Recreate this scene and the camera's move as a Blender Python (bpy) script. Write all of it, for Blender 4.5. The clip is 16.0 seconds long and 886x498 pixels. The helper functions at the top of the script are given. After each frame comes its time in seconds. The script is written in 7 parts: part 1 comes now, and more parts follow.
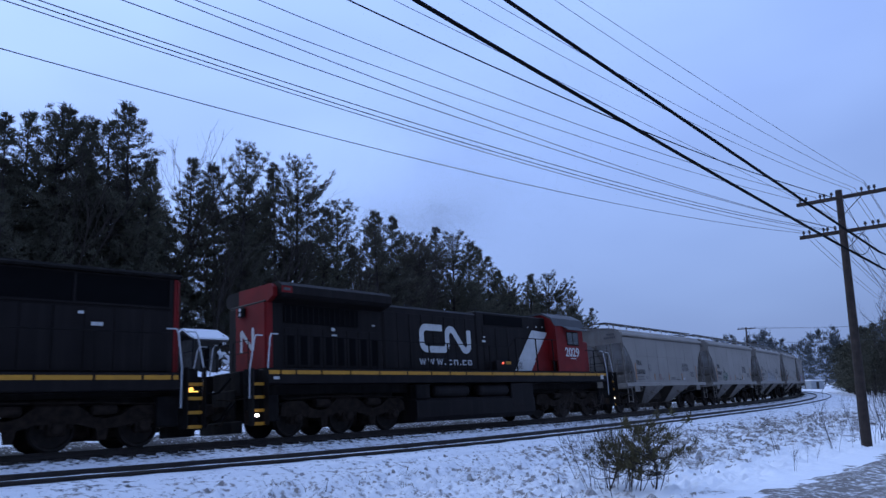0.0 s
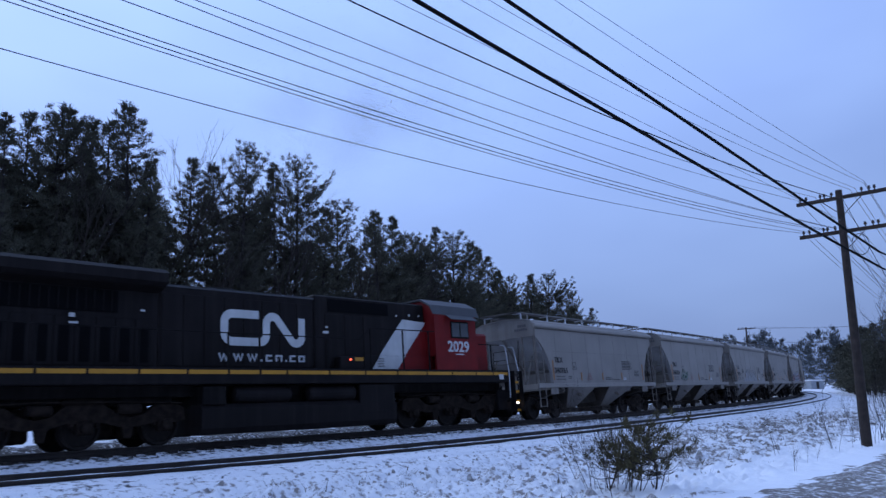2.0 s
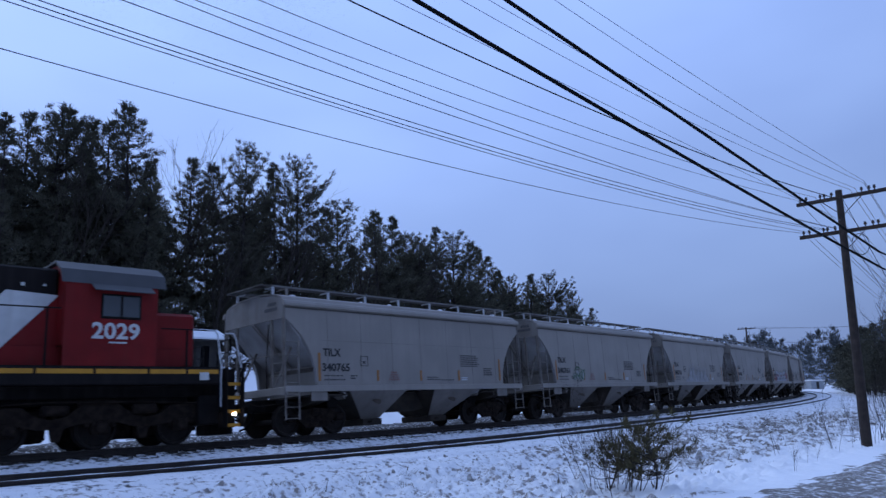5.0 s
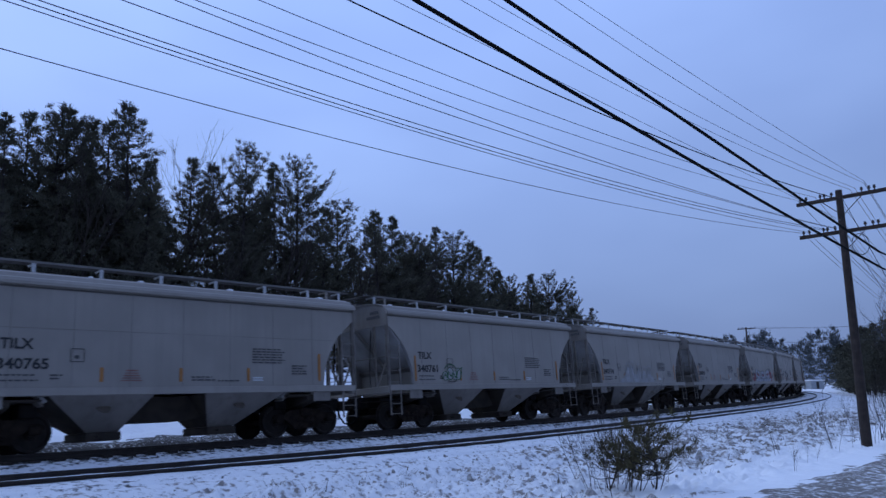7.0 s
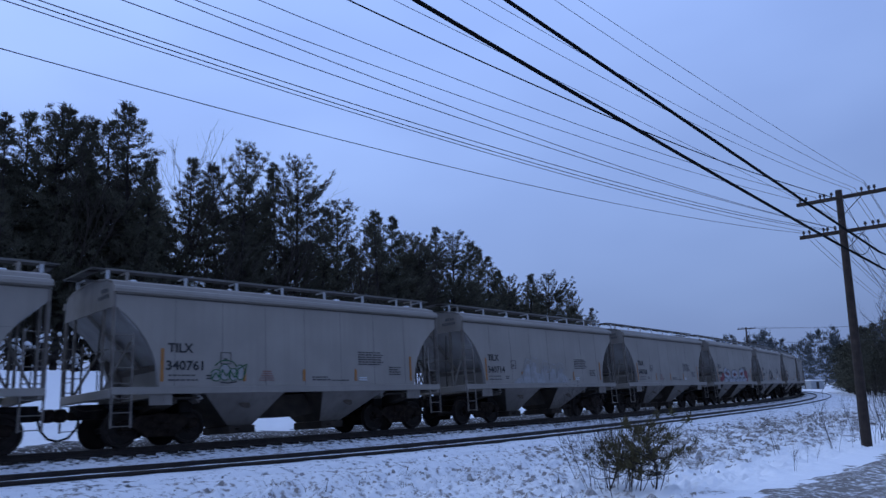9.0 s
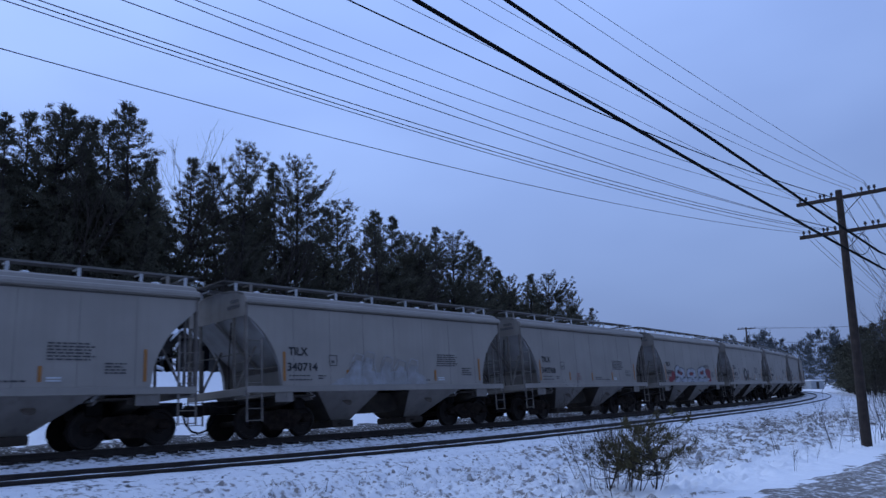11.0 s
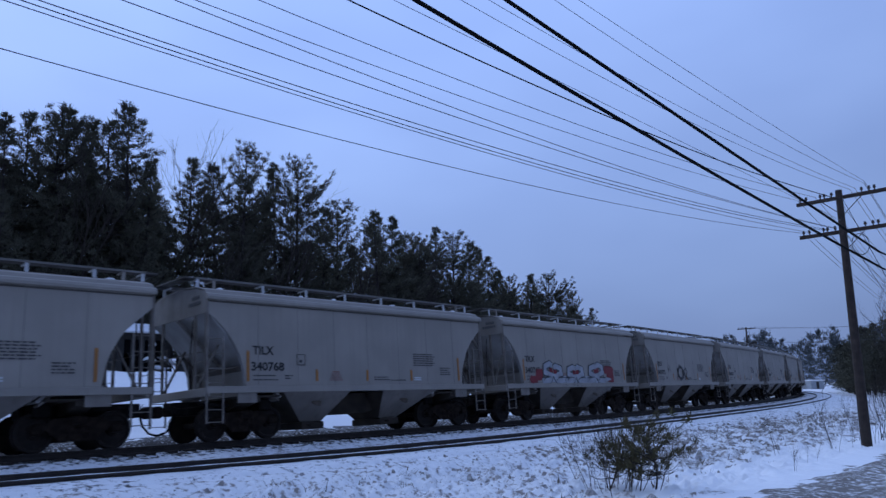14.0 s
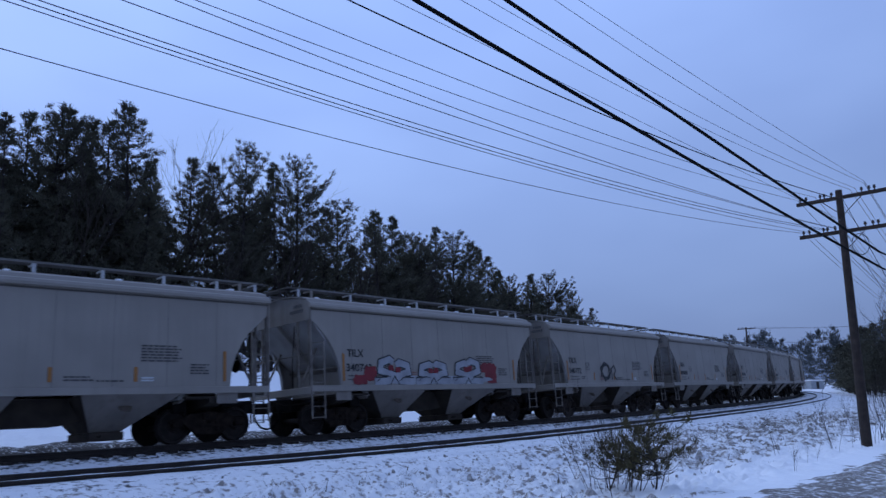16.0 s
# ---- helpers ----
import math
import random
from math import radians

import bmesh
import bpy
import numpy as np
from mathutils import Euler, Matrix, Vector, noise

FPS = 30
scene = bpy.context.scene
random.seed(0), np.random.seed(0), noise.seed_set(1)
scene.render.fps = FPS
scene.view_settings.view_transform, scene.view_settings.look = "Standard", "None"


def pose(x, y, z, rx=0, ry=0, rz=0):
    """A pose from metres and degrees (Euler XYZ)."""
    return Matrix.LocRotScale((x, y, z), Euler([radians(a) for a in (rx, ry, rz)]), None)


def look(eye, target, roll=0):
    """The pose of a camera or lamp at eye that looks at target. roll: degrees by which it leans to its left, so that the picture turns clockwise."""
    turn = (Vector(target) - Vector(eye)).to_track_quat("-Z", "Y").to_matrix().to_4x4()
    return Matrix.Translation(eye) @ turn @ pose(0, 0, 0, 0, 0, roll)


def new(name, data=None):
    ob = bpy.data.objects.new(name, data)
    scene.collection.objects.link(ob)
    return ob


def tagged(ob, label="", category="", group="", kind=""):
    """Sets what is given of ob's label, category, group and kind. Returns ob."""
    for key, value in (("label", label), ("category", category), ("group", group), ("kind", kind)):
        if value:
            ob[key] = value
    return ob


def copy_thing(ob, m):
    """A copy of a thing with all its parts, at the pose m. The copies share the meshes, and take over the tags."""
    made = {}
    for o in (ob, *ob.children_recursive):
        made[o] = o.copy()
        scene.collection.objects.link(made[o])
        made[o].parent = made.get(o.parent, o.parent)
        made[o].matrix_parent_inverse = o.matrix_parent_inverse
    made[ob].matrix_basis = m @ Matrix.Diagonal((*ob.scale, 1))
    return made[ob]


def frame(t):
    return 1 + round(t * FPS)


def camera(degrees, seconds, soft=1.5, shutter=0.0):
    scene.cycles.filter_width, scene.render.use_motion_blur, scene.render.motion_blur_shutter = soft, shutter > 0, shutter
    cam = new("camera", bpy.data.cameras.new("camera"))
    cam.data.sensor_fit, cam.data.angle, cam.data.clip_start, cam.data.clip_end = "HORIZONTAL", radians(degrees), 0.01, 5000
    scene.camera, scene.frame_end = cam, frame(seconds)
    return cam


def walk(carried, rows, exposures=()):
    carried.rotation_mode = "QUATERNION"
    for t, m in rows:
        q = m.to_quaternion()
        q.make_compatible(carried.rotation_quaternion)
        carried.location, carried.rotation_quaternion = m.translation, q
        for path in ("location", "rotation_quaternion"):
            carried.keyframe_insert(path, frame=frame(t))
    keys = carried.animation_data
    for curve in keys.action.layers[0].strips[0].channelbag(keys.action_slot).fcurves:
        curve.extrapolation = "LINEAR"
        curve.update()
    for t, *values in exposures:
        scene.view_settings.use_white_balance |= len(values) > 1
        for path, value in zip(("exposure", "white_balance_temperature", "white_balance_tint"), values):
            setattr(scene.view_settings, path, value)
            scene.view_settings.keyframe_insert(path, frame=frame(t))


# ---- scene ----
# ---------------------------------------------------------------- camera
EYE = (0.0, 0.0, 1.49)
TILT = 0.18298
cam = camera(61.92, 16.0, soft=1.45, shutter=0.4)
VIEW = look(EYE, (0.0, math.cos(TILT), 1.49 + math.sin(TILT)), -0.64)
walk(cam, [(0.0, VIEW), (16.0, VIEW)], exposures=[(0.0, 0.22), (3.5, 0.18), (5.5, 0.05), (7.0, -0.05), (16.0, -0.05)])

# ---------------------------------------------------------------- world and light: a blue overcast dusk
SUN_AZ, SUN_EL = -65.0, 38.0
world = bpy.data.worlds.new("dusk_sky")
scene.world = world
world.use_nodes = True
wn, wl = world.node_tree.nodes, world.node_tree.links
wn.clear()
w_out = wn.new("ShaderNodeOutputWorld")
w_bg = wn.new("ShaderNodeBackground")
w_sky = wn.new("ShaderNodeTexSky")
w_sky.sky_type = "NISHITA"
w_sky.sun_disc = False
w_sky.sun_elevation = radians(SUN_EL)
w_sky.sun_rotation = radians(SUN_AZ)
w_sky.air_density, w_sky.dust_density, w_sky.ozone_density = 1.2, 2.0, 2.0
w_tc = wn.new("ShaderNodeTexCoord")
w_map = wn.new("ShaderNodeMapping")
w_map.inputs["Scale"].default_value = (1.2, 1.2, 3.0)
w_cloud = wn.new("ShaderNodeTexNoise")
w_cloud.inputs["Scale"].default_value = 1.6
w_cloud.inputs["Detail"].default_value = 3.0
w_cr = wn.new("ShaderNodeValToRGB")
w_cr.color_ramp.elements[0].position, w_cr.color_ramp.elements[0].color = 0.3, (2.72, 4.15, 8.6, 1)
w_cr.color_ramp.elements[1].position, w_cr.color_ramp.elements[1].color = 0.75, (3.65, 5.45, 10.6, 1)
# the cloud layer is paler towards the west, where the day goes out
w_dot = wn.new("ShaderNodeVectorMath")
w_dot.operation = "DOT_PRODUCT"
w_dot.inputs[1].default_value = (-0.62, 0.36, 0.62)
w_rng = wn.new("ShaderNodeMapRange")
w_rng.inputs["From Min"].default_value, w_rng.inputs["From Max"].default_value = -0.3, 0.85
w_rng.inputs["To Min"].default_value, w_rng.inputs["To Max"].default_value = 0.67, 1.285
w_sep = wn.new("ShaderNodeSeparateXYZ")
w_zen = wn.new("ShaderNodeMapRange")
w_zen.interpolation_type = "SMOOTHSTEP"
w_zen.inputs["From Min"].default_value, w_zen.inputs["From Max"].default_value = -0.15, 0.60
w_zen.inputs["To Min"].default_value, w_zen.inputs["To Max"].default_value = 0.58, 1.10
w_both = wn.new("ShaderNodeMath")
w_both.operation = "MULTIPLY"
w_mul = wn.new("ShaderNodeVectorMath")
w_mul.operation = "SCALE"
w_mix = wn.new("ShaderNodeMix")
w_mix.data_type = "RGBA"
w_mix.inputs["Factor"].default_value = 0.92
wl.new(w_tc.outputs["Generated"], w_map.inputs["Vector"])
wl.new(w_map.outputs["Vector"], w_cloud.inputs["Vector"])
wl.new(w_cloud.outputs["Fac"], w_cr.inputs["Fac"])
wl.new(w_tc.outputs["Generated"], w_dot.inputs[0])
wl.new(w_dot.outputs["Value"], w_rng.inputs["Value"])
wl.new(w_cr.outputs["Color"], w_mul.inputs[0])
wl.new(w_tc.outputs["Generated"], w_sep.inputs[0])
wl.new(w_sep.outputs["Z"], w_zen.inputs["Value"])
wl.new(w_rng.outputs["Result"], w_both.inputs[0])
wl.new(w_zen.outputs["Result"], w_both.inputs[1])
wl.new(w_both.outputs["Value"], w_mul.inputs["Scale"])
wl.new(w_sky.outputs["Color"], w_mix.inputs["A"])
wl.new(w_mul.outputs["Vector"], w_mix.inputs["B"])
wl.new(w_mix.outputs["Result"], w_bg.inputs["Color"])
w_bg.inputs["Strength"].default_value = 0.1
wl.new(w_bg.outputs["Background"], w_out.inputs["Surface"])

sun = new("sun", bpy.data.lights.new("sun", "SUN"))
sun.data.energy, sun.data.angle = 0.85, radians(40)
sun.data.color = (0.66, 0.80, 1.0)
_az, _el = radians(SUN_AZ), radians(SUN_EL)
sun.matrix_world = look((math.sin(_az) * math.cos(_el) * 50, math.cos(_az) * math.cos(_el) * 50, math.sin(_el) * 50), (0, 0, 0))


# ---------------------------------------------------------------- materials
def material(name, base, rough=0.7, metal=0.0, var=0.25, scale=8.0, fine=60.0, bump=0.1, second=None, amount=0.5, spec=0.4,
             streaks=None, per_object=0.0, detail=5.0):
    """A surface with two scales of variation: broad patches and fine grain; streaks adds vertical grime of that colour."""
    m = bpy.data.materials.new(name)
    m.use_nodes = True
    n, l = m.node_tree.nodes, m.node_tree.links
    b = n["Principled BSDF"]
    b.inputs["Roughness"].default_value, b.inputs["Metallic"].default_value = rough, metal
    b.inputs["Specular IOR Level"].default_value = spec
    tc = n.new("ShaderNodeTexCoord")
    big, small = n.new("ShaderNodeTexNoise"), n.new("ShaderNodeTexNoise")
    big.inputs["Scale"].default_value, big.inputs["Detail"].default_value = scale, detail
    small.inputs["Scale"].default_value, small.inputs["Detail"].default_value = fine, 3.0
    l.new(tc.outputs["Object"], big.inputs["Vector"])
    l.new(tc.outputs["Object"], small.inputs["Vector"])
    ramp = n.new("ShaderNodeValToRGB")
    ramp.color_ramp.elements[0].position, ramp.color_ramp.elements[1].position = 0.5 - 0.5 * amount * 0.5, 0.5 + 0.25
    lo = second if second else tuple(c * (1 - var) for c in base)
    ramp.color_ramp.elements[0].color, ramp.color_ramp.elements[1].color = (*lo, 1), (*base, 1)
    l.new(big.outputs["Fac"], ramp.inputs["Fac"])
    mul = n.new("ShaderNodeMix")
    mul.data_type, mul.blend_type = "RGBA", "MULTIPLY"
    mul.inputs["Factor"].default_value = var
    l.new(ramp.outputs["Color"], mul.inputs["A"])
    l.new(small.outputs["Color"], mul.inputs["B"])
    out = mul.outputs["Result"]
    if streaks:
        mp, st, sr, sm = (n.new(k) for k in ("ShaderNodeMapping", "ShaderNodeTexNoise", "ShaderNodeValToRGB", "ShaderNodeMix"))
        mp.inputs["Scale"].default_value = (5.0, 5.0, 0.28)
        st.inputs["Scale"].default_value, st.inputs["Detail"].default_value = 1.0, 6.0
        sr.color_ramp.elements[0].position, sr.color_ramp.elements[1].position = 0.48, 0.8
        sr.color_ramp.elements[1].color = (0.75, 0.75, 0.75, 1)
        sm.data_type = "RGBA"
        sm.inputs["B"].default_value = (*streaks, 1)
        l.new(tc.outputs["Object"], mp.inputs["Vector"])
        l.new(mp.outputs["Vector"], st.inputs["Vector"])
        l.new(st.outputs["Fac"], sr.inputs["Fac"])
        l.new(sr.outputs["Color"], sm.inputs["Factor"])
        l.new(out, sm.inputs["A"])
        out = sm.outputs["Result"]
    if per_object:
        oi, hv = n.new("ShaderNodeObjectInfo"), n.new("ShaderNodeHueSaturation")
        rg = n.new("ShaderNodeMapRange")
        rg.inputs["To Min"].default_value, rg.inputs["To Max"].default_value = 1 - per_object, 1 + per_object
        l.new(oi.outputs["Random"], rg.inputs["Value"])
        l.new(rg.outputs["Result"], hv.inputs["Value"])
        l.new(out, hv.inputs["Color"])
        out = hv.outputs["Color"]
    l.new(out, b.inputs["Base Color"])
    if bump:
        bp = n.new("ShaderNodeBump")
        bp.inputs["Strength"].default_value, bp.inputs["Distance"].default_value = bump, 0.02
        l.new(small.outputs["Fac"], bp.inputs["Height"])
        l.new(bp.outputs["Normal"], b.inputs["Normal"])
    return m


def glow(name, colour, strength):
    m = bpy.data.materials.new(name)
    m.use_nodes = True
    b = m.node_tree.nodes["Principled BSDF"]
    b.inputs["Base Color"].default_value = (*colour, 1)
    b.inputs["Emission Color"].default_value = (*colour, 1)
    b.inputs["Emission Strength"].default_value = strength
    return m


M_BLACK = material("black_loco_paint", (0.0135, 0.0098, 0.0095), 0.6, var=0.4, scale=1.2, bump=0.03, streaks=(0.020, 0.016, 0.015), spec=0.13)
M_DARK = material("dark_grille", (0.004, 0.004, 0.005), 0.9, var=0.4, scale=3, bump=0.1, spec=0.1)
M_FRAME = material("sooty_steel", (0.016, 0.0135, 0.013), 0.8, var=0.5, scale=3, bump=0.2, streaks=(0.026, 0.022, 0.02), spec=0.1)
M_TRUCK = material("road_grime_steel", (0.040, 0.028, 0.021), 0.9, var=0.5, scale=6, bump=0.3, second=(0.014, 0.010, 0.008), spec=0.08)
M_RED = material("red_loco_paint", (0.23, 0.009, 0.009), 0.6, var=0.35, scale=1.5, bump=0.02, streaks=(0.13, 0.010, 0.009), spec=0.2)
M_WHITE = material("white_paint", (0.62, 0.62, 0.60), 0.5, var=0.2, scale=2.5, bump=0.02, streaks=(0.40, 0.39, 0.37))
M_YELLOW = material("yellow_edge_stripe", (0.60, 0.27, 0.015), 0.5, var=0.25, scale=3, bump=0.02)
M_GREYROOF = material("grey_roof_paint", (0.065, 0.066, 0.070), 0.65, var=0.25, scale=2, bump=0.05)
M_PALE = material("pale_handrail", (0.55, 0.56, 0.57), 0.5, var=0.2, scale=6)
M_GLASS = material("dark_window_glass", (0.03, 0.035, 0.04), 0.08, var=0.1, scale=2, bump=0.0, spec=0.8)
M_HOPPER = material("weathered_grey_hopper_paint", (0.292, 0.260, 0.226), 0.62, var=0.18, scale=0.7, bump=0.03, streaks=(0.205, 0.180, 0.155), per_object=0.07)
M_HOPPER2 = material("grey_hopper_end_paint", (0.37, 0.355, 0.345), 0.7, var=0.3, scale=1.4, bump=0.05, streaks=(0.20, 0.185, 0.17))
M_SEAM = material("grimy_weld_seam", (0.278, 0.247, 0.215), 0.75, var=0.4, scale=1.5, bump=0.03, streaks=(0.17, 0.15, 0.13))
M_WARN = material("faded_red_stencil", (0.32, 0.14, 0.125), 0.7, var=0.3, scale=10, bump=0)
M_BAY = material("stained_bay_paint", (0.26, 0.228, 0.200), 0.7, var=0.3, scale=1.2, bump=0.05, streaks=(0.12, 0.098, 0.080))
M_GRIME = material("wheel_spray_grime", (0.080, 0.063, 0.050), 0.85, var=0.4, scale=2.0, bump=0.1, second=(0.042, 0.034, 0.028), spec=0.2)
M_DECAL = material("black_lettering", (0.02, 0.02, 0.022), 0.6, var=0.2, scale=4, bump=0)
M_ENDSHEET = material("dirty_end_sheet_paint", (0.27, 0.245, 0.22), 0.7, var=0.35, scale=1.2, bump=0.05, second=(0.17, 0.15, 0.13), streaks=(0.12, 0.10, 0.088))
M_RUSTBAY = material("rust_brown_bay_stain", (0.155, 0.122, 0.098), 0.85, var=0.4, scale=5, bump=0.1, second=(0.10, 0.078, 0.062))
M_LADDER = material("grimy_ladder_paint", (0.22, 0.195, 0.17), 0.7, var=0.4, scale=4, bump=0.03, second=(0.12, 0.10, 0.085))
# The slope sheets take a lighter grey than the side sheets.
M_SLOPE = material("pale_slope_sheet", (0.48, 0.465, 0.455), 0.6, var=0.3, scale=0.9, bump=0.05, second=(0.24, 0.225, 0.21), streaks=(0.33, 0.31, 0.295))
M_RAILING = material("dull_walkway_railing", (0.20, 0.185, 0.17), 0.7, var=0.3, scale=3, bump=0.03)
M_EAVESHADE = material("eave_shade_and_grime", (0.115, 0.102, 0.09), 0.85, var=0.4, scale=2, bump=0.03, second=(0.08, 0.07, 0.062))
M_GRATE = material("grimy_walkway_grating", (0.13, 0.118, 0.108), 0.8, var=0.4, scale=3, bump=0.1, second=(0.07, 0.06, 0.055))
M_ORANGE = material("orange_reflector_tape", (0.36, 0.145, 0.03), 0.5, var=0.2, scale=6, bump=0)
M_STENCIL = material("faded_stencil", (0.09, 0.085, 0.085), 0.7, var=0.3, scale=10, bump=0)
M_SPRAYF = material("faded_pale_spray", (0.365, 0.365, 0.375), 0.6, var=0.3, scale=3.5, bump=0, second=(0.265, 0.25, 0.238))
M_SPRAYL = material("dull_white_spray", (0.36, 0.37, 0.40), 0.6, var=0.3, scale=3, bump=0)
M_CLOD = material("frozen_dirt_clods", (0.60, 0.585, 0.58), 0.95, var=0.4, scale=3, fine=40, bump=0.3, second=(0.30, 0.27, 0.25))
M_SPRAYR = material("red_spray_paint", (0.22, 0.014, 0.022), 0.6, var=0.3, scale=3, bump=0)
M_SPRAYG = material("green_spray_paint", (0.025, 0.12, 0.045), 0.6, var=0.3, scale=3, bump=0)
M_SPRAYK = material("dark_spray_paint", (0.03, 0.03, 0.035), 0.6, var=0.3, scale=3, bump=0)
M_RAIL = material("rusty_rail_steel", (0.055, 0.042, 0.036), 0.6, metal=0.3, var=0.4, scale=5, bump=0.15, second=(0.03, 0.024, 0.021))
M_TIE = material("creosote_tie", (0.045, 0.035, 0.028), 0.9, var=0.5, scale=5, bump=0.4, per_object=0.3)
M_POLE = material("weathered_pole_wood", (0.080, 0.054, 0.042), 0.9, var=0.5, scale=5, fine=90, bump=0.4, second=(0.036, 0.026, 0.021), streaks=(0.034, 0.025, 0.021))
M_WIRE = material("black_cable", (0.007, 0.007, 0.008), 0.8, var=0.2, scale=5, bump=0, spec=0.1)
M_WIREG = material("dull_bare_wire", (0.10, 0.11, 0.13), 0.5, var=0.2, scale=5, bump=0)
M_GLASSINS = material("brown_insulator", (0.05, 0.035, 0.03), 0.2, var=0.2, scale=20, bump=0, spec=0.6)
M_BARK = material("pine_bark", (0.070, 0.054, 0.046), 0.95, var=0.5, scale=4, fine=30, bump=0.6, second=(0.022, 0.017, 0.015))
# Distance haze put into the colour: paler and bluer than the near needles.
M_FARHAZE = material("hazed_far_needles", (0.118, 0.130, 0.136), 0.9, var=0.3, scale=0.3, fine=3, bump=0, second=(0.085, 0.095, 0.100), spec=0.1)
M_NEEDLE = material("pine_needles", (0.118, 0.112, 0.080), 0.9, var=0.35, scale=0.5, fine=6, bump=0, second=(0.074, 0.070, 0.050), spec=0.15, per_object=0.25)
M_WHEEL = material("rusty_wheel_steel", (0.040, 0.029, 0.024), 0.8, metal=0.2, var=0.5, scale=5, bump=0.2, second=(0.018, 0.014, 0.012), spec=0.3)
M_TWIG = material("bare_twigs", (0.062, 0.046, 0.038), 0.9, var=0.4, scale=6, bump=0.2)
M_GRASS = material("dry_grass", (0.20, 0.155, 0.10), 0.95, var=0.4, scale=3, bump=0.1)
M_SHED = material("weathered_shed_boards", (0.07, 0.062, 0.056), 0.9, var=0.4, scale=3, bump=0.3)
M_FARWALL = material("pale_shed_wall", (0.38, 0.40, 0.42), 0.8, var=0.2, scale=2, bump=0.05)
M_LAMPW = glow("white_step_lamp", (1.0, 0.86, 0.80), 7.0)
M_LAMPA = glow("amber_step_lamp", (1.0, 0.55, 0.10), 1.6)
M_LAMPR = glow("red_marker_lamp", (1.0, 0.10, 0.05), 3.0)


def snow_material(name, dirt, cover, scale):
    """Snow with darker stubble, soil or cinders showing through in patches."""
    m = bpy.data.materials.new(name)
    m.use_nodes = True
    n, l = m.node_tree.nodes, m.node_tree.links
    b = n["Principled BSDF"]
    b.inputs["Roughness"].default_value = 0.85
    b.inputs["Specular IOR Level"].default_value = 0.25
    tc = n.new("ShaderNodeTexCoord")
    n1, n2, n3 = (n.new("ShaderNodeTexNoise") for _ in range(3))
    n1.inputs["Scale"].default_value, n1.inputs["Detail"].default_value, n1.inputs["Roughness"].default_value = scale, 8.0, 0.62
    n2.inputs["Scale"].default_value, n2.inputs["Detail"].default_value = scale * 0.16, 3.0
    n3.inputs["Scale"].default_value, n3.inputs["Detail"].default_value = scale * 9, 4.0
    for k in (n1, n2, n3):
        l.new(tc.outputs["Object"], k.inputs["Vector"])
    add = n.new("ShaderNodeMath")
    add.operation = "MULTIPLY_ADD"
    add.inputs[1].default_value = 0.25
    l.new(n2.outputs["Fac"], add.inputs[0])
    l.new(n1.outputs["Fac"], add.inputs[2])
    r = n.new("ShaderNodeValToRGB")
    r.color_ramp.elements[0].position, r.color_ramp.elements[1].position = cover, cover + 0.13
    r.color_ramp.elements[0].color, r.color_ramp.elements[1].color = (*dirt, 1), (0.82, 0.825, 0.84, 1)
    l.new(add.outputs["Value"], r.inputs["Fac"])
    g = n.new("ShaderNodeMix")
    g.data_type, g.blend_type = "RGBA", "MULTIPLY"
    g.inputs["Factor"].default_value = 0.10
    l.new(r.outputs["Color"], g.inputs["A"])
    l.new(n3.outputs["Fac"], g.inputs["B"])
    l.new(g.outputs["Result"], b.inputs["Base Color"])
    bp = n.new("ShaderNodeBump")
    bp.inputs["Strength"].default_value, bp.inputs["Distance"].default_value = 0.9, 0.10
    l.new(n1.outputs["Fac"], bp.inputs["Height"])
    l.new(bp.outputs["Normal"], b.inputs["Normal"])
    return m


M_SNOW = snow_material("snow_over_stubble", (0.20, 0.170, 0.148), 0.52, 4.0)
M_SNOWT = snow_material("trampled_snow", (0.28, 0.245, 0.22), 0.485, 6.0)
M_SNOWC = snow_material("clean_snow", (0.5, 0.5, 0.5), 0.22, 1.2)
M_BALLAST = snow_material("snowy_ballast", (0.07, 0.065, 0.062), 0.56, 6.0)
M_SIDESNOW = snow_material("trodden_snow", (0.10, 0.092, 0.085), 0.44, 6.0)
M_ROAD = snow_material("slushy_gravel_road", (0.20, 0.178, 0.16), 0.615, 7.0)
M_CINDER = snow_material("cinder_shoulder", (0.075, 0.069, 0.066), 0.655, 9.0)

# ---------------------------------------------------------------- mesh tools


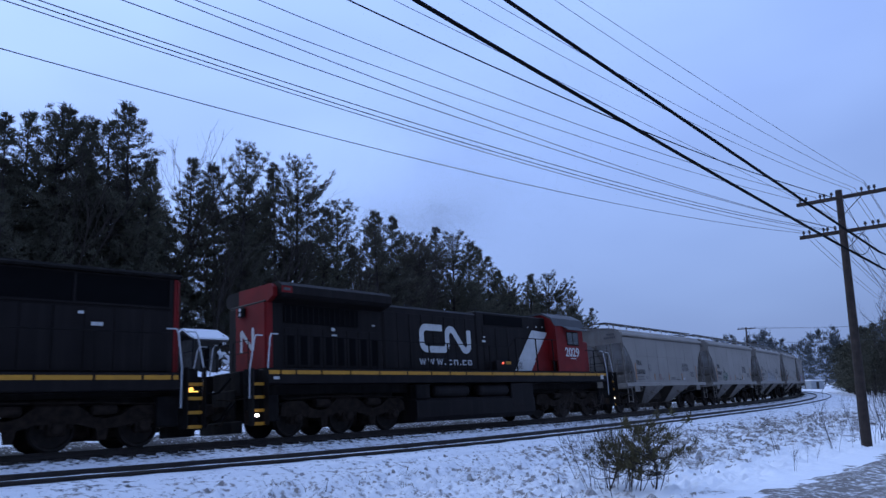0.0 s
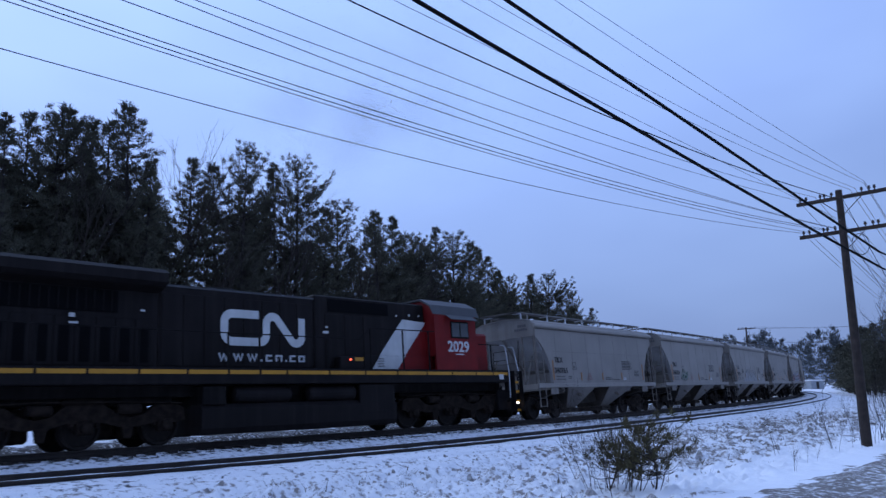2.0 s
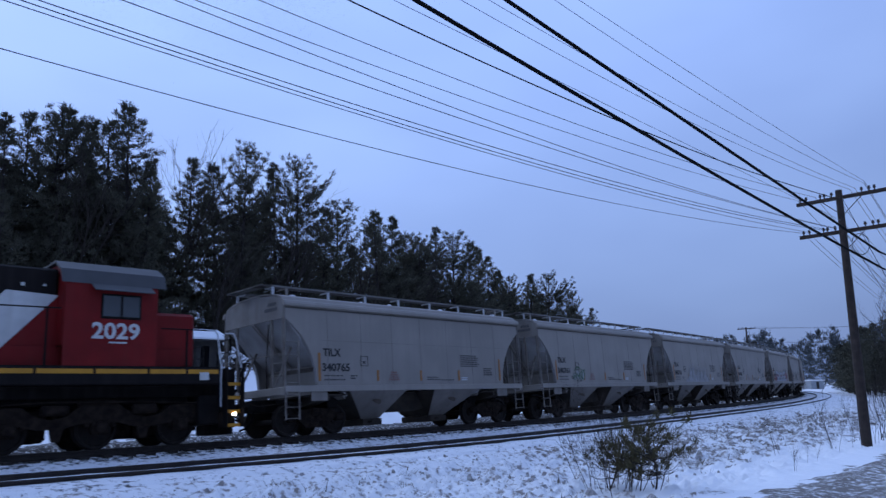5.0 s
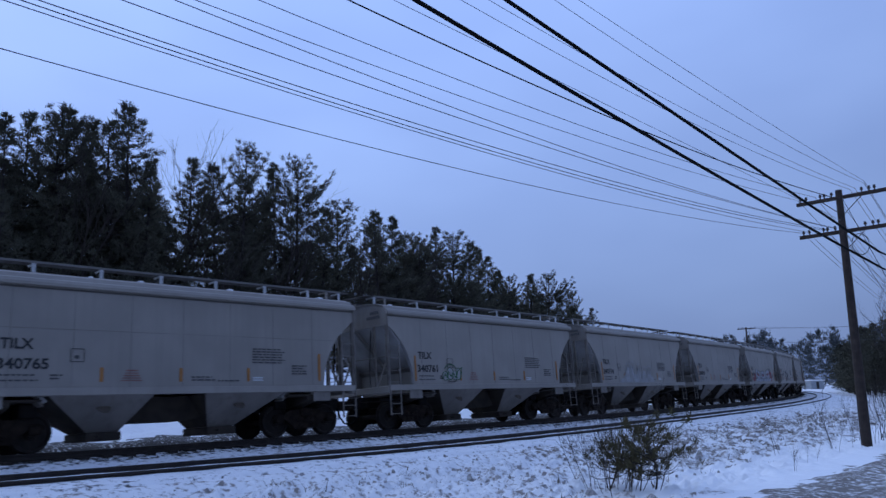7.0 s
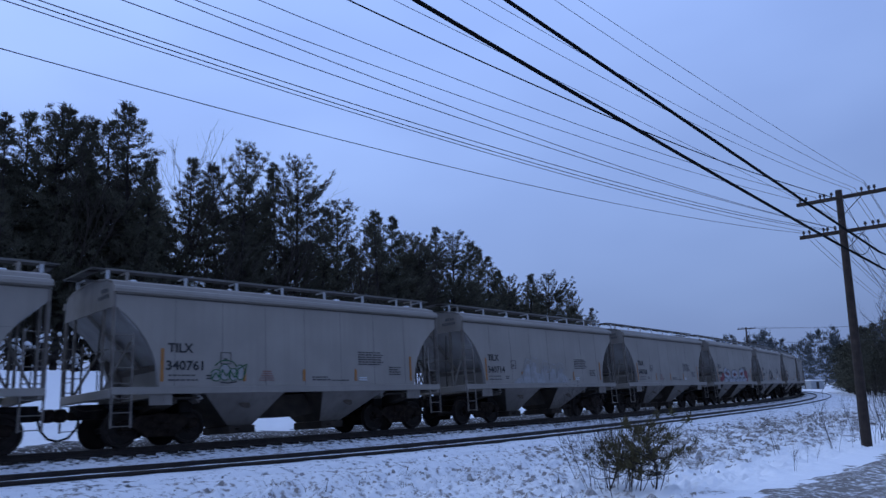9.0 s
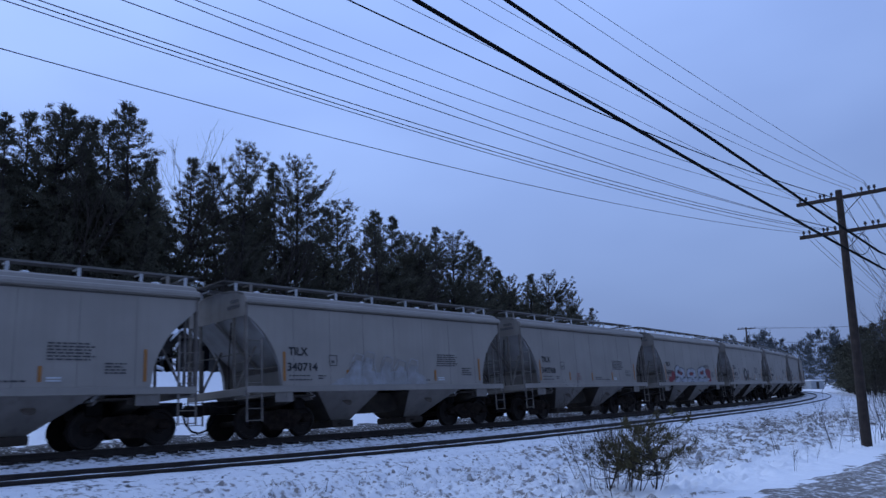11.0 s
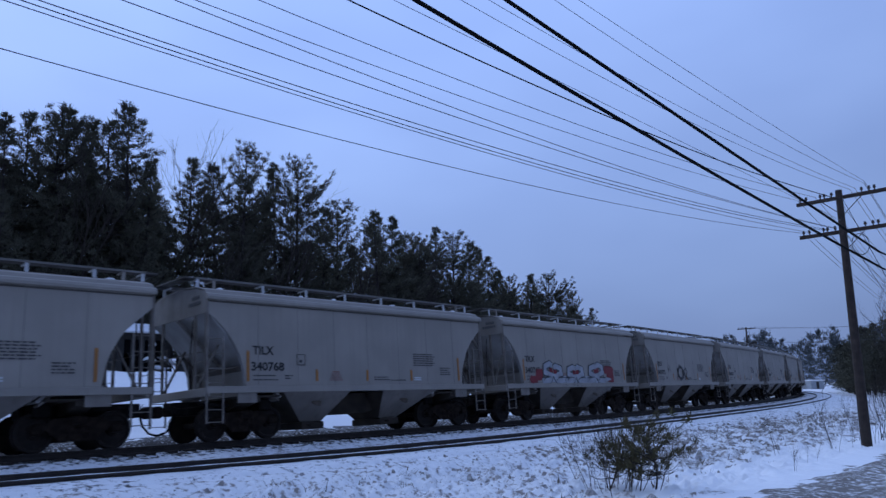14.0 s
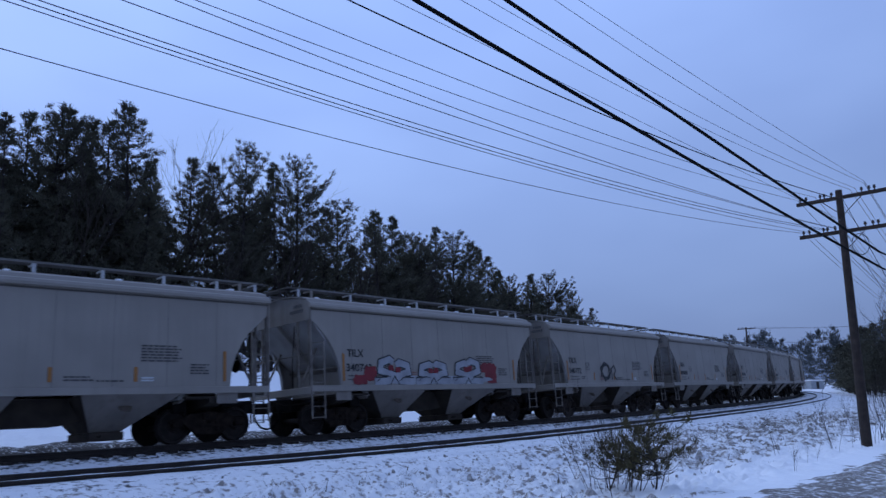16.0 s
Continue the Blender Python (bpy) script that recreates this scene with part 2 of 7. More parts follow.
class Shape:
    """Collects vertices and faces of one mesh."""

    def __init__(self):
        self.v, self.f = [], []

    def add(self, verts, faces):
        k = len(self.v)
        self.v += [tuple(map(float, p)) for p in verts]
        self.f += [tuple(i + k for i in f) for f in faces]
        return self

    def box(self, x0, x1, y0, y1, z0, z1, c=0.0):
        """A box; c: the chamfer of its edges."""
        if c <= 0:
            vs = [(x, y, z) for x in (x0, x1) for y in (y0, y1) for z in (z0, z1)]
            return self.add(vs, [(0, 1, 3, 2), (4, 6, 7, 5), (0, 4, 5, 1), (2, 3, 7, 6), (0, 2, 6, 4), (1, 5, 7, 3)])
        X, Y, Z = (x0, x1), (y0, y1), (z0, z1)
        idx, vs = {}, []
        for i in (0, 1):
            for j in (0, 1):
                for k in (0, 1):
                    sx, sy, sz = c * (1 - 2 * i), c * (1 - 2 * j), c * (1 - 2 * k)
                    for a, p in (("x", (X[i], Y[j] + sy, Z[k] + sz)), ("y", (X[i] + sx, Y[j], Z[k] + sz)), ("z", (X[i] + sx, Y[j] + sy, Z[k]))):
                        idx[(a, i, j, k)] = len(vs)
                        vs.append(p)
        fs = []
        for i in (0, 1):
            fs.append([idx[("x", i, *q)] for q in ((0, 0), (0, 1), (1, 1), (1, 0))][:: 1 if i == 0 else -1])
            fs.append([idx[("y", q[0], i, q[1])] for q in ((0, 0), (1, 0), (1, 1), (0, 1))][:: 1 if i == 0 else -1])
            fs.append([idx[("z", *q, i)] for q in ((0, 0), (0, 1), (1, 1), (1, 0))][:: 1 if i == 0 else -1])
        for a in (0, 1):
            for b in (0, 1):
                fs.append((idx[("x", a, b, 0)], idx[("x", a, b, 1)], idx[("y", a, b, 1)], idx[("y", a, b, 0)]))
                fs.append((idx[("x", a, 0, b)], idx[("x", a, 1, b)], idx[("z", a, 1, b)], idx[("z", a, 0, b)]))
                fs.append((idx[("y", 0, a, b)], idx[("y", 1, a, b)], idx[("z", 1, a, b)], idx[("z", 0, a, b)]))
        for i in (0, 1):
            for j in (0, 1):
                for k in (0, 1):
                    fs.append((idx[("x", i, j, k)], idx[("y", i, j, k)], idx[("z", i, j, k)]))
        return self.add(vs, fs)

    def prism(self, outline, y0, y1, axis="y"):
        """An outline in the x-z plane (axis y), in y-z (axis x) or in x-y (axis z), pushed from y0 to y1."""
        n = len(outline)
        put = {"y": lambda a, b, t: (a, t, b), "x": lambda a, b, t: (t, a, b), "z": lambda a, b, t: (a, b, t)}[axis]
        vs = [put(a, b, y0) for a, b in outline] + [put(a, b, y1) for a, b in outline]
        fs = [tuple(range(n)), tuple(range(2 * n - 1, n - 1, -1))] + [(i, i + n, (i + 1) % n + n, (i + 1) % n) for i in range(n)]
        return self.add(vs, fs)

    def tube(self, pts, r, n=6, r1=None, caps=True):
        """A round bar along the points; r1: its radius at the end."""
        pts = [Vector(p) for p in pts]
        m = len(pts)
        vs, fs = [], []
        up = None
        for i, p in enumerate(pts):
            d = (pts[min(i + 1, m - 1)] - pts[max(i - 1, 0)])
            d = d.normalized() if d.length > 1e-9 else Vector((0, 0, 1))
            if up is None:
                up = Vector((0, 0, 1)) if abs(d.z) < 0.9 else Vector((1, 0, 0))
            a = d.cross(up)
            a = a.normalized() if a.length > 1e-6 else d.orthogonal().normalized()
            b = d.cross(a)
            rr = r if r1 is None else r + (r1 - r) * i / max(m - 1, 1)
            vs += [p + (a * math.cos(k * 2 * math.pi / n) + b * math.sin(k * 2 * math.pi / n)) * rr for k in range(n)]
        for i in range(m - 1):
            fs += [(i * n + k, i * n + (k + 1) % n, (i + 1) * n + (k + 1) % n, (i + 1) * n + k) for k in range(n)]
        if caps:
            fs += [tuple(range(n))[::-1], tuple(range((m - 1) * n, m * n))]
        return self.add(vs, fs)

    def lathe(self, prof, centre, axis="y", n=20):
        """A turned body: prof is a list of (distance along the axis, radius)."""
        cx, cy, cz = centre
        vs, fs = [], []
        for t, r in prof:
            for k in range(n):
                a, b = r * math.cos(2 * math.pi * k / n), r * math.sin(2 * math.pi * k / n)
                vs.append({"y": (cx + a, cy + t, cz + b), "x": (cx + t, cy + a, cz + b), "z": (cx + a, cy + b, cz + t)}[axis])
        for i in range(len(prof) - 1):
            fs += [(i * n + k, i * n + (k + 1) % n, (i + 1) * n + (k + 1) % n, (i + 1) * n + k) for k in range(n)]
        fs += [tuple(range(n))[::-1], tuple(range((len(prof) - 1) * n, len(prof) * n))]
        return self.add(vs, fs)

    def mesh(self, name, mat, smooth=False):
        me = bpy.data.meshes.new(name)
        me.from_pydata(self.v, [], self.f)
        bm = bmesh.new()
        bm.from_mesh(me)
        bmesh.ops.recalc_face_normals(bm, faces=bm.faces)
        bm.to_mesh(me)
        bm.free()
        me.materials.append(mat)
        if smooth:
            me.polygons.foreach_set("use_smooth", [True] * len(me.polygons))
        return me


def part(name, shape, mat, parent, label="", at=None, smooth=False):
    me = shape if isinstance(shape, bpy.types.Mesh) else shape.mesh(name, mat, smooth)
    ob = new(name, me)
    ob.parent = parent
    if at is not None:
        ob.matrix_basis = at
    return tagged(ob, label)


def thing(name, label, category, group="", kind="", m=None, shape=None, mat=None, smooth=False):
    ob = new(name, shape.mesh(name, mat, smooth) if shape else None)
    if m is not None:
        ob.matrix_basis = m
    return tagged(ob, label, category, group, kind)


def lettering(name, text, size, mat, parent, m, wide=1.0, bold=0.0):
    """Flat raised characters in the built-in font, as a mesh."""
    cu = bpy.data.curves.new(name, "FONT")
    cu.body, cu.size, cu.extrude, cu.resolution_u, cu.offset = text, size, 0.002, 3, bold
    cu.align_x = "LEFT"
    tmp = bpy.data.objects.new(name, cu)
    me = bpy.data.meshes.new_from_object(tmp)
    bpy.data.objects.remove(tmp)
    for v in me.vertices:
        v.co.x *= wide
    me.materials.clear()
    me.materials.append(mat)
    return part(name, me, mat, parent, at=m)


# ---------------------------------------------------------------- the line of the track
STEP = 0.5
S_MIN, S_MAX = -150.0, 420.0
_s = np.arange(S_MIN, S_MAX + STEP, STEP)
_k = np.interp(_s, [-30, -5, 20, 45, 75, 110, 150], [0.00488, 0.00434, 0.00376, 0.00337, 0.00339, 0.00351, 0.00364])
_zero = int(round(-S_MIN / STEP))
_th = np.cumsum(_k) * STEP
_th = _th - _th[_zero] + 0.79472
_x = np.concatenate([[0], np.cumsum(np.cos(_th[:-1] + _k[:-1] * STEP / 2)) * STEP])
_y = np.concatenate([[0], np.cumsum(np.sin(_th[:-1] + _k[:-1] * STEP / 2)) * STEP])
_x, _y = _x - _x[_zero] - 8.15849, _y - _y[_zero] + 19.96856
CANT = 0.0714


def track(s, lat=0.0, z=0.0):
    """A place by the way along the main track, the distance to its road side and the height over the rail heads."""
    t = np.interp(s, _s, _th)
    return Vector((float(np.interp(s, _s, _x) + lat * math.sin(t)), float(np.interp(s, _s, _y) - lat * math.cos(t)), float(z)))


def heading(s):
    return float(np.interp(s, _s, _th))


def smooth01(v):
    v = np.clip(v, 0, 1)
    return v * v * (3 - 2 * v)


def siding(s):
    """The siding's distance from the main track, which it joins by degrees."""
    s = np.asarray(s, float)
    return 3.4 + 1.15 * np.exp(-((s - 6.0) / np.where(s < 6.0, 9.5, 17.0)) ** 2)


SIDING_Z = -0.13


# ---------------------------------------------------------------- ground
def along(px, py):
    """For many points: the way along the main track and the distance to its road side."""
    px, py = np.asarray(px, float), np.asarray(py, float)
    sx, sy, ss, st = _x[::4], _y[::4], _s[::4], _th[::4]
    s_out, l_out = np.empty(len(px)), np.empty(len(px))
    for a in range(0, len(px), 4000):
        qx, qy = px[a:a + 4000, None], py[a:a + 4000, None]
        i = np.argmin((qx - sx) ** 2 + (qy - sy) ** 2, axis=1)
        dx, dy = qx[:, 0] - sx[i], qy[:, 0] - sy[i]
        s_out[a:a + 4000] = ss[i] + dx * np.cos(st[i]) + dy * np.sin(st[i])
        l_out[a:a + 4000] = dx * np.sin(st[i]) - dy * np.cos(st[i])
    return s_out, l_out


def wobble(px, py, size, seed):
    """Smooth lumps of about one, with the given size in metres."""
    out = np.zeros(len(px))
    rng = np.random.RandomState(seed)
    for k in range(9):
        a, f, p = rng.rand() * 6.283, (0.6 + 0.9 * rng.rand()) * 6.283 / size, rng.rand() * 6.283
        out += np.sin((px * np.cos(a) + py * np.sin(a)) * f + p + 1.3 * np.sin((px * np.sin(a) - py * np.cos(a)) * f * 0.6 + p * 2))
    return out / 4.0


def ground_height(px, py):
    px, py = np.atleast_1d(np.asarray(px, float)), np.atleast_1d(np.asarray(py, float))
    s, lat = along(px, py)
    c = siding(s)
    near = np.where(lat < c + 1.7, -0.17 + (SIDING_Z + 0.01) * smooth01((lat - 1.4) / 1.2),
                    np.where(lat < c + 3.6, -0.17 + SIDING_Z + 0.01 - (0.51 + SIDING_Z) * smooth01((lat - c - 1.7) / 1.9),
                             np.where(lat < 11.5, -0.67, -0.67 + 0.17 * smooth01((lat - 11.5) / 2.5))))
    rise = 2.5 * smooth01((-3.4 - lat) / 13.0) + 0.4 * smooth01((-18 - lat) / 30.0)
    rise *= smooth01((95 - s) / 45.0)
    z = near + np.where(lat < -2.6, rise, 0)
    rough = smooth01((lat - c - 1.6) / 1.5) * (1 - 0.9 * smooth01((lat - 12.6) / 1.4)) + 0.5 * smooth01((-3 - lat) / 2.0)
    bank = smooth01((s - 9) / 8.0) * smooth01((lat - 6.0) / 1.5) * smooth01((11.5 - lat) / 2.0)
    z = z + rough * (0.06 * wobble(px, py, 2.6, 3) + 0.06 * wobble(px, py, 0.9, 4) + 0.065 * np.abs(wobble(px, py, 0.42, 5)) + 0.05 * wobble(px, py, 0.26, 11)) + 0.22 * bank
    z = z + 0.012 * wobble(px, py, 0.7, 6)
    far = smooth01((np.hypot(px, py) - 260) / 300.0)
    return z * (1 - far) - 0.4 * far


def build_ground():
    rings = np.concatenate([[0.6, 2, 4, 6, 8, 9.5], np.linspace(10.5, 30, 210), 30 * (1500 / 30) ** np.linspace(0.01, 1, 95)])
    fan = np.concatenate([np.linspace(-180, -42, 40, endpoint=False), np.linspace(-42, 42, 400), np.linspace(42, 180, 40, endpoint=False)[1:]])
    A, R = np.meshgrid(np.radians(fan), rings)
    X, Y = (R * np.sin(A)).ravel(), (R * np.cos(A)).ravel()
    Z = ground_height(X, Y)
    n, m = len(fan), len(rings)
    verts = [(0.0, 0.0, -0.4)] + list(zip(X.tolist(), Y.tolist(), Z.tolist()))
    faces = [(0, 1 + j, 1 + (j + 1) % n) for j in range(n)]
    for i in range(m - 1):
        a, b = 1 + i * n, 1 + (i + 1) * n
        faces += [(a + j, b + j, b + (j + 1) % n, a + (j + 1) % n) for j in range(n)]
    me = bpy.data.meshes.new("ground")
    me.from_pydata(verts, [], faces)
    me.materials.append(M_SNOW)
    me.materials.append(M_SNOWC)
    me.materials.append(M_SNOWT)
    me.polygons.foreach_set("use_smooth", [True] * len(me.polygons))
    cen = np.array([verts[f[0]] for f in faces])
    gs, gl = along(cen[:, 0], cen[:, 1])
    clean = (gl < -3.2) | ((gl > 11.2 + 0.5 * wobble(cen[:, 0], cen[:, 1], 2.0, 7)) & (gs > 4 + wobble(cen[:, 0], cen[:, 1], 1.5, 8)))
    # the thawed bank shows stubble; elsewhere the snow is only trodden
    bank = (gs > 7.5 + 1.5 * wobble(cen[:, 0], cen[:, 1], 1.8, 9)) & (gl > 6.4 + 0.5 * wobble(cen[:, 0], cen[:, 1], 1.5, 10))
    me.polygons.foreach_set("material_index", np.where(clean, 1, np.where(bank, 0, 2)).tolist())
    ob = new("ground", me)
    tagged(ob, "snow-covered rough ground with stubble and soil showing through", "ground", kind="structure")


def ribbon(s0, s1, ds, lats, z_of, name, mat, label, category, parent=None, jitter=0.0, seed=1):
    """A strip that follows the track: rows of points at the given offsets."""
    ss = np.arange(s0, s1 + ds, ds)
    rng = np.random.RandomState(seed)
    verts, faces, n = [], [], len(lats)
    for s in ss:
        for k, q in enumerate(lats):
            lat = q(s) if callable(q) else q
            p = track(s, lat, 0)
            p.z = z_of(s, lat, k) + (rng.rand() - 0.5) * jitter * (0 < k < n - 1)
            verts.append(p)
    for i in range(len(ss) - 1):
        faces += [(i * n + k, (i + 1) * n + k, (i + 1) * n + k + 1, i * n + k + 1) for k in range(n - 1)]
    me = bpy.data.meshes.new(name)
    me.from_pydata(verts, [], faces)
    me.materials.append(mat)
    me.polygons.foreach_set("use_smooth", [True] * len(me.polygons))
    ob = new(name, me)
    ob.parent = parent
    return tagged(ob, label, category, kind="structure")


RAIL_HEAD = [(-0.036, 0.0), (0.036, 0.0), (0.036, -0.035), (0.009, -0.05), (0.009, -0.135), (0.068, -0.155), (0.068, -0.172), (-0.068, -0.172), (-0.068, -0.155), (-0.009, -0.135), (-0.009, -0.05), (-0.036, -0.035)]


def rail_run(parent, lat_of, z_of, s0, s1):
    ss = np.concatenate([np.arange(s0, 60, 1.0), np.arange(60, s1, 2.5)])
    sh, n = Shape(), len(RAIL_HEAD)
    verts, faces = [], []
    for s in ss:
        for a, b in RAIL_HEAD:
            lat = lat_of(s) + a
            verts.append(track(s, lat, z_of(lat_of(s)) + b))
    for i in range(len(ss) - 1):
        faces += [(i * n + k, (i + 1) * n + k, (i + 1) * n + (k + 1) % n, i * n + (k + 1) % n) for k in range(n)]
    sh.add(verts, faces)
    part("rail", sh, M_RAIL, parent)


def main_z(lat):
    return lat * math.sin(CANT)


def build_track(name, label, centre, z_of, s0, s1, tie_s0, snow_mat, seed, depth, tie_z, near_sink):
    tr = thing(name, label, "railway track", kind="structure")
    for off in (-0.753, 0.753):
        rail_run(tr, lambda s, o=off: float(centre(s)) + o, z_of, s0, s1)
    prof = [-1.95, -1.7, -1.4, -1.05, -0.8, -0.35, 0, 0.35, 0.8, 1.05, 1.4, 1.7, 1.95]
    sink = near_sink
    ribbon(-60, 230, 0.5, [lambda s, q=q: float(centre(s)) + q for q in prof],
           lambda s, lat, k: z_of(lat) - depth - sink[k], "ballast_bed", snow_mat, "snow-dusted ballast bed with dark cinders", "ballast", jitter=0.03, seed=seed)
    sh = Shape().box(-0.11, 0.11, -1.32, 1.32, -0.18, 0.0, 0.012)
    me = sh.mesh("tie", M_TIE)
    rng = random.Random(seed)
    for i in range(290):
        s = tie_s0 + i * 0.53
        c = float(centre(s))
        p = track(s, c, z_of(c) + tie_z + rng.uniform(-0.02, 0.006))
        part("tie", me, M_TIE, tr, at=Matrix.LocRotScale(p, Euler((-math.atan(z_of(1.0) - z_of(0.0)), 0, heading(s) + rng.uniform(-0.02, 0.02))), None))
    return tr


def build_road():
    ribbon(-90, 120, 0.35, [13.75 + 0.28 * i for i in range(34)],
           lambda s, lat, k: -0.44 + 0.02 * math.sin(lat * 5.2 + 0.6 * math.sin(s * 0.7)) + 0.015 * math.sin(lat * 11 + s * 0.9) - 0.11 * math.exp(-(lat - 13.75) / 0.5) + 0.06 * math.exp(-(lat - 13.75) / 1.2) * noise.noise(Vector((s * 1.1, lat * 2.0, 3.0))) - (0.12 if k == 0 else 0),
           "road", M_ROAD, "slushy gravel road shoulder with rutted dirty snow", "road", jitter=0.045, seed=9)


build_ground()
build_road()
ribbon(-60, 200, 0.5, [-5.6, -4.9, -4.2, -3.5, -2.8, -2.2, -1.8], lambda s, lat, k: -0.085 - (0.20 if k in (0, 6) else 0.0) + 0.03 * math.sin(s * 2.1 + k), "shoulder", M_CINDER, "dirty snow-dusted cinder shoulder behind the main track", "ballast", jitter=0.08, seed=5)


# ---------------------------------------------------------------- rolling stock
def wheelset(parent, x, r, name="wheelset"):
    sh = Shape()
    for sgn in (-1, 1):
        y = 0.70 * sgn
        o = 0.065 * sgn
        sh.lathe([(0.0, 0.10), (0.0, r - 0.09), (-0.2 * o, r + 0.025), (0.25 * o, r + 0.025), (0.3 * o, r), (2.0 * o, r - 0.012), (2.0 * o, r - 0.07), (1.2 * o, r - 0.1), (1.2 * o, 0.16), (2.2 * o, 0.13), (2.2 * o, 0.07)], (0, y, 0), "y", 20)
        # cap bolts show that the wheel turns
        for k in range(3):
            a = k * 2.094
            sh.box(0.055 * math.cos(a) - 0.018, 0.055 * math.cos(a) + 0.018, y + 5.1 * o - 0.02, y + 5.1 * o + 0.02, 0.055 * math.sin(a) - 0.018, 0.055 * math.sin(a) + 0.018)
        sh.lathe([(2.2 * o, 0.085), (5.0 * o, 0.085), (5.2 * o, 0.06)], (0, y, 0), "y", 14)
    sh.lathe([(-0.68, 0.08), (0.68, 0.08)], (0, 0, 0), "y", 12)
    return part(name, sh, M_WHEEL, parent, "rusty steel wheelset", at=pose(x, 0, r))


WHEELSETS = []


def freight_truck(car, x):
    """A two-axle truck: cast side frames with spring nests, bolster and wheelsets."""
    for sgn in (-1, 1):
        y = 1.0 * sgn
        outline = [(-1.10, 0.52), (-1.10, 0.60), (-0.95, 0.66), (-0.70, 0.66), (-0.52, 0.76), (0.52, 0.76), (0.70, 0.66), (0.95, 0.66), (1.10, 0.60), (1.10, 0.52), (0.72, 0.50), (0.46, 0.30), (0.40, 0.22), (-0.40, 0.22), (-0.46, 0.30), (-0.72, 0.50)]
        sh = Shape().prism(outline, y - 0.05, y + 0.05)
        sh.prism([(-0.62, 0.44), (-0.42, 0.62), (-0.36, 0.62), (-0.36, 0.36)], y + 0.051 * sgn, y + 0.058 * sgn)
        sh.prism([(0.62, 0.44), (0.42, 0.62), (0.36, 0.62), (0.36, 0.36)], y + 0.051 * sgn, y + 0.058 * sgn)
        for ax in (-0.89, 0.89):
            sh.box(ax - 0.14, ax + 0.14, y - 0.09, y + 0.09, 0.40, 0.62, 0.03)
        part("side_frame", sh, M_TRUCK, car, at=pose(x, 0, 0))
        sp = Shape()
        for k in (-0.22, 0.0, 0.22):
            sp.lathe([(0.29 + 0.045 * j, 0.085 if j % 2 else 0.065) for j in range(7)], (k, y, 0), "z", 10)
        part("spring_nest", sp, M_TRUCK, car, at=pose(x, 0, 0))
    part("truck_bolster", Shape().box(-0.20, 0.20, -1.15, 1.15, 0.56, 0.80, 0.04), M_TRUCK, car, at=pose(x, 0, 0))
    br = Shape().box(-0.70, 0.70, -0.04, 0.04, 0.36, 0.44).tube([(-0.38, -0.8, 0.40), (-0.38, 0.8, 0.40)], 0.05, 6).tube([(0.38, -0.8, 0.40), (0.38, 0.8, 0.40)], 0.05, 6)
    part("brake_beam", br, M_TRUCK, car, at=pose(x, 0, 0))
    for ax in (-0.889, 0.889):
        wheelset(car, x + ax, 0.457)


HALF = 5.69          # the half length of a hopper's body
SIDE = 1.57          # its half width
CUT = [(5.66, 3.42), (5.38, 3.20), (5.09, 2.93), (4.85, 2.61), (4.67, 2.27), (4.55, 1.94), (4.48, 1.42)]


def ladder(parent, x0, x1, y, z0, z1, z_short, rungs, name="ladder"):
    sh = Shape()
    d = 0.025
    sh.box(x0 - d, x0 + d, y - 0.012, y + 0.012, z0, z1)
    sh.box(x1 - d, x1 + d, y - 0.012, y + 0.012, z0, z_short)
    for z in rungs:
        sh.tube([(x0, y, z), (x1, y, z)], 0.013, 5)
    part(name, sh, M_LADDER, parent, "grimy grey steel corner ladder")


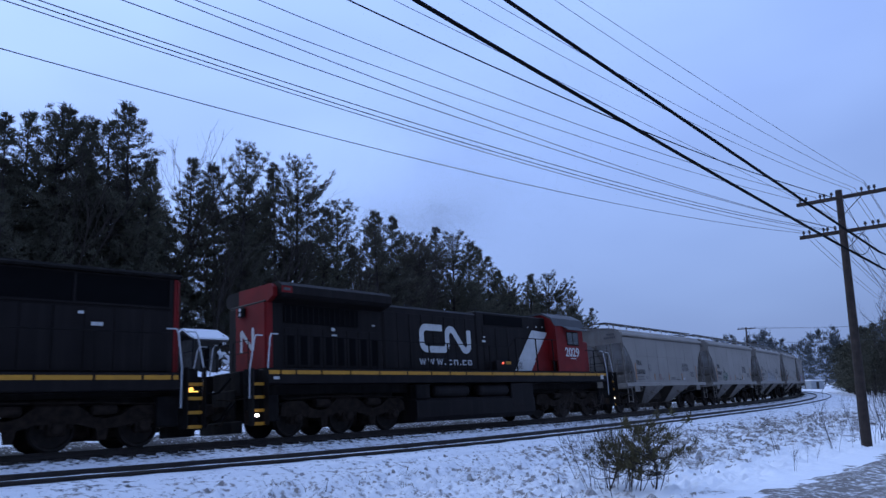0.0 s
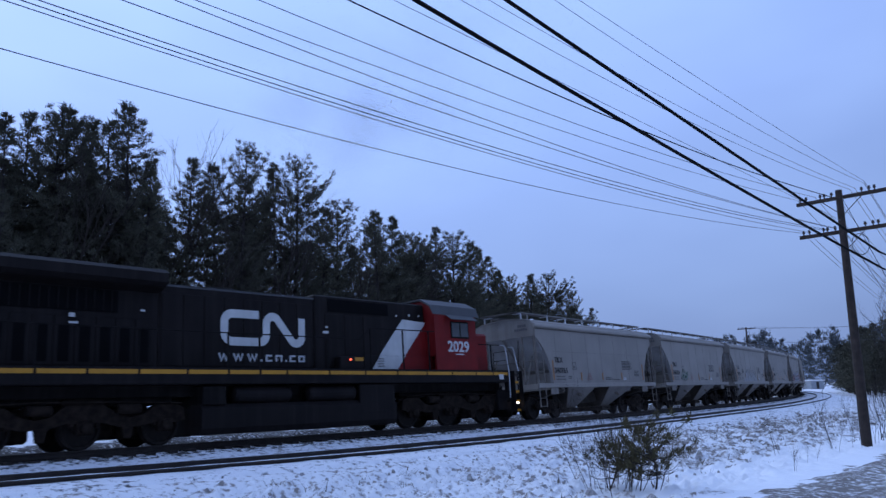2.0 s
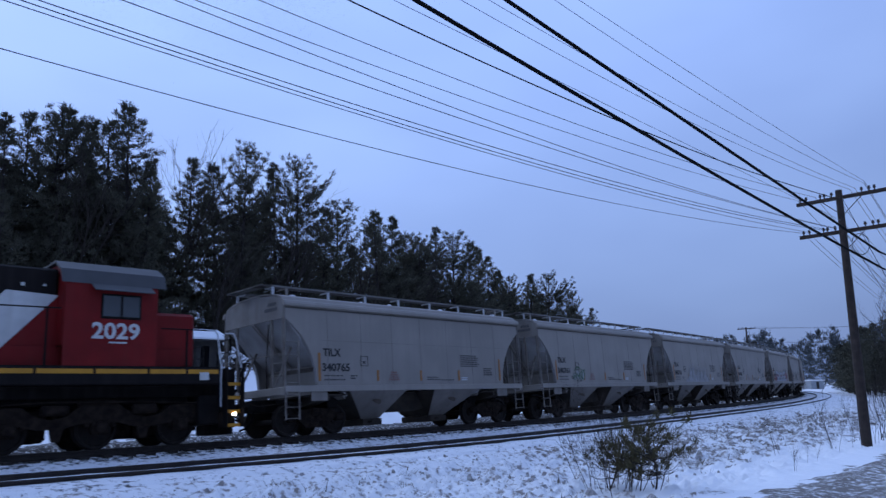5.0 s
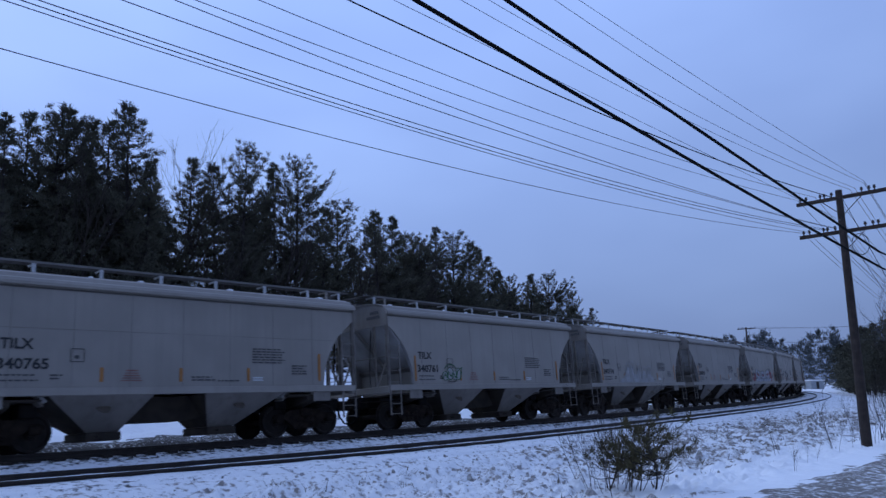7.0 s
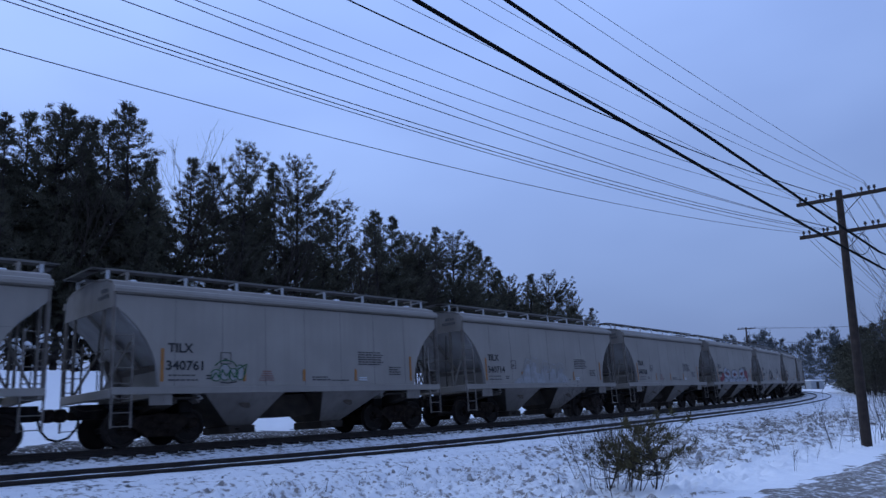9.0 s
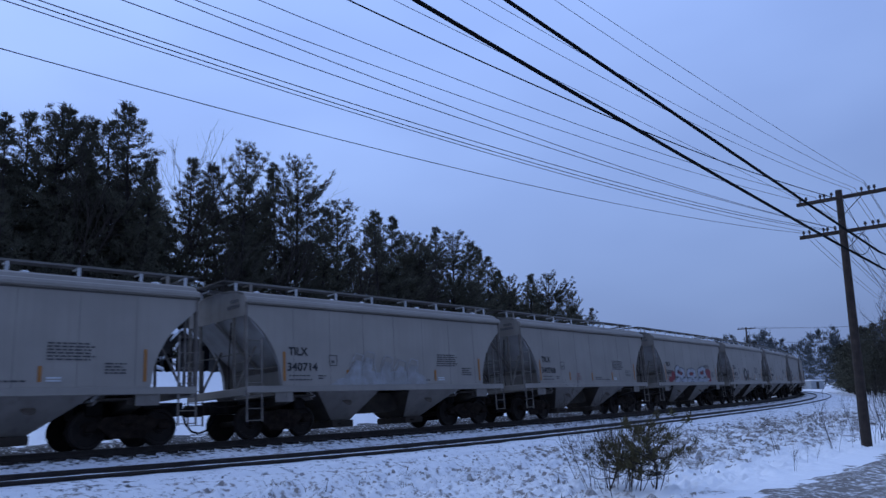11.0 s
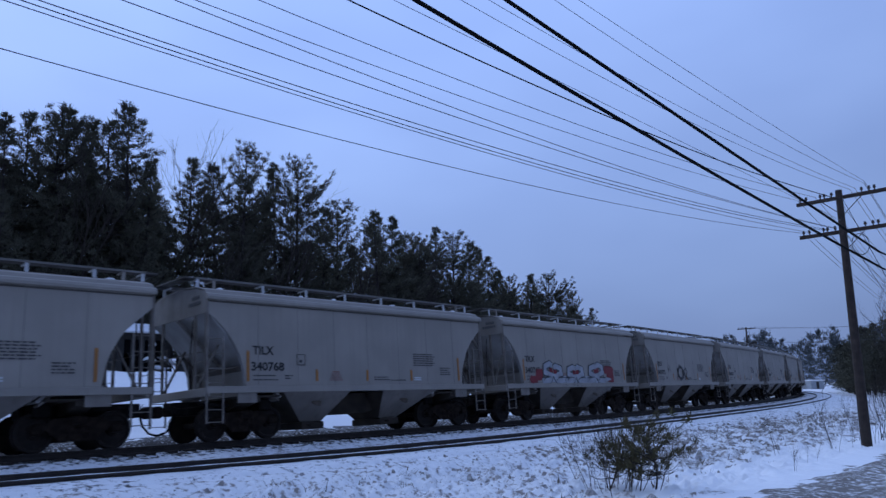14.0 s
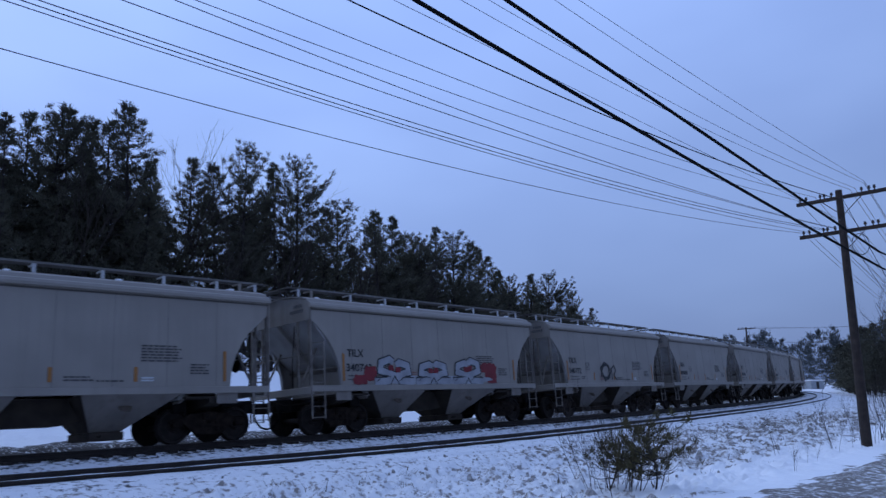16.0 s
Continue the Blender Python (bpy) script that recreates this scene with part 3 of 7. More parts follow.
def hopper_car():
    car = thing("hopper_car", "weathered grey two-bay covered hopper car on the main track", "railway wagon", "hopper cars of the train")
    # side sheets, with curved cut-outs at the ends
    for sgn in (-1, 1):
        right = [(x, z) for x, z in CUT]
        outline = [(-x, z) for x, z in reversed(right)] + [(-HALF, 3.86), (HALF, 3.86)] + right
        outline = [outline[0]] + outline[1:]
        sh = Shape().prism(outline, sgn * SIDE, sgn * (SIDE - 0.03))
        for k in range(-3, 4):
            x = k * 1.36
            part("seam_cover", Shape().box(x - 0.008, x + 0.008, min(sgn * SIDE, sgn * (SIDE + 0.003)), max(sgn * SIDE, sgn * (SIDE + 0.003)), 1.44, 3.69), M_SEAM, car)
        part("side_sheet", sh, M_HOPPER, car)
        sl = Shape().box(-HALF, HALF, min(sgn * 1.50, sgn * 1.61), max(sgn * 1.50, sgn * 1.61), 1.25, 1.43, 0.012)
        part("side_sill", sl, M_HOPPER, car)
        ev = Shape().prism([(sgn * SIDE, 3.80), (sgn * (SIDE + 0.065), 3.76), (sgn * (SIDE + 0.095), 3.775), (sgn * (SIDE + 0.10), 3.84), (sgn * (SIDE + 0.06), 3.915), (sgn * (SIDE - 0.03), 3.95)], -HALF - 0.03, HALF + 0.03, "x")
        # Thin strip under the eave, its shadow line and grime put into the colour.
        part("drip_channel", Shape().box(-HALF, HALF, min(sgn * (SIDE + 0.002), sgn * (SIDE + 0.02)), max(sgn * (SIDE + 0.002), sgn * (SIDE + 0.02)), 3.70, 3.735), M_EAVESHADE, car, "dark strip under the eave for its shadow line and grime")
        part("eave_rail", ev, M_HOPPER, car)
        # rolled flange round the cut-outs at the ends
        for e in (-1, 1):
            inner, vs, fs = 0.13, [], []
            for x, z in CUT:
                vs += [(e * x, sgn * (SIDE - 0.031), z), (e * x, sgn * (SIDE - inner), z), (e * (x - 0.03), sgn * (SIDE - 0.031), z + 0.02), (e * (x - 0.03), sgn * (SIDE - inner), z + 0.02)]
            for k in range(len(CUT) - 1):
                p = 4 * k
                fs += [(p, p + 1, p + 5, p + 4), (p + 2, p + 6, p + 7, p + 3), (p + 1, p + 3, p + 7, p + 5), (p, p + 4, p + 6, p + 2)]
            part("cutout_flange", Shape().add(vs, fs), M_HOPPER2, car)
        for x in (-4.42, 4.42):
            pl = Shape().box(x - 0.30, x + 0.30, min(sgn * 1.52, sgn * 1.56), max(sgn * 1.52, sgn * 1.56), 0.98, 1.249)
            pl.lathe([(0.0, 0.05), (0.012 * sgn, 0.05)], (x + 0.1, sgn * 1.56, 1.12), "y", 10)
            part("jacking_pad", pl, M_BAY, car)
    # roof, gently arched
    sh, n = Shape(), 9
    prof = [(SIDE * math.cos(math.pi * k / (n - 1)), 3.86 + 0.40 * math.sin(math.pi * k / (n - 1)) ** 0.75) for k in range(n)]
    vs = [(x, y, z) for x in (-HALF, HALF) for y, z in prof] + [(x, y, z - 0.03) for x in (-HALF, HALF) for y, z in prof]
    fs = [(k, k + 1, n + k + 1, n + k) for k in range(n - 1)] + [(2 * n + k, 3 * n + k, 3 * n + k + 1, 2 * n + k + 1) for k in range(n - 1)]
    fs += [(k, 2 * n + k, 2 * n + k + 1, k + 1) for k in range(n - 1)] + [(n + k, n + k + 1, 3 * n + k + 1, 3 * n + k) for k in range(n - 1)]
    sh.add(vs, fs)
    part("roof", sh, M_HOPPER, car)
    # snow left on the roof
    for x0, x1 in ((-5.2, -1.2), (-0.6, 2.4), (3.0, 5.3)):
        sp = Shape()
        sp.prism([(-0.5, 4.245), (-0.35, 4.30), (0.35, 4.30), (0.5, 4.245)], x0, x1, "x")
        part("roof_hatch", sp, M_HOPPER2, car, "grey trough hatch on the roof")
    rs = random.Random(3)
    for k in range(5):
        x, y, w = -4.6 + k * 2.2 + rs.uniform(-0.8, 0.8), -rs.uniform(1.0, 1.15), rs.uniform(0.06, 0.16)
        z = 3.86 + 0.40 * math.sqrt(1 - (y / SIDE) ** 2) ** 0.75
        part("roof_snow", Shape().lathe([(-0.05, w * 0.8), (0.01, w), (0.025, w * 0.6), (0.035, w * 0.2)], (x, y, z), "z", 8), M_SNOWC, car, "small lump of snow left on the roof", smooth=True)
    # ends: a high end sheet and a slope sheet under it
    for e in (-1, 1):
        es = Shape().prism([(-1.55, 3.40), (-1.55, 3.88), (-1.42, 4.02), (-1.0, 4.14), (0, 4.23), (1.0, 4.14), (1.42, 4.02), (1.55, 3.88), (1.55, 3.40)], e * (HALF - 0.03), e * HALF, "x")
        part("end_sheet", es, M_ENDSHEET, car, "dirty grey upper end sheet")
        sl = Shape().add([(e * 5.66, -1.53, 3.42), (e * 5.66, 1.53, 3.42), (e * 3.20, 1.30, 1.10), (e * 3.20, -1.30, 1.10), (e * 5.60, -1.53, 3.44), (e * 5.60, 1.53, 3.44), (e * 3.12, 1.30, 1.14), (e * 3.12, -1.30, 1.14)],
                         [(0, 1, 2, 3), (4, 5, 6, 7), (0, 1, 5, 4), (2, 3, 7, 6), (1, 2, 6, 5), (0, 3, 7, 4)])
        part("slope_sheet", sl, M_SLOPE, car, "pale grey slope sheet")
        for y in (0.0,):
            part("slope_stiffener", Shape().add([(e * 5.665, y - 0.05, 3.40), (e * 5.665, y + 0.05, 3.40), (e * 3.30, y * 0.86 + 0.05, 1.17), (e * 3.30, y * 0.86 - 0.05, 1.17), (e * 5.72, y - 0.05, 3.36), (e * 5.72, y + 0.05, 3.36), (e * 3.36, y * 0.86 + 0.05, 1.12), (e * 3.36, y * 0.86 - 0.05, 1.12)], [(0, 1, 2, 3), (4, 5, 6, 7), (0, 1, 5, 4), (2, 3, 7, 6), (1, 2, 6, 5), (0, 3, 7, 4)]), M_BAY, car)
        part("slope_underside", Shape().add([(e * 4.3, -1.40, 2.02), (e * 4.3, 1.40, 2.02), (e * 3.22, 1.28, 1.02), (e * 3.22, -1.28, 1.02), (e * 4.28, -1.40, 2.06), (e * 4.28, 1.40, 2.06), (e * 3.2, 1.28, 1.06), (e * 3.2, -1.28, 1.06)], [(0, 1, 2, 3), (4, 5, 6, 7), (0, 1, 5, 4), (2, 3, 7, 6), (1, 2, 6, 5), (0, 3, 7, 4)]), M_BAY, car)
        for sgn in (-1, 1):
            part("end_panel", Shape().prism([(e * 3.55, 1.43), (e * 4.47, 1.43), (e * 4.47, 2.24), (e * 3.75, 1.98)], sgn * 1.40, sgn * 1.42), M_HOPPER, car)
        part("bolster_web", Shape().box(min(e * 4.15, e * 4.175), max(e * 4.15, e * 4.175), -1.39, 1.39, 1.18, 1.95), M_HOPPER, car)
        # end platform
        pf = Shape().box(min(e * 5.55, e * 5.72), max(e * 5.55, e * 5.72), -1.56, 1.56, 1.18, 1.40, 0.015)
        part("end_sill", pf, M_HOPPER, car)
        dk = Shape()
        for k in range(7):
            dk.box(min(e * 4.5, e * 5.55), max(e * 4.5, e * 5.55), -1.45 + k * 0.16, -1.36 + k * 0.16, 1.36, 1.39)
        part("brake_platform", dk, M_HOPPER2, car)
        cs = Shape().box(min(e * 3.1, e * 5.95), max(e * 3.1, e * 5.95), -0.26, 0.26, 0.74, 1.10, 0.02)
        part("stub_sill", cs, M_FRAME, car)
        part("shear_plate", Shape().box(min(e * 3.3, e * 4.6), max(e * 3.3, e * 4.6), -1.46, 1.46, 1.13, 1.175), M_GRIME, car)
        part("body_bolster", Shape().prism([(-1.46, 1.13), (-1.46, 1.02), (-0.5, 0.82), (0.5, 0.82), (1.46, 1.02), (1.46, 1.13)], min(e * 3.95, e * 4.4), max(e * 3.95, e * 4.4), "x"), M_GRIME, car)
        part("brake_rigging", Shape().box(min(e * 3.2, e * 3.6), max(e * 3.2, e * 3.6), -0.9, 0.9, 0.78, 1.12, 0.03).tube([(e * 4.6, -0.9, 0.95), (e * 5.5, -0.9, 1.02)], 0.05, 6).tube([(e * 4.5, 0.6, 0.98), (e * 5.5, 0.6, 1.02)], 0.04, 6), M_FRAME, car)
        cp = Shape().box(min(e * 5.9, e * 6.18), max(e * 5.9, e * 6.18), -0.09, 0.09, 0.76, 0.94, 0.02)
        cp.box(min(e * 6.12, e * 6.36), max(e * 6.12, e * 6.36), -0.15, 0.15, 0.70, 1.02, 0.05)
        part("coupler", cp, M_TRUCK, car)
        hs = Shape().tube([(e * 5.9, -0.35, 0.80), (e * 5.98, -0.35, 0.52), (e * 6.16, -0.34, 0.31), (e * 6.374, -0.33, 0.25)], 0.03, 7)
        part("brake_hose", hs, M_DARK, car)
        lv = Shape().tube([(e * 5.8, -1.45, 0.92), (e * 5.86, -0.5, 0.92), (e * 6.1, -0.05, 1.08)], 0.014, 5)
        part("uncoupling_lever", lv, M_TRUCK, car)
        # posts and grab rails of the end
        for y in (-1.5, -0.92, 0.92, 1.5):
            part("end_post", Shape().box(min(e * 5.62, e * 5.68), max(e * 5.62, e * 5.68), y - 0.035, y + 0.035, 1.40, 3.45), M_LADDER, car)
        part("safety_rail", Shape().tube([(e * 5.74, -1.5, 2.35), (e * 5.74, 1.5, 2.35)], 0.016, 5), M_LADDER, car)
        for y in (-0.92, 0.92):
            part("slope_brace", Shape().tube([(e * 5.60, y, 1.40), (e * 4.95, y, 2.62)], 0.035, 6), M_LADDER, car)
        part("retainer_pipe", Shape().tube([(e * 5.62, -0.6, 1.2), (e * 5.64, -0.62, 2.2), (e * 5.60, -0.70, 3.3)], 0.018, 5), M_TRUCK, car)
        for z in (1.75, 2.10):
            part("end_grab_rail", Shape().tube([(e * 5.70, -1.5, z), (e * 5.70, -0.92, z)], 0.012, 5), M_HOPPER, car)
            part("end_grab_rail", Shape().tube([(e * 5.70, 1.5, z), (e * 5.70, 0.92, z)], 0.012, 5), M_HOPPER, car)
        for y in (-1.59, 1.59):
            ladder(car, e * (HALF - 0.02), e * (HALF - 0.50), y, 0.46, 3.86, 2.76, (0.50, 0.82, 1.16, 1.52, 1.90, 2.30, 2.70))
        br = Shape()
        for y in (-0.75, 0.75):
            br.box(min(e * 5.62, e * 6.02), max(e * 5.62, e * 6.02), y - 0.20, y + 0.20, 4.44, 4.475)
        br.box(min(e * 5.72, e * 6.02), max(e * 5.72, e * 6.02), -0.75, 0.75, 4.44, 4.475)
        part("end_running_board", br, M_GRATE, car)
    # brake gear on one end
    bw = Shape().lathe([(-0.02, 0.26), (0.02, 0.26), (0.02, 0.22), (-0.02, 0.22), (-0.02, 0.26)], (5.83, 0.5, 2.25), "x", 18)
    bw.tube([(5.83, 0.5, 2.02), (5.83, 0.5, 2.48)], 0.012, 5).tube([(5.83, 0.27, 2.25), (5.83, 0.73, 2.25)], 0.012, 5)
    part("brake_wheel", bw, M_FRAME, car, "dark hand brake wheel")
    bc = Shape().lathe([(0.0, 0.0), (0.02, 0.2), (0.6, 0.2), (0.62, 0.0)], (4.6, 0.5, 1.75), "x", 14)
    part("air_reservoir", bc, M_FRAME, car)
    # running boards with their posts
    for sgn in (-1, 1):
        rb = Shape()
        y0, y1 = min(sgn * 0.55, sgn * 0.95), max(sgn * 0.55, sgn * 0.95)
        for k in range(4):
            rb.box(-HALF, HALF, y0 + 0.10 * k, y0 + 0.10 * k + 0.055, 4.44, 4.465)
        part("running_board", rb, M_GRATE, car, "grimy steel grating of the roof walkway")
        part("running_board_edge", Shape().box(-HALF, HALF, sgn * 0.975 - 0.012, sgn * 0.975 + 0.012, 4.425, 4.478), M_RAILING, car)
        for x in (-5.62, -5.12, -3.50, -1.92, -0.35, 1.25, 2.85, 4.40, 5.12, 5.62):
            ps = Shape().box(x - 0.045, x + 0.045, sgn * 0.95 - 0.012, sgn * 0.95 + 0.012, 4.06, 4.44).box(x - 0.012, x + 0.012, min(sgn * 0.93, sgn * 0.55), max(sgn * 0.93, sgn * 0.55), 4.40, 4.44)
            part("running_board_post", ps, M_PALE if abs(x) != 5.12 else M_HOPPER, car)
    # hopper bays and outlet gates
    for c in (-1.93, 1.93):
        mid = c * 0.83
        t0, t1, b0, b1 = c - 1.24, c + 1.24, mid - 0.38, mid + 0.38
        vs = [(t0, -1.50, 1.26), (t1, -1.50, 1.26), (t1, 1.50, 1.26), (t0, 1.50, 1.26), (b0, -0.62, 0.40), (b1, -0.62, 0.40), (b1, 0.62, 0.40), (b0, 0.62, 0.40)]
        sh = Shape().add(vs, [(0, 1, 2, 3), (4, 5, 6, 7), (0, 1, 5, 4), (1, 2, 6, 5), (2, 3, 7, 6), (3, 0, 4, 7)])
        part("hopper_bay", sh, M_BAY, car)
        # Raised disc added to stand for a round brown stain on the bay.
        for sgn in (-1, 1):
            tilt = Matrix.Translation((c * 0.95, sgn * 1.225, 0.96)) @ pose(0, 0, 0, sgn * 44.4)
            part("bay_stain_disc", Shape().lathe([(0.0, 0.17), (0.03 * sgn, 0.15), (0.035 * sgn, 0.06)], (0, 0, 0), "y", 14), M_RUSTBAY, car, "round rust-brown stain on the bay, built as a disc", at=tilt)
        for e in (-1, 1):
            x0, x1 = c + e * 1.245, mid + e * 0.387
            en = Shape().add([(x0, -1.47, 1.25), (x0, 1.47, 1.25), (x1, 0.60, 0.41), (x1, -0.60, 0.41), (x0 + e * 0.012, -1.47, 1.25), (x0 + e * 0.012, 1.47, 1.25), (x1 + e * 0.012, 0.60, 0.41), (x1 + e * 0.012, -0.60, 0.41)], [(0, 1, 2, 3), (4, 5, 6, 7), (0, 1, 5, 4), (2, 3, 7, 6), (1, 2, 6, 5), (0, 3, 7, 4)])
            part("bay_end", en, M_GRIME, car, "grime-coated end plate of a bay")
        gt = Shape().box(mid - 0.42, mid + 0.42, -0.74, 0.74, 0.19, 0.40, 0.02).tube([(mid - 0.2, -0.95, 0.30), (mid - 0.2, 0.95, 0.30)], 0.03, 6)
        part("outlet_gate", gt, M_GRIME, car)
    md = Shape().prism([(-1.25, 1.24), (1.25, 1.24), (1.02, 0.66), (0.6, 0.60), (-0.6, 0.60), (-1.02, 0.66)], -0.55, 0.55)
    part("centre_saddle", md, M_GRIME, car, "grimy saddle between the bays")
    # orange reflector tape along the side, and stencilled lines
    for sgn in (-1, 1):
        for x, z0, z1 in ((-4.42, 1.56, 2.40), (-2.05, 1.56, 1.90), (-0.05, 1.56, 1.90), (1.92, 1.56, 1.92), (4.32, 1.56, 2.36)):
            tp = Shape().box(sgn * -x - 0.042, sgn * -x + 0.042, sgn * (SIDE + 0.014) - 0.004, sgn * (SIDE + 0.014) + 0.004, z0, z1) if sgn > 0 else Shape().box(x - 0.042, x + 0.042, -SIDE - 0.018, -SIDE - 0.010, z0, z1)
            part("reflector_tape", tp, M_ORANGE, car)
    st = Shape()
    rng = random.Random(4)
    for x0, z0, rows, w in ((-4.25, 1.70, 1, 0.9), (-4.25, 1.58, 1, 0.85), (-3.2, 1.62, 2, 0.28), (2.05, 2.06, 6, 1.15), (3.35, 1.75, 4, 0.55), (0.25, 1.58, 2, 0.7), (1.0, 1.56, 1, 0.8)):
        for k in range(rows):
            x, z = x0, z0 + k * 0.075
            end = x0 + w * (0.75 + 0.25 * rng.random())
            while x < end:
                d = rng.uniform(0.06, 0.2)
                st.box(x, min(x + d, end), -SIDE - 0.0145, -SIDE - 0.0085, z, z + 0.038)
                x += d + 0.035
    wr = Shape()
    for k in range(5):
        wr.box(-1.58 + 0.03 * k, -1.06 - 0.03 * k, -SIDE - 0.0145, -SIDE - 0.0085, 1.58 + k * 0.06, 1.60 + k * 0.06 + 0.012 * (k == 4))
    part("warning_stencil", wr, M_WARN, car, "faded red warning stencil that cannot be read")
    for z in (1.57, 1.635):
        part("white_label", Shape().box(2.06, 2.38, -SIDE - 0.0145, -SIDE - 0.0085, z, z + 0.04), M_PALE, car)
    st.box(-2.78, -2.76, -SIDE - 0.0145, -SIDE - 0.0085, 2.02, 2.34).box(-2.48, -2.46, -SIDE - 0.0145, -SIDE - 0.0085, 2.02, 2.34).box(-2.78, -2.46, -SIDE - 0.0145, -SIDE - 0.0085, 2.32, 2.34).box(-2.78, -2.46, -SIDE - 0.0145, -SIDE - 0.0085, 2.02, 2.04).box(-2.68, -2.58, -SIDE - 0.0145, -SIDE - 0.0085, 2.10, 2.18)
    tagged(part("stencilled_data", st, M_STENCIL, car, "small black stencilled data that cannot be read"), kind="stuff")
    for x in (-4.17, 4.17):
        freight_truck(car, x)
    return car


FACE = Matrix.Translation((0, 0, 0)) @ Euler((radians(90), 0, 0)).to_matrix().to_4x4()


def side_text(car, text, x, z, size, mat=None, wide=1.15, name="lettering", y=-SIDE - 0.013):
    return lettering(name, text, size, mat or M_DECAL, car, Matrix.Translation((x, y, z)) @ FACE, wide, 0.008)


def stroke(parent, pts, w, mat, name, y, label="", depth=0.004):
    """A flat painted line of width w along points in x and z, mitred at its bends."""
    pts = [Vector(p) for p in pts]
    left, right = [], []
    for i, p in enumerate(pts):
        a = (p - pts[i - 1]).normalized() if i else (pts[1] - p).normalized()
        b = (pts[i + 1] - p).normalized() if i + 1 < len(pts) else a
        d = (a + b).normalized() if (a + b).length > 0.2 else a
        n = Vector((-d.y, d.x)) * (w / 2 / max(0.55, d.dot(a)))
        left.append(p + n)
        right.append(p - n)
    m = len(pts)
    vs = [(p.x, q, p.y) for q in (y, y - depth) for row in (left, right) for p in row]
    fs = []
    for i in range(m - 1):
        fs += [(2 * m + i, 2 * m + i + 1, 3 * m + i + 1, 3 * m + i), (i, m + i, m + i + 1, i + 1), (i, i + 1, 2 * m + i + 1, 2 * m + i), (m + i, 3 * m + i, 3 * m + i + 1, m + i + 1)]
    fs += [(0, 2 * m, 3 * m, m), (m - 1, 2 * m - 1, 4 * m - 1, 3 * m - 1)]
    return part(name, Shape().add(vs, fs), mat, parent, label)


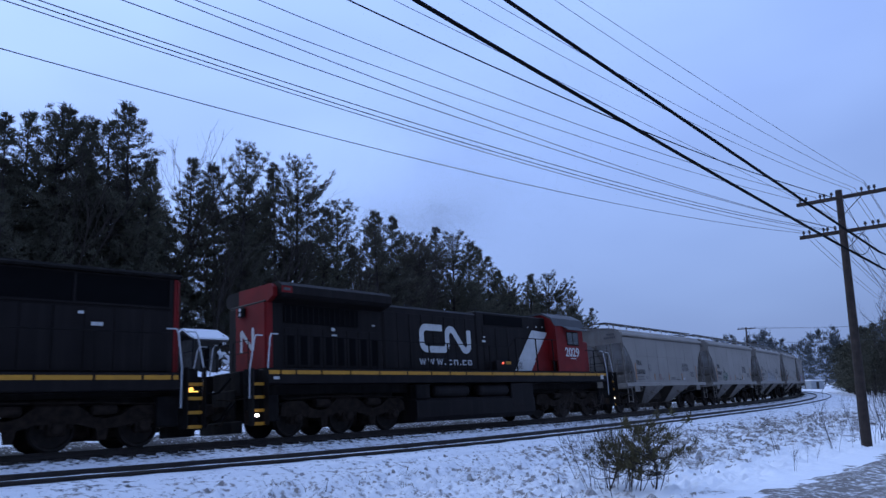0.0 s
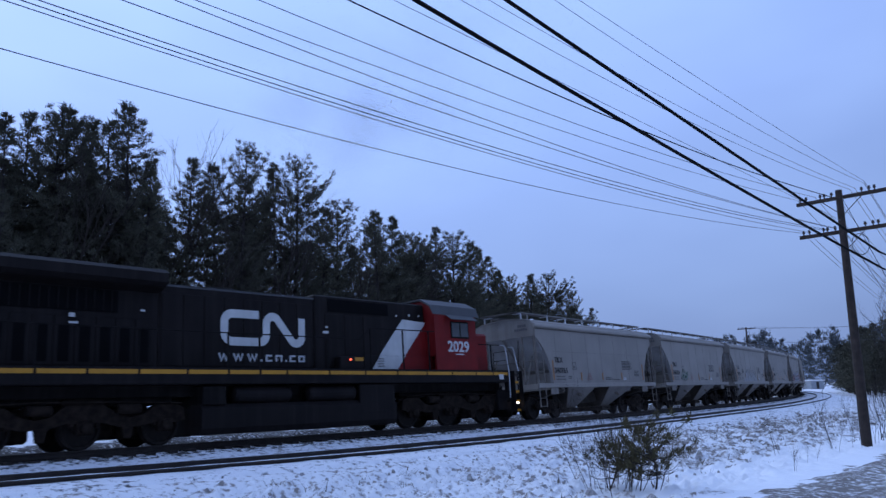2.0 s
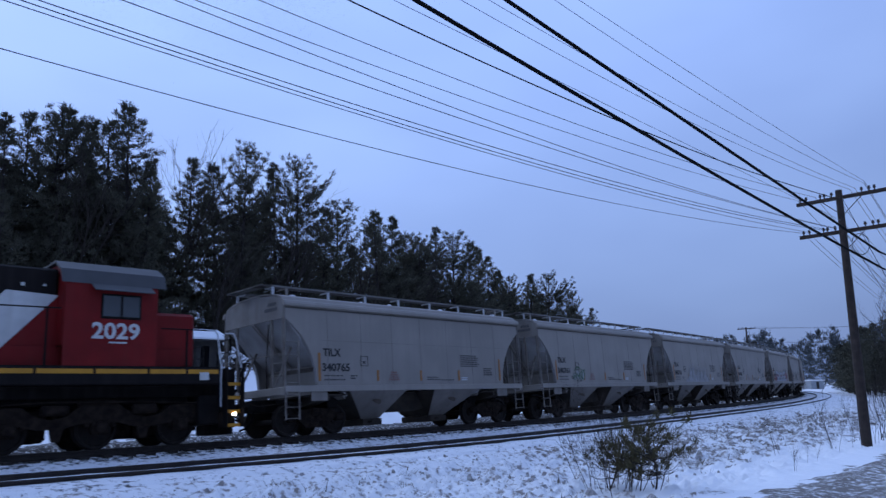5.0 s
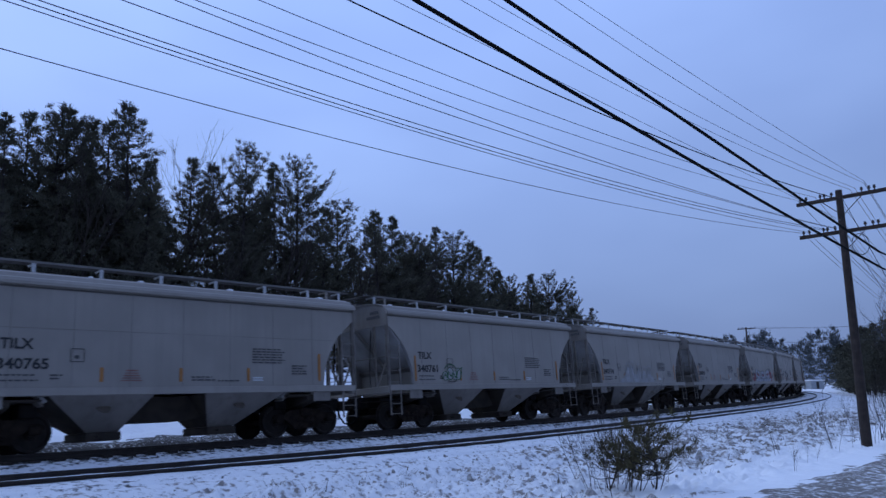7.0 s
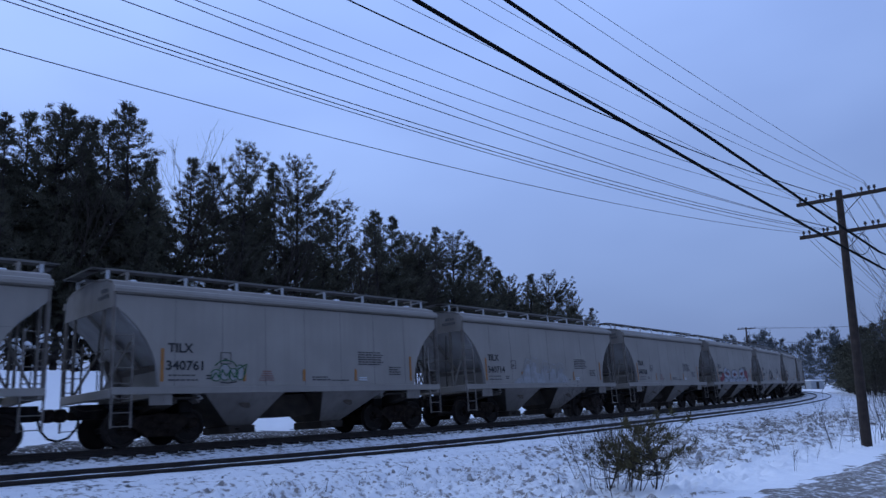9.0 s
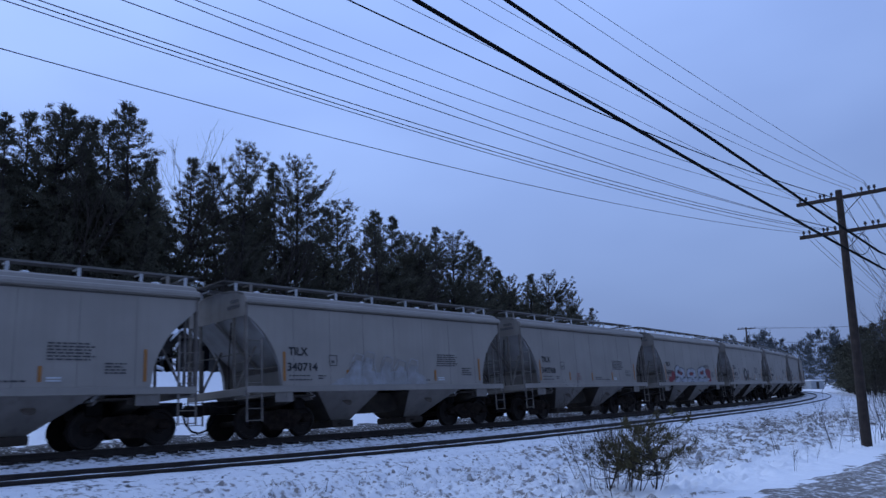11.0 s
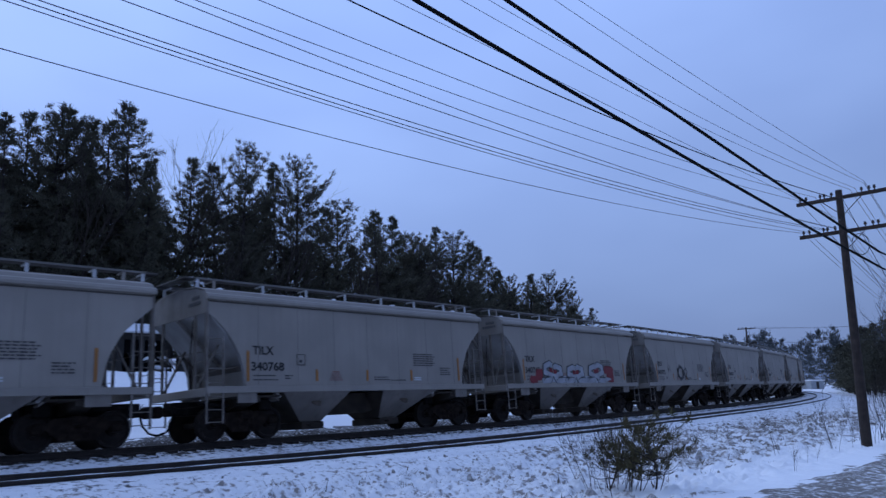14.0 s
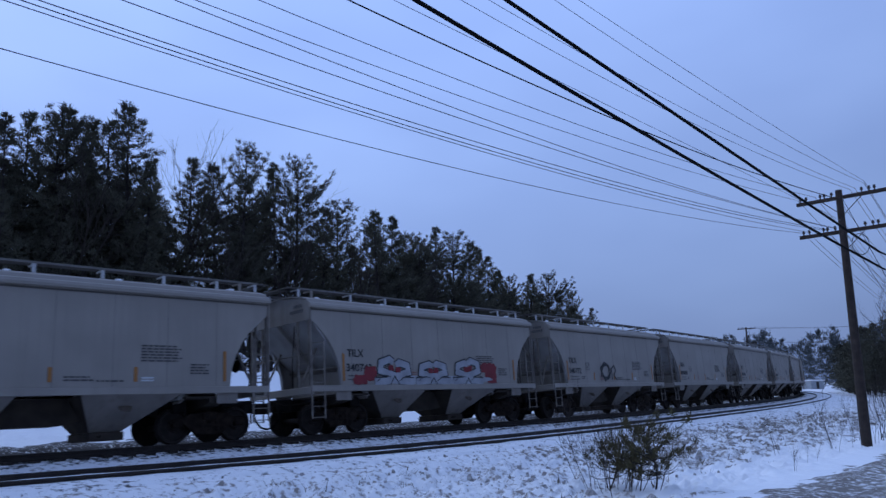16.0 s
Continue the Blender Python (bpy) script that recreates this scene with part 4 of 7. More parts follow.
def graffiti(car, kind):
    y = -SIDE - 0.019
    rng = random.Random(kind)

    def blob(cx, cz, w, h, mat, dy, name="sprayed_shape"):
        pts = []
        for k in range(18):
            a = k * 2 * math.pi / 18
            f = 0.80 + 0.3 * rng.random()
            pts.append((cx + w / 2 * math.copysign(abs(math.cos(a)) ** 0.6, math.cos(a)) * f, cz + h / 2 * math.copysign(abs(math.sin(a)) ** 0.6, math.sin(a)) * f))
        part(name, Shape().prism(pts, y - dy, y - dy - 0.003), mat, car)

    if kind == 1:
        # pale bubble letters with a thin dark green edge
        for i, (cx, cz, w, h) in enumerate(((-2.92, 1.72, 0.30, 0.30), (-2.66, 1.80, 0.34, 0.42), (-2.40, 1.74, 0.28, 0.32), (-2.20, 1.80, 0.26, 0.40))):
            blob(cx, cz, w, h, M_SPRAYF, 0.001 + 0.0004 * i)
            ring = [(cx + 0.52 * w * math.cos(t * 0.52 + i) * (1 + 0.12 * math.sin(3 * t)), cz + 0.52 * h * math.sin(t * 0.52 + i)) for t in range(13)]
            stroke(car, ring, 0.022, M_SPRAYG, "sprayed_line", y - 0.006 - 0.0008 * i)
        stroke(car, [(-3.05, 1.62), (-2.94, 1.78), (-2.82, 1.66), (-2.74, 1.86), (-2.62, 1.70), (-2.50, 1.84), (-2.36, 1.66), (-2.24, 1.90), (-2.08, 1.98), (-1.99, 2.02), (-2.04, 1.80), (-2.12, 1.60)], 0.034, M_SPRAYG, "sprayed_line", y - 0.010)
        stroke(car, [(-2.95, 1.98), (-2.80, 2.10), (-2.60, 2.13), (-2.42, 2.08), (-2.30, 1.96)], 0.030, M_SPRAYG, "sprayed_line", y - 0.011)
        stroke(car, [(-2.80, 1.54), (-2.55, 1.51), (-2.30, 1.55)], 0.026, M_SPRAYK, "sprayed_line", y - 0.012)
    elif kind == 2:
        # pale fill along the sill, letter bodies and hollow outlines over it
        part("sprayed_shape", Shape().prism([(-2.75, 1.44), (-2.45, 1.62), (-2.2, 1.66), (-2.0, 1.88), (-1.3, 1.92), (-0.6, 1.80), (0.1, 1.90), (1.05, 1.84), (1.35, 1.70), (1.55, 1.44)], y - 0.001, y - 0.004), M_SPRAYF, car)
        for i, (cx, top, lean) in enumerate(((-1.75, 2.22, 0.10), (-1.15, 2.30, -0.04), (-0.45, 2.18, 0.06), (0.2, 2.05, 0.02), (0.85, 2.10, -0.05))):
            part("sprayed_shape", Shape().prism([(cx - 0.30, 1.50), (cx - 0.24 + lean, top - 0.22), (cx - 0.05 + lean, top), (cx + 0.20 + lean, top - 0.06), (cx + 0.12 + lean, top - 0.40), (cx + 0.30, 1.50)], y - 0.0045 - 0.0006 * i, y - 0.0075 - 0.0006 * i), M_SPRAYF, car)
            w, zt = 0.28 + 0.03 * (i % 2), top + 0.20
            stroke(car, [(cx - w, 1.56), (cx - w * 0.95 + lean, zt - 0.30), (cx - w * 0.2 + lean, zt), (cx + w * 0.9 + lean, zt - 0.07), (cx + w * 0.8 + lean, zt - 0.42), (cx + w, 1.62)], 0.028, M_SPRAYF, "sprayed_line", y - 0.011 - 0.0005 * i)
            stroke(car, [(cx - w * 0.4 + lean, zt - 0.44), (cx - w * 0.3 + lean, zt - 0.22), (cx + w * 0.3 + lean, zt - 0.24), (cx + w * 0.2 + lean, zt - 0.46)], 0.022, M_SPRAYF, "sprayed_line", y - 0.015 - 0.0005 * i)
    elif kind == 3:
        # red cloud at both ends, white letters with red hearts and dark edges
        for cx, cz, w, h in ((-3.75, 1.60, 0.6, 0.34), (-3.3, 1.80, 0.55, 0.5), (2.85, 1.86, 0.7, 0.75), (2.5, 2.02, 0.5, 0.4), (2.95, 1.54, 0.5, 0.2)):
            blob(cx, cz, w, h, M_SPRAYR, 0.001 + 0.0007 * rng.random())
        blob(-0.1, 1.58, 5.6, 0.30, M_SPRAYL, 0.003)
        # slanting looped bodies: a dark edge, a pale fill, and dabs of red between them
        for i, (cx, tall, turn) in enumerate(((-2.75, 0.72, 1), (-1.75, 0.62, -1), (-0.85, 0.58, 1), (0.10, 0.60, -1), (1.05, 0.66, 1), (1.95, 0.74, -1))):
            z0 = 1.53
            body = [(cx - 0.40 * turn, z0), (cx + 0.22 * turn, z0 + 0.02), (cx + 0.36 * turn, z0 + tall * 0.32), (cx - 0.14 * turn, z0 + tall * 0.50), (cx - 0.10 * turn, z0 + tall * 0.85), (cx + 0.28 * turn, z0 + tall), (cx + 0.44 * turn, z0 + tall * 0.86)]
            stroke(car, body, 0.30, M_SPRAYK, "sprayed_line", y - 0.005 - 0.0005 * i)
            stroke(car, body, 0.22, M_SPRAYL, "sprayed_line", y - 0.010 - 0.0005 * i)
            blob(cx + 0.34 * turn, z0 + tall * 0.62, 0.26, 0.20, M_SPRAYR, 0.0145 + 0.0004 * i)
            stroke(car, [(cx - 0.30, z0 + 0.02), (cx + 0.02, z0 + tall * 0.30), (cx + 0.30, z0 + tall * 0.22)], 0.022, M_SPRAYK, "sprayed_line", y - 0.021 - 0.0005 * i)
    elif kind == 4:
        stroke(car, [(-0.9 + 0.55 * math.cos(t * 0.9) * (0.6 + 0.4 * (t % 2)), 1.95 + 0.45 * math.sin(t * 0.9) * (0.6 + 0.4 * (t % 3) / 2)) for t in range(22)], 0.07, M_SPRAYK, "sprayed_line", y)
        stroke(car, [(-0.3, 1.55), (-0.3, 2.1), (0.0, 2.25), (0.15, 2.0), (-0.1, 1.8), (0.2, 1.55)], 0.07, M_SPRAYK, "sprayed_line", y - 0.003)


def loco_truck(loco, x):
    """A three-axle truck with a cast frame, journal boxes and springs."""
    for sgn in (-1, 1):
        y = 1.08 * sgn
        outline = [(-2.55, 0.62), (-2.50, 0.92), (-2.30, 1.02), (-1.75, 1.02), (-1.45, 0.80), (-1.10, 0.72), (-0.80, 0.78), (-0.45, 1.04), (0.45, 1.04), (0.80, 0.78), (1.10, 0.72), (1.45, 0.80), (1.75, 1.02), (2.30, 1.02), (2.50, 0.92), (2.55, 0.62),
                   (2.30, 0.56), (1.75, 0.60), (1.40, 0.50), (0.85, 0.50), (0.42, 0.62), (-0.42, 0.62), (-0.85, 0.50), (-1.40, 0.50), (-1.75, 0.60), (-2.30, 0.56)]
        part("truck_frame", Shape().prism(outline, y - 0.06, y + 0.06), M_TRUCK, loco, at=pose(x, 0, 0))
        for ax in (-2.0, 0.0, 2.0):
            jb = Shape()
            jb.box(ax - 0.20, ax + 0.20, y - 0.10, y + 0.13 * sgn if sgn > 0 else y + 0.10, 0.34, 0.68, 0.04)
            jb.lathe([(0.0, 0.15), (0.11 * sgn, 0.14), (0.13 * sgn, 0.10)], (ax, y + 0.07 * sgn, 0.51), "y", 14)
            for k in (-0.30, 0.30):
                jb.lathe([(0.52 + 0.05 * j, 0.075 if j % 2 else 0.055) for j in range(7)], (ax + k, y, 0), "z", 9)
            part("journal_box", jb, M_TRUCK, loco, at=pose(x, 0, 0))
        bc = Shape().lathe([(-0.3, 0.10), (-0.28, 0.12), (0.25, 0.12), (0.28, 0.08)], (1.05, y + 0.10 * sgn, 0.93), "x", 12).lathe([(-0.3, 0.10), (-0.28, 0.12), (0.25, 0.12), (0.28, 0.08)], (-1.05, y + 0.10 * sgn, 0.93), "x", 12)
        bc.tube([(-2.4, y + 0.12 * sgn, 1.06), (-1.2, y + 0.14 * sgn, 1.12), (0.6, y + 0.13 * sgn, 1.10), (2.4, y + 0.12 * sgn, 1.04)], 0.018, 5)
        part("brake_cylinder", bc, M_TRUCK, loco, at=pose(x, 0, 0))
        for ax in (-1.0, 1.0):
            sd = Shape().prism([(ax - 0.14, 0.50), (ax + 0.14, 0.50), (ax + 0.09, 0.22), (ax - 0.09, 0.22)], y - 0.12, y - 0.02)
            part("brake_rigging", sd, M_TRUCK, loco, at=pose(x, 0, 0))
    part("truck_bolster", Shape().box(-0.5, 0.5, -1.0, 1.0, 0.70, 1.20, 0.05), M_TRUCK, loco, at=pose(x, 0, 0))
    for ax in (-1.45, 0.55, 1.45):
        part("traction_motor", Shape().box(ax - 0.42, ax + 0.42, -0.55, 0.55, 0.22, 1.02, 0.08), M_TRUCK, loco, at=pose(x, 0, 0))
    part("brake_piping", Shape().box(-2.35, 2.35, -0.80, 0.80, 1.06, 1.30, 0.04), M_FRAME, loco, at=pose(x, 0, 0))
    for ax in (-2.0, 0.0, 2.0):
        wheelset(loco, x + ax, 0.508)


def loco_frame(loco, stripe_gaps):
    """Underframe, pilots, stairs, couplers and the yellow edge stripe."""
    part("underframe", Shape().box(-9.62, 9.62, -1.50, 1.50, 1.50, 1.92, 0.02), M_BLACK, loco)
    part("frame_beam", Shape().box(-9.55, 9.55, -0.95, 0.95, 1.22, 1.50), M_FRAME, loco)
    part("walkway", Shape().box(-9.60, 9.60, -1.48, 1.48, 1.921, 1.95), M_FRAME, loco)
    for a, b in zip(stripe_gaps, stripe_gaps[1:]):
        part("edge_stripe", Shape().box(a + 0.035, b - 0.035, -1.512, -1.500, 1.765, 1.875), M_YELLOW, loco)
        part("edge_stripe", Shape().box(a + 0.035, b - 0.035, 1.500, 1.512, 1.765, 1.875), M_YELLOW, loco)
    for e in (-1, 1):
        def bx(sh, x0, x1, *r):
            return sh.box(min(e * x0, e * x1), max(e * x0, e * x1), *r)
        pl = Shape()
        bx(pl, 9.98, 10.03, -0.60, 0.60, 0.60, 1.40, 0.02)
        bx(pl, 9.60, 9.92, -0.70, 0.70, 1.20, 1.92, 0.02)
        part("pilot", pl, M_FRAME, loco)
        pw = Shape()
        bx(pw, 10.06, 10.16, -1.05, 1.05, 0.18, 0.52, 0.03)
        part("pilot_plow", pw, M_FRAME, loco)
        sb = Shape()
        bx(sb, 9.02, 9.60, -1.30, 1.30, 0.46, 1.219, 0.03)
        part("sand_box", sb, M_FRAME, loco)
        for y in (-0.42, 0.42):
            lt = Shape().tube([(e * 10.04, y, 0.70), (e * 10.22, y, 0.62), (e * 10.36, y * 0.9, 0.40), (e * 10.52, y * 0.9, 0.46)], 0.022, 6)
            part("air_hose", lt, M_TRUCK, loco)
        bar = Shape().tube([(e * 10.06, -1.15, 1.12), (e * 10.10, -0.4, 1.10), (e * 10.30, -0.05, 1.16)], 0.016, 5)
        part("uncoupling_lever", bar, M_TRUCK, loco)
        cp = Shape()
        bx(cp, 10.0, 10.45, -0.10, 0.10, 0.78, 0.96, 0.02)
        bx(cp, 10.40, 10.72, -0.18, 0.18, 0.70, 1.04, 0.05)
        part("coupler", cp, M_TRUCK, loco)
        for y in (-0.75, -0.55, 0.55, 0.75):
            hz = Shape().tube([(e * 10.1, y, 1.05), (e * 10.3, y, 0.85), (e * 10.45, y * 0.95, 0.60), (e * 10.62, y * 0.8, 0.52)], 0.026, 6)
            part("air_hose", hz, M_DARK, loco)
        mu = Shape().tube([(e * 10.0, -0.35, 1.75), (e * 10.35, -0.30, 1.35), (e * 10.6, -0.2, 1.30), (e * 10.75, -0.1, 1.42)], 0.035, 7)
        part("jumper_cable", mu, M_DARK, loco)
        for sgn in (-1, 1):
            st = Shape()
            for yy in (9.64, 10.12):
                st.box(min(e * yy, e * (yy + 0.02)), max(e * yy, e * (yy + 0.02)), sgn * 1.46 - 0.24, sgn * 1.46 + 0.02, 0.36, 1.92)
            bx(st, 9.64, 10.12, sgn * 1.2 - 0.02, sgn * 1.2 + 0.02, 0.36, 1.92)
            part("stairwell", st, M_FRAME, loco)
            for z in (0.40, 0.76, 1.12, 1.48):
                tr = Shape()
                bx(tr, 9.67, 10.12, min(sgn * 1.22, sgn * 1.49), max(sgn * 1.22, sgn * 1.49), z, z + 0.03)
                part("step_tread", tr, M_FRAME, loco)
                ey = Shape()
                bx(ey, 9.67, 10.12, min(sgn * 1.49, sgn * 1.505), max(sgn * 1.49, sgn * 1.505), z - 0.03, z + 0.055)
                part("step_edge", ey, M_YELLOW, loco, "yellow step edge")
            for x, z1, lean in ((9.55, 2.92, 0.10), (10.14, 2.86, 0.16)):
                hr = Shape().tube([(e * x, sgn * 1.50, 0.90 + (x > 10) * 0.2), (e * x, sgn * 1.52, 1.92), (e * (x - lean), sgn * 1.50, z1 - 0.12), (e * (x - lean - 0.06), sgn * 1.48, z1), (e * (x - lean - 0.3), sgn * 1.46, z1)], 0.022, 7)
                part("stair_handrail", hr, M_PALE, loco, "pale grey stair handrail")
        for sgn in (-1, 1):
            er = Shape().tube([(e * 9.98, sgn * 1.2, 1.95), (e * 9.98, sgn * 1.2, 2.75), (e * 9.98, sgn * 0.45, 2.75), (e * 9.98, sgn * 0.42, 1.95)], 0.018, 6)
            er.tube([(e * 9.98, sgn * 1.2, 2.4), (e * 9.98, sgn * 0.45, 2.4)], 0.012, 5)
            part("end_rail", er, M_FRAME, loco)


def handrail(loco, runs, posts):
    for pts in runs:
        for sgn in (-1, 1):
            part("handrail", Shape().tube([(x, sgn * 1.46, z) for x, z in pts], 0.019, 6), M_FRAME, loco)
    for x, z in posts:
        for sgn in (-1, 1):
            part("handrail_post", Shape().box(x - 0.022, x + 0.022, sgn * 1.46 - 0.02, sgn * 1.46 + 0.02, 1.70, z), M_FRAME, loco)


def hood_doors(loco, x0, x1, n, y, z0, z1, mat, vents=True):
    """Hinged doors along a hood, some with louvred panels."""
    w = (x1 - x0) / n
    for k in range(n):
        a, b = x0 + k * w + 0.02, x0 + (k + 1) * w - 0.02
        for sgn in (-1, 1):
            d = part("hood_door", Shape().box(a, b, min(sgn * y, sgn * (y + 0.022)), max(sgn * y, sgn * (y + 0.022)), z0, z1, 0.008), mat, loco)
            if vents:
                part("louvre", Shape().box(a + w * 0.2, b - w * 0.2, min(sgn * (y + 0.022), sgn * (y + 0.028)), max(sgn * (y + 0.022), sgn * (y + 0.028)), z0 + 0.08, z0 + (z1 - z0) * 0.82), M_DARK, d)


def tanks(loco, x0, x1):
    w = [(-1.44, 0.85), (-1.43, 0.34), (-1.30, 0.18), (1.30, 0.18), (1.43, 0.34), (1.44, 0.85), (1.30, 0.98), (-1.30, 0.98)]
    part("fuel_tank", Shape().prism(w, x0, x1, "x"), M_BLACK, loco)
    part("air_duct", Shape().box(x0, x1, -0.85, 0.85, 0.90, 1.52), M_FRAME, loco)
    for a, b in ((x0 + 1.0, x0 + 2.95), (x0 + 3.5, x0 + 5.4)):
        for sgn in (-1, 1):
            r = Shape().lathe([(0, 0.05), (0.05, 0.20), (0.14, 0.245), (b - a - 0.14, 0.245), (b - a - 0.05, 0.20), (b - a, 0.05)], (a, sgn * 1.18, 1.22), "x", 18)
            part("air_reservoir", r, M_BLACK, loco, smooth=False)
    part("battery_box", Shape().box(x1 - 1.55, x1 - 0.05, -1.44, 1.44, 0.55, 1.48, 0.03), M_BLACK, loco)
    part("equipment_box", Shape().box(x0 + 0.05, x0 + 0.75, -1.40, 1.40, 0.95, 1.46, 0.03), M_FRAME, loco)


def red_loco():
    """The second engine: a six-axle wide-radiator road engine, running with its long hood first."""
    lo = thing("road_locomotive", "black diesel locomotive with red cab, white diagonal band, yellow edge stripe", "locomotive", "locomotives of the train")
    loco_frame(lo, [-9.55, -9.10, -8.55, -7.6, -6.45, -5.2, -3.9, -2.7, -1.7, -0.8, 0.75, 2.2, 3.6, 5.0, 6.3, 7.6, 8.6, 9.5])
    # long hood: radiator end
    part("radiator_hood", Shape().box(-9.20, -4.45, -0.92, 0.92, 1.95, 4.02, 0.03), M_BLACK, lo)
    wings = [(-1.46, 4.16), (-1.46, 4.40), (-1.30, 4.52), (1.30, 4.52), (1.46, 4.40), (1.46, 4.16), (1.30, 4.05), (0.92, 3.95), (-0.92, 3.95), (-1.30, 4.05)]
    part("radiator_housing", Shape().prism(wings, -9.00, -4.45, "x"), M_BLACK, lo, "black overhanging radiator housing")
    ends = Shape().prism([(-1.25, 4.10), (-1.25, 4.36), (-1.12, 4.48), (0.5, 4.48), (0.5, 3.94), (-0.92, 3.94)], -9.16, -9.001, "x")
    part("radiator_end", ends, M_RED, lo, "red-painted radiator end")
    for sgn in (-1, 1):
        part("radiator_screen", Shape().box(-8.55, -5.55, min(sgn * 0.92, sgn * 0.95), max(sgn * 0.92, sgn * 0.95), 3.36, 3.92), M_DARK, lo)
        for k in range(14):
            x = -8.5 + k * 0.215
            part("screen_bar", Shape().box(x - 0.012, x + 0.012, min(sgn * 0.951, sgn * 0.962), max(sgn * 0.951, sgn * 0.962), 3.38, 3.90), M_BLACK, lo)
    hood_doors(lo, -8.55, -4.6, 8, 0.92, 2.02, 3.22, M_BLACK)
    # red hood end with its number boards, lamp and emblem
    part("hood_end_door", Shape().box(-9.235, -9.201, 0.56, 0.92, 1.95, 3.93, 0.01), M_BLACK, lo, "black corner of the hood end")
    en = Shape().prism([(-0.93, 1.95), (-0.93, 3.94), (0.55, 3.94), (0.55, 1.95)], -9.24, -9.201, "x")
    part("hood_end", en, M_RED, lo, "red hood end")
    for sgn in (-1, 1):
        part("hood_end_edge", Shape().box(-9.20, -8.97, min(sgn * 0.921, sgn * 0.955), max(sgn * 0.921, sgn * 0.955), 1.95, 3.94), M_RED, lo)
    part("headlight_box", Shape().box(-9.34, -9.24, 0.02, 0.34, 3.62, 3.92, 0.03), M_FRAME, lo)
    for z in (3.70, 3.84):
        part("headlight", Shape().lathe([(0, 0.055), (-0.02, 0.05)], (-9.34, 0.18, z), "x", 12), M_PALE, lo)
    part("number_board", Shape().box(-9.0, -8.62, -1.478, -1.462, 4.18, 4.38), M_RED, lo)
    part("number_bar", Shape().box(-8.93, -8.69, -1.483, -1.479, 4.24, 4.32), M_STENCIL, lo)
    emblem = Shape()
    bars = [((0.26, 2.56), (0.26, 3.20)), ((0.26, 3.20), (-0.34, 2.56)), ((-0.34, 2.56), (-0.34, 3.24))]
    for (a, za), (b, zb) in bars:
        d = math.hypot(b - a, zb - za)
        nx, nz = -(zb - za) / d * 0.06, (b - a) / d * 0.06
        emblem.prism([(a + nx, za + nz), (b + nx, zb + nz), (b - nx, zb - nz), (a - nx, za - nz)], -9.246, -9.2405, "x")
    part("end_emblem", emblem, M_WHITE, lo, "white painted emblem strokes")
    # engine hood
    part("engine_hood", Shape().box(-4.45, 0.62, -0.95, 0.95, 1.95, 4.24, 0.05), M_BLACK, lo)
    part("hood_top_edge", Shape().box(-4.45, 0.62, -0.955, -0.93, 4.16, 4.21).box(-4.45, 0.62, 0.93, 0.955, 4.16, 4.21), M_GREYROOF, lo)
    hood_doors(lo, -4.4, 0.55, 8, 0.95, 2.02, 3.98, M_BLACK, vents=False)
    part("exhaust_stack", Shape().box(-2.7, -1.8, -0.35, 0.35, 4.24, 4.40, 0.04), M_FRAME, lo)
    for x in (-3.7, -0.5):
        part("lifting_lug", Shape().box(x - 0.1, x + 0.1, -0.06, 0.06, 4.24, 4.34), M_FRAME, lo)
    # equipment hood behind the cab
    part("equipment_hood", Shape().box(0.62, 5.55, -0.97, 0.97, 1.95, 4.34, 0.05), M_BLACK, lo)
    for sgn in (-1, 1):
        part("intake_screen", Shape().box(1.15, 3.75, min(sgn * 0.97, sgn * 0.995), max(sgn * 0.97, sgn * 0.995), 3.82, 4.22), M_DARK, lo)
    hood_doors(lo, 1.0, 3.4, 3, 0.97, 2.02, 3.74, M_BLACK, vents=False)
    part("air_box", Shape().box(1.35, 2.35, -1.30, -0.97, 1.95, 2.36, 0.03), M_BLACK, lo)
    # white band and red field on the hood side
    for sgn in (-1, 1):
        y0, y1 = sgn * 0.995, sgn * 1.0
        band = [(3.27, 2.44), (4.20, 3.50), (4.42, 3.74), (5.56, 3.68), (4.44, 2.44)]
        part("white_band", Shape().prism(band, y0, y1), M_WHITE, lo, "white diagonal paint band")
        red = [(5.568, 3.68), (5.568, 2.44), (4.45, 2.44)]
        part("red_field", Shape().prism(red, y0, y1), M_RED, lo)
        part("low_cabinet", Shape().box(2.55, 8.7, min(sgn * 0.97, sgn * 1.06), max(sgn * 0.97, sgn * 1.06), 1.95, 2.44, 0.01), M_BLACK, lo)
        y2, y3 = sgn * 1.062, sgn * 1.067
        part("white_band", Shape().prism([(2.85, 1.955), (3.25, 2.435), (4.43, 2.435), (4.00, 1.955)], y2, y3), M_WHITE, lo)
        part("red_field", Shape().prism([(4.01, 1.955), (4.44, 2.435), (8.69, 2.435), (8.69, 1.955)], y2, y3), M_RED, lo)
        for k in range(6):
            part("louvre_slot", Shape().box(3.12, 3.42, min(y3, y3 + sgn * 0.004), max(y3, y3 + sgn * 0.004), 2.06 + k * 0.055, 2.08 + k * 0.055), M_FRAME, lo)
    # cab
    cabp = [(-1.45, 2.44), (-1.45, 3.95), (-1.28, 4.24), (-0.80, 4.50), (0.80, 4.50), (1.28, 4.24), (1.45, 3.95), (1.45, 2.44)]
    part("cab", Shape().prism(cabp, 5.57, 7.80, "x"), M_RED, lo, "red cab shell")
    roof = [(-1.47, 3.94), (-1.30, 4.25), (-0.81, 4.52), (0.81, 4.52), (1.30, 4.25), (1.47, 3.94), (1.33, 4.30), (0.84, 4.575), (-0.84, 4.575), (-1.33, 4.30)]
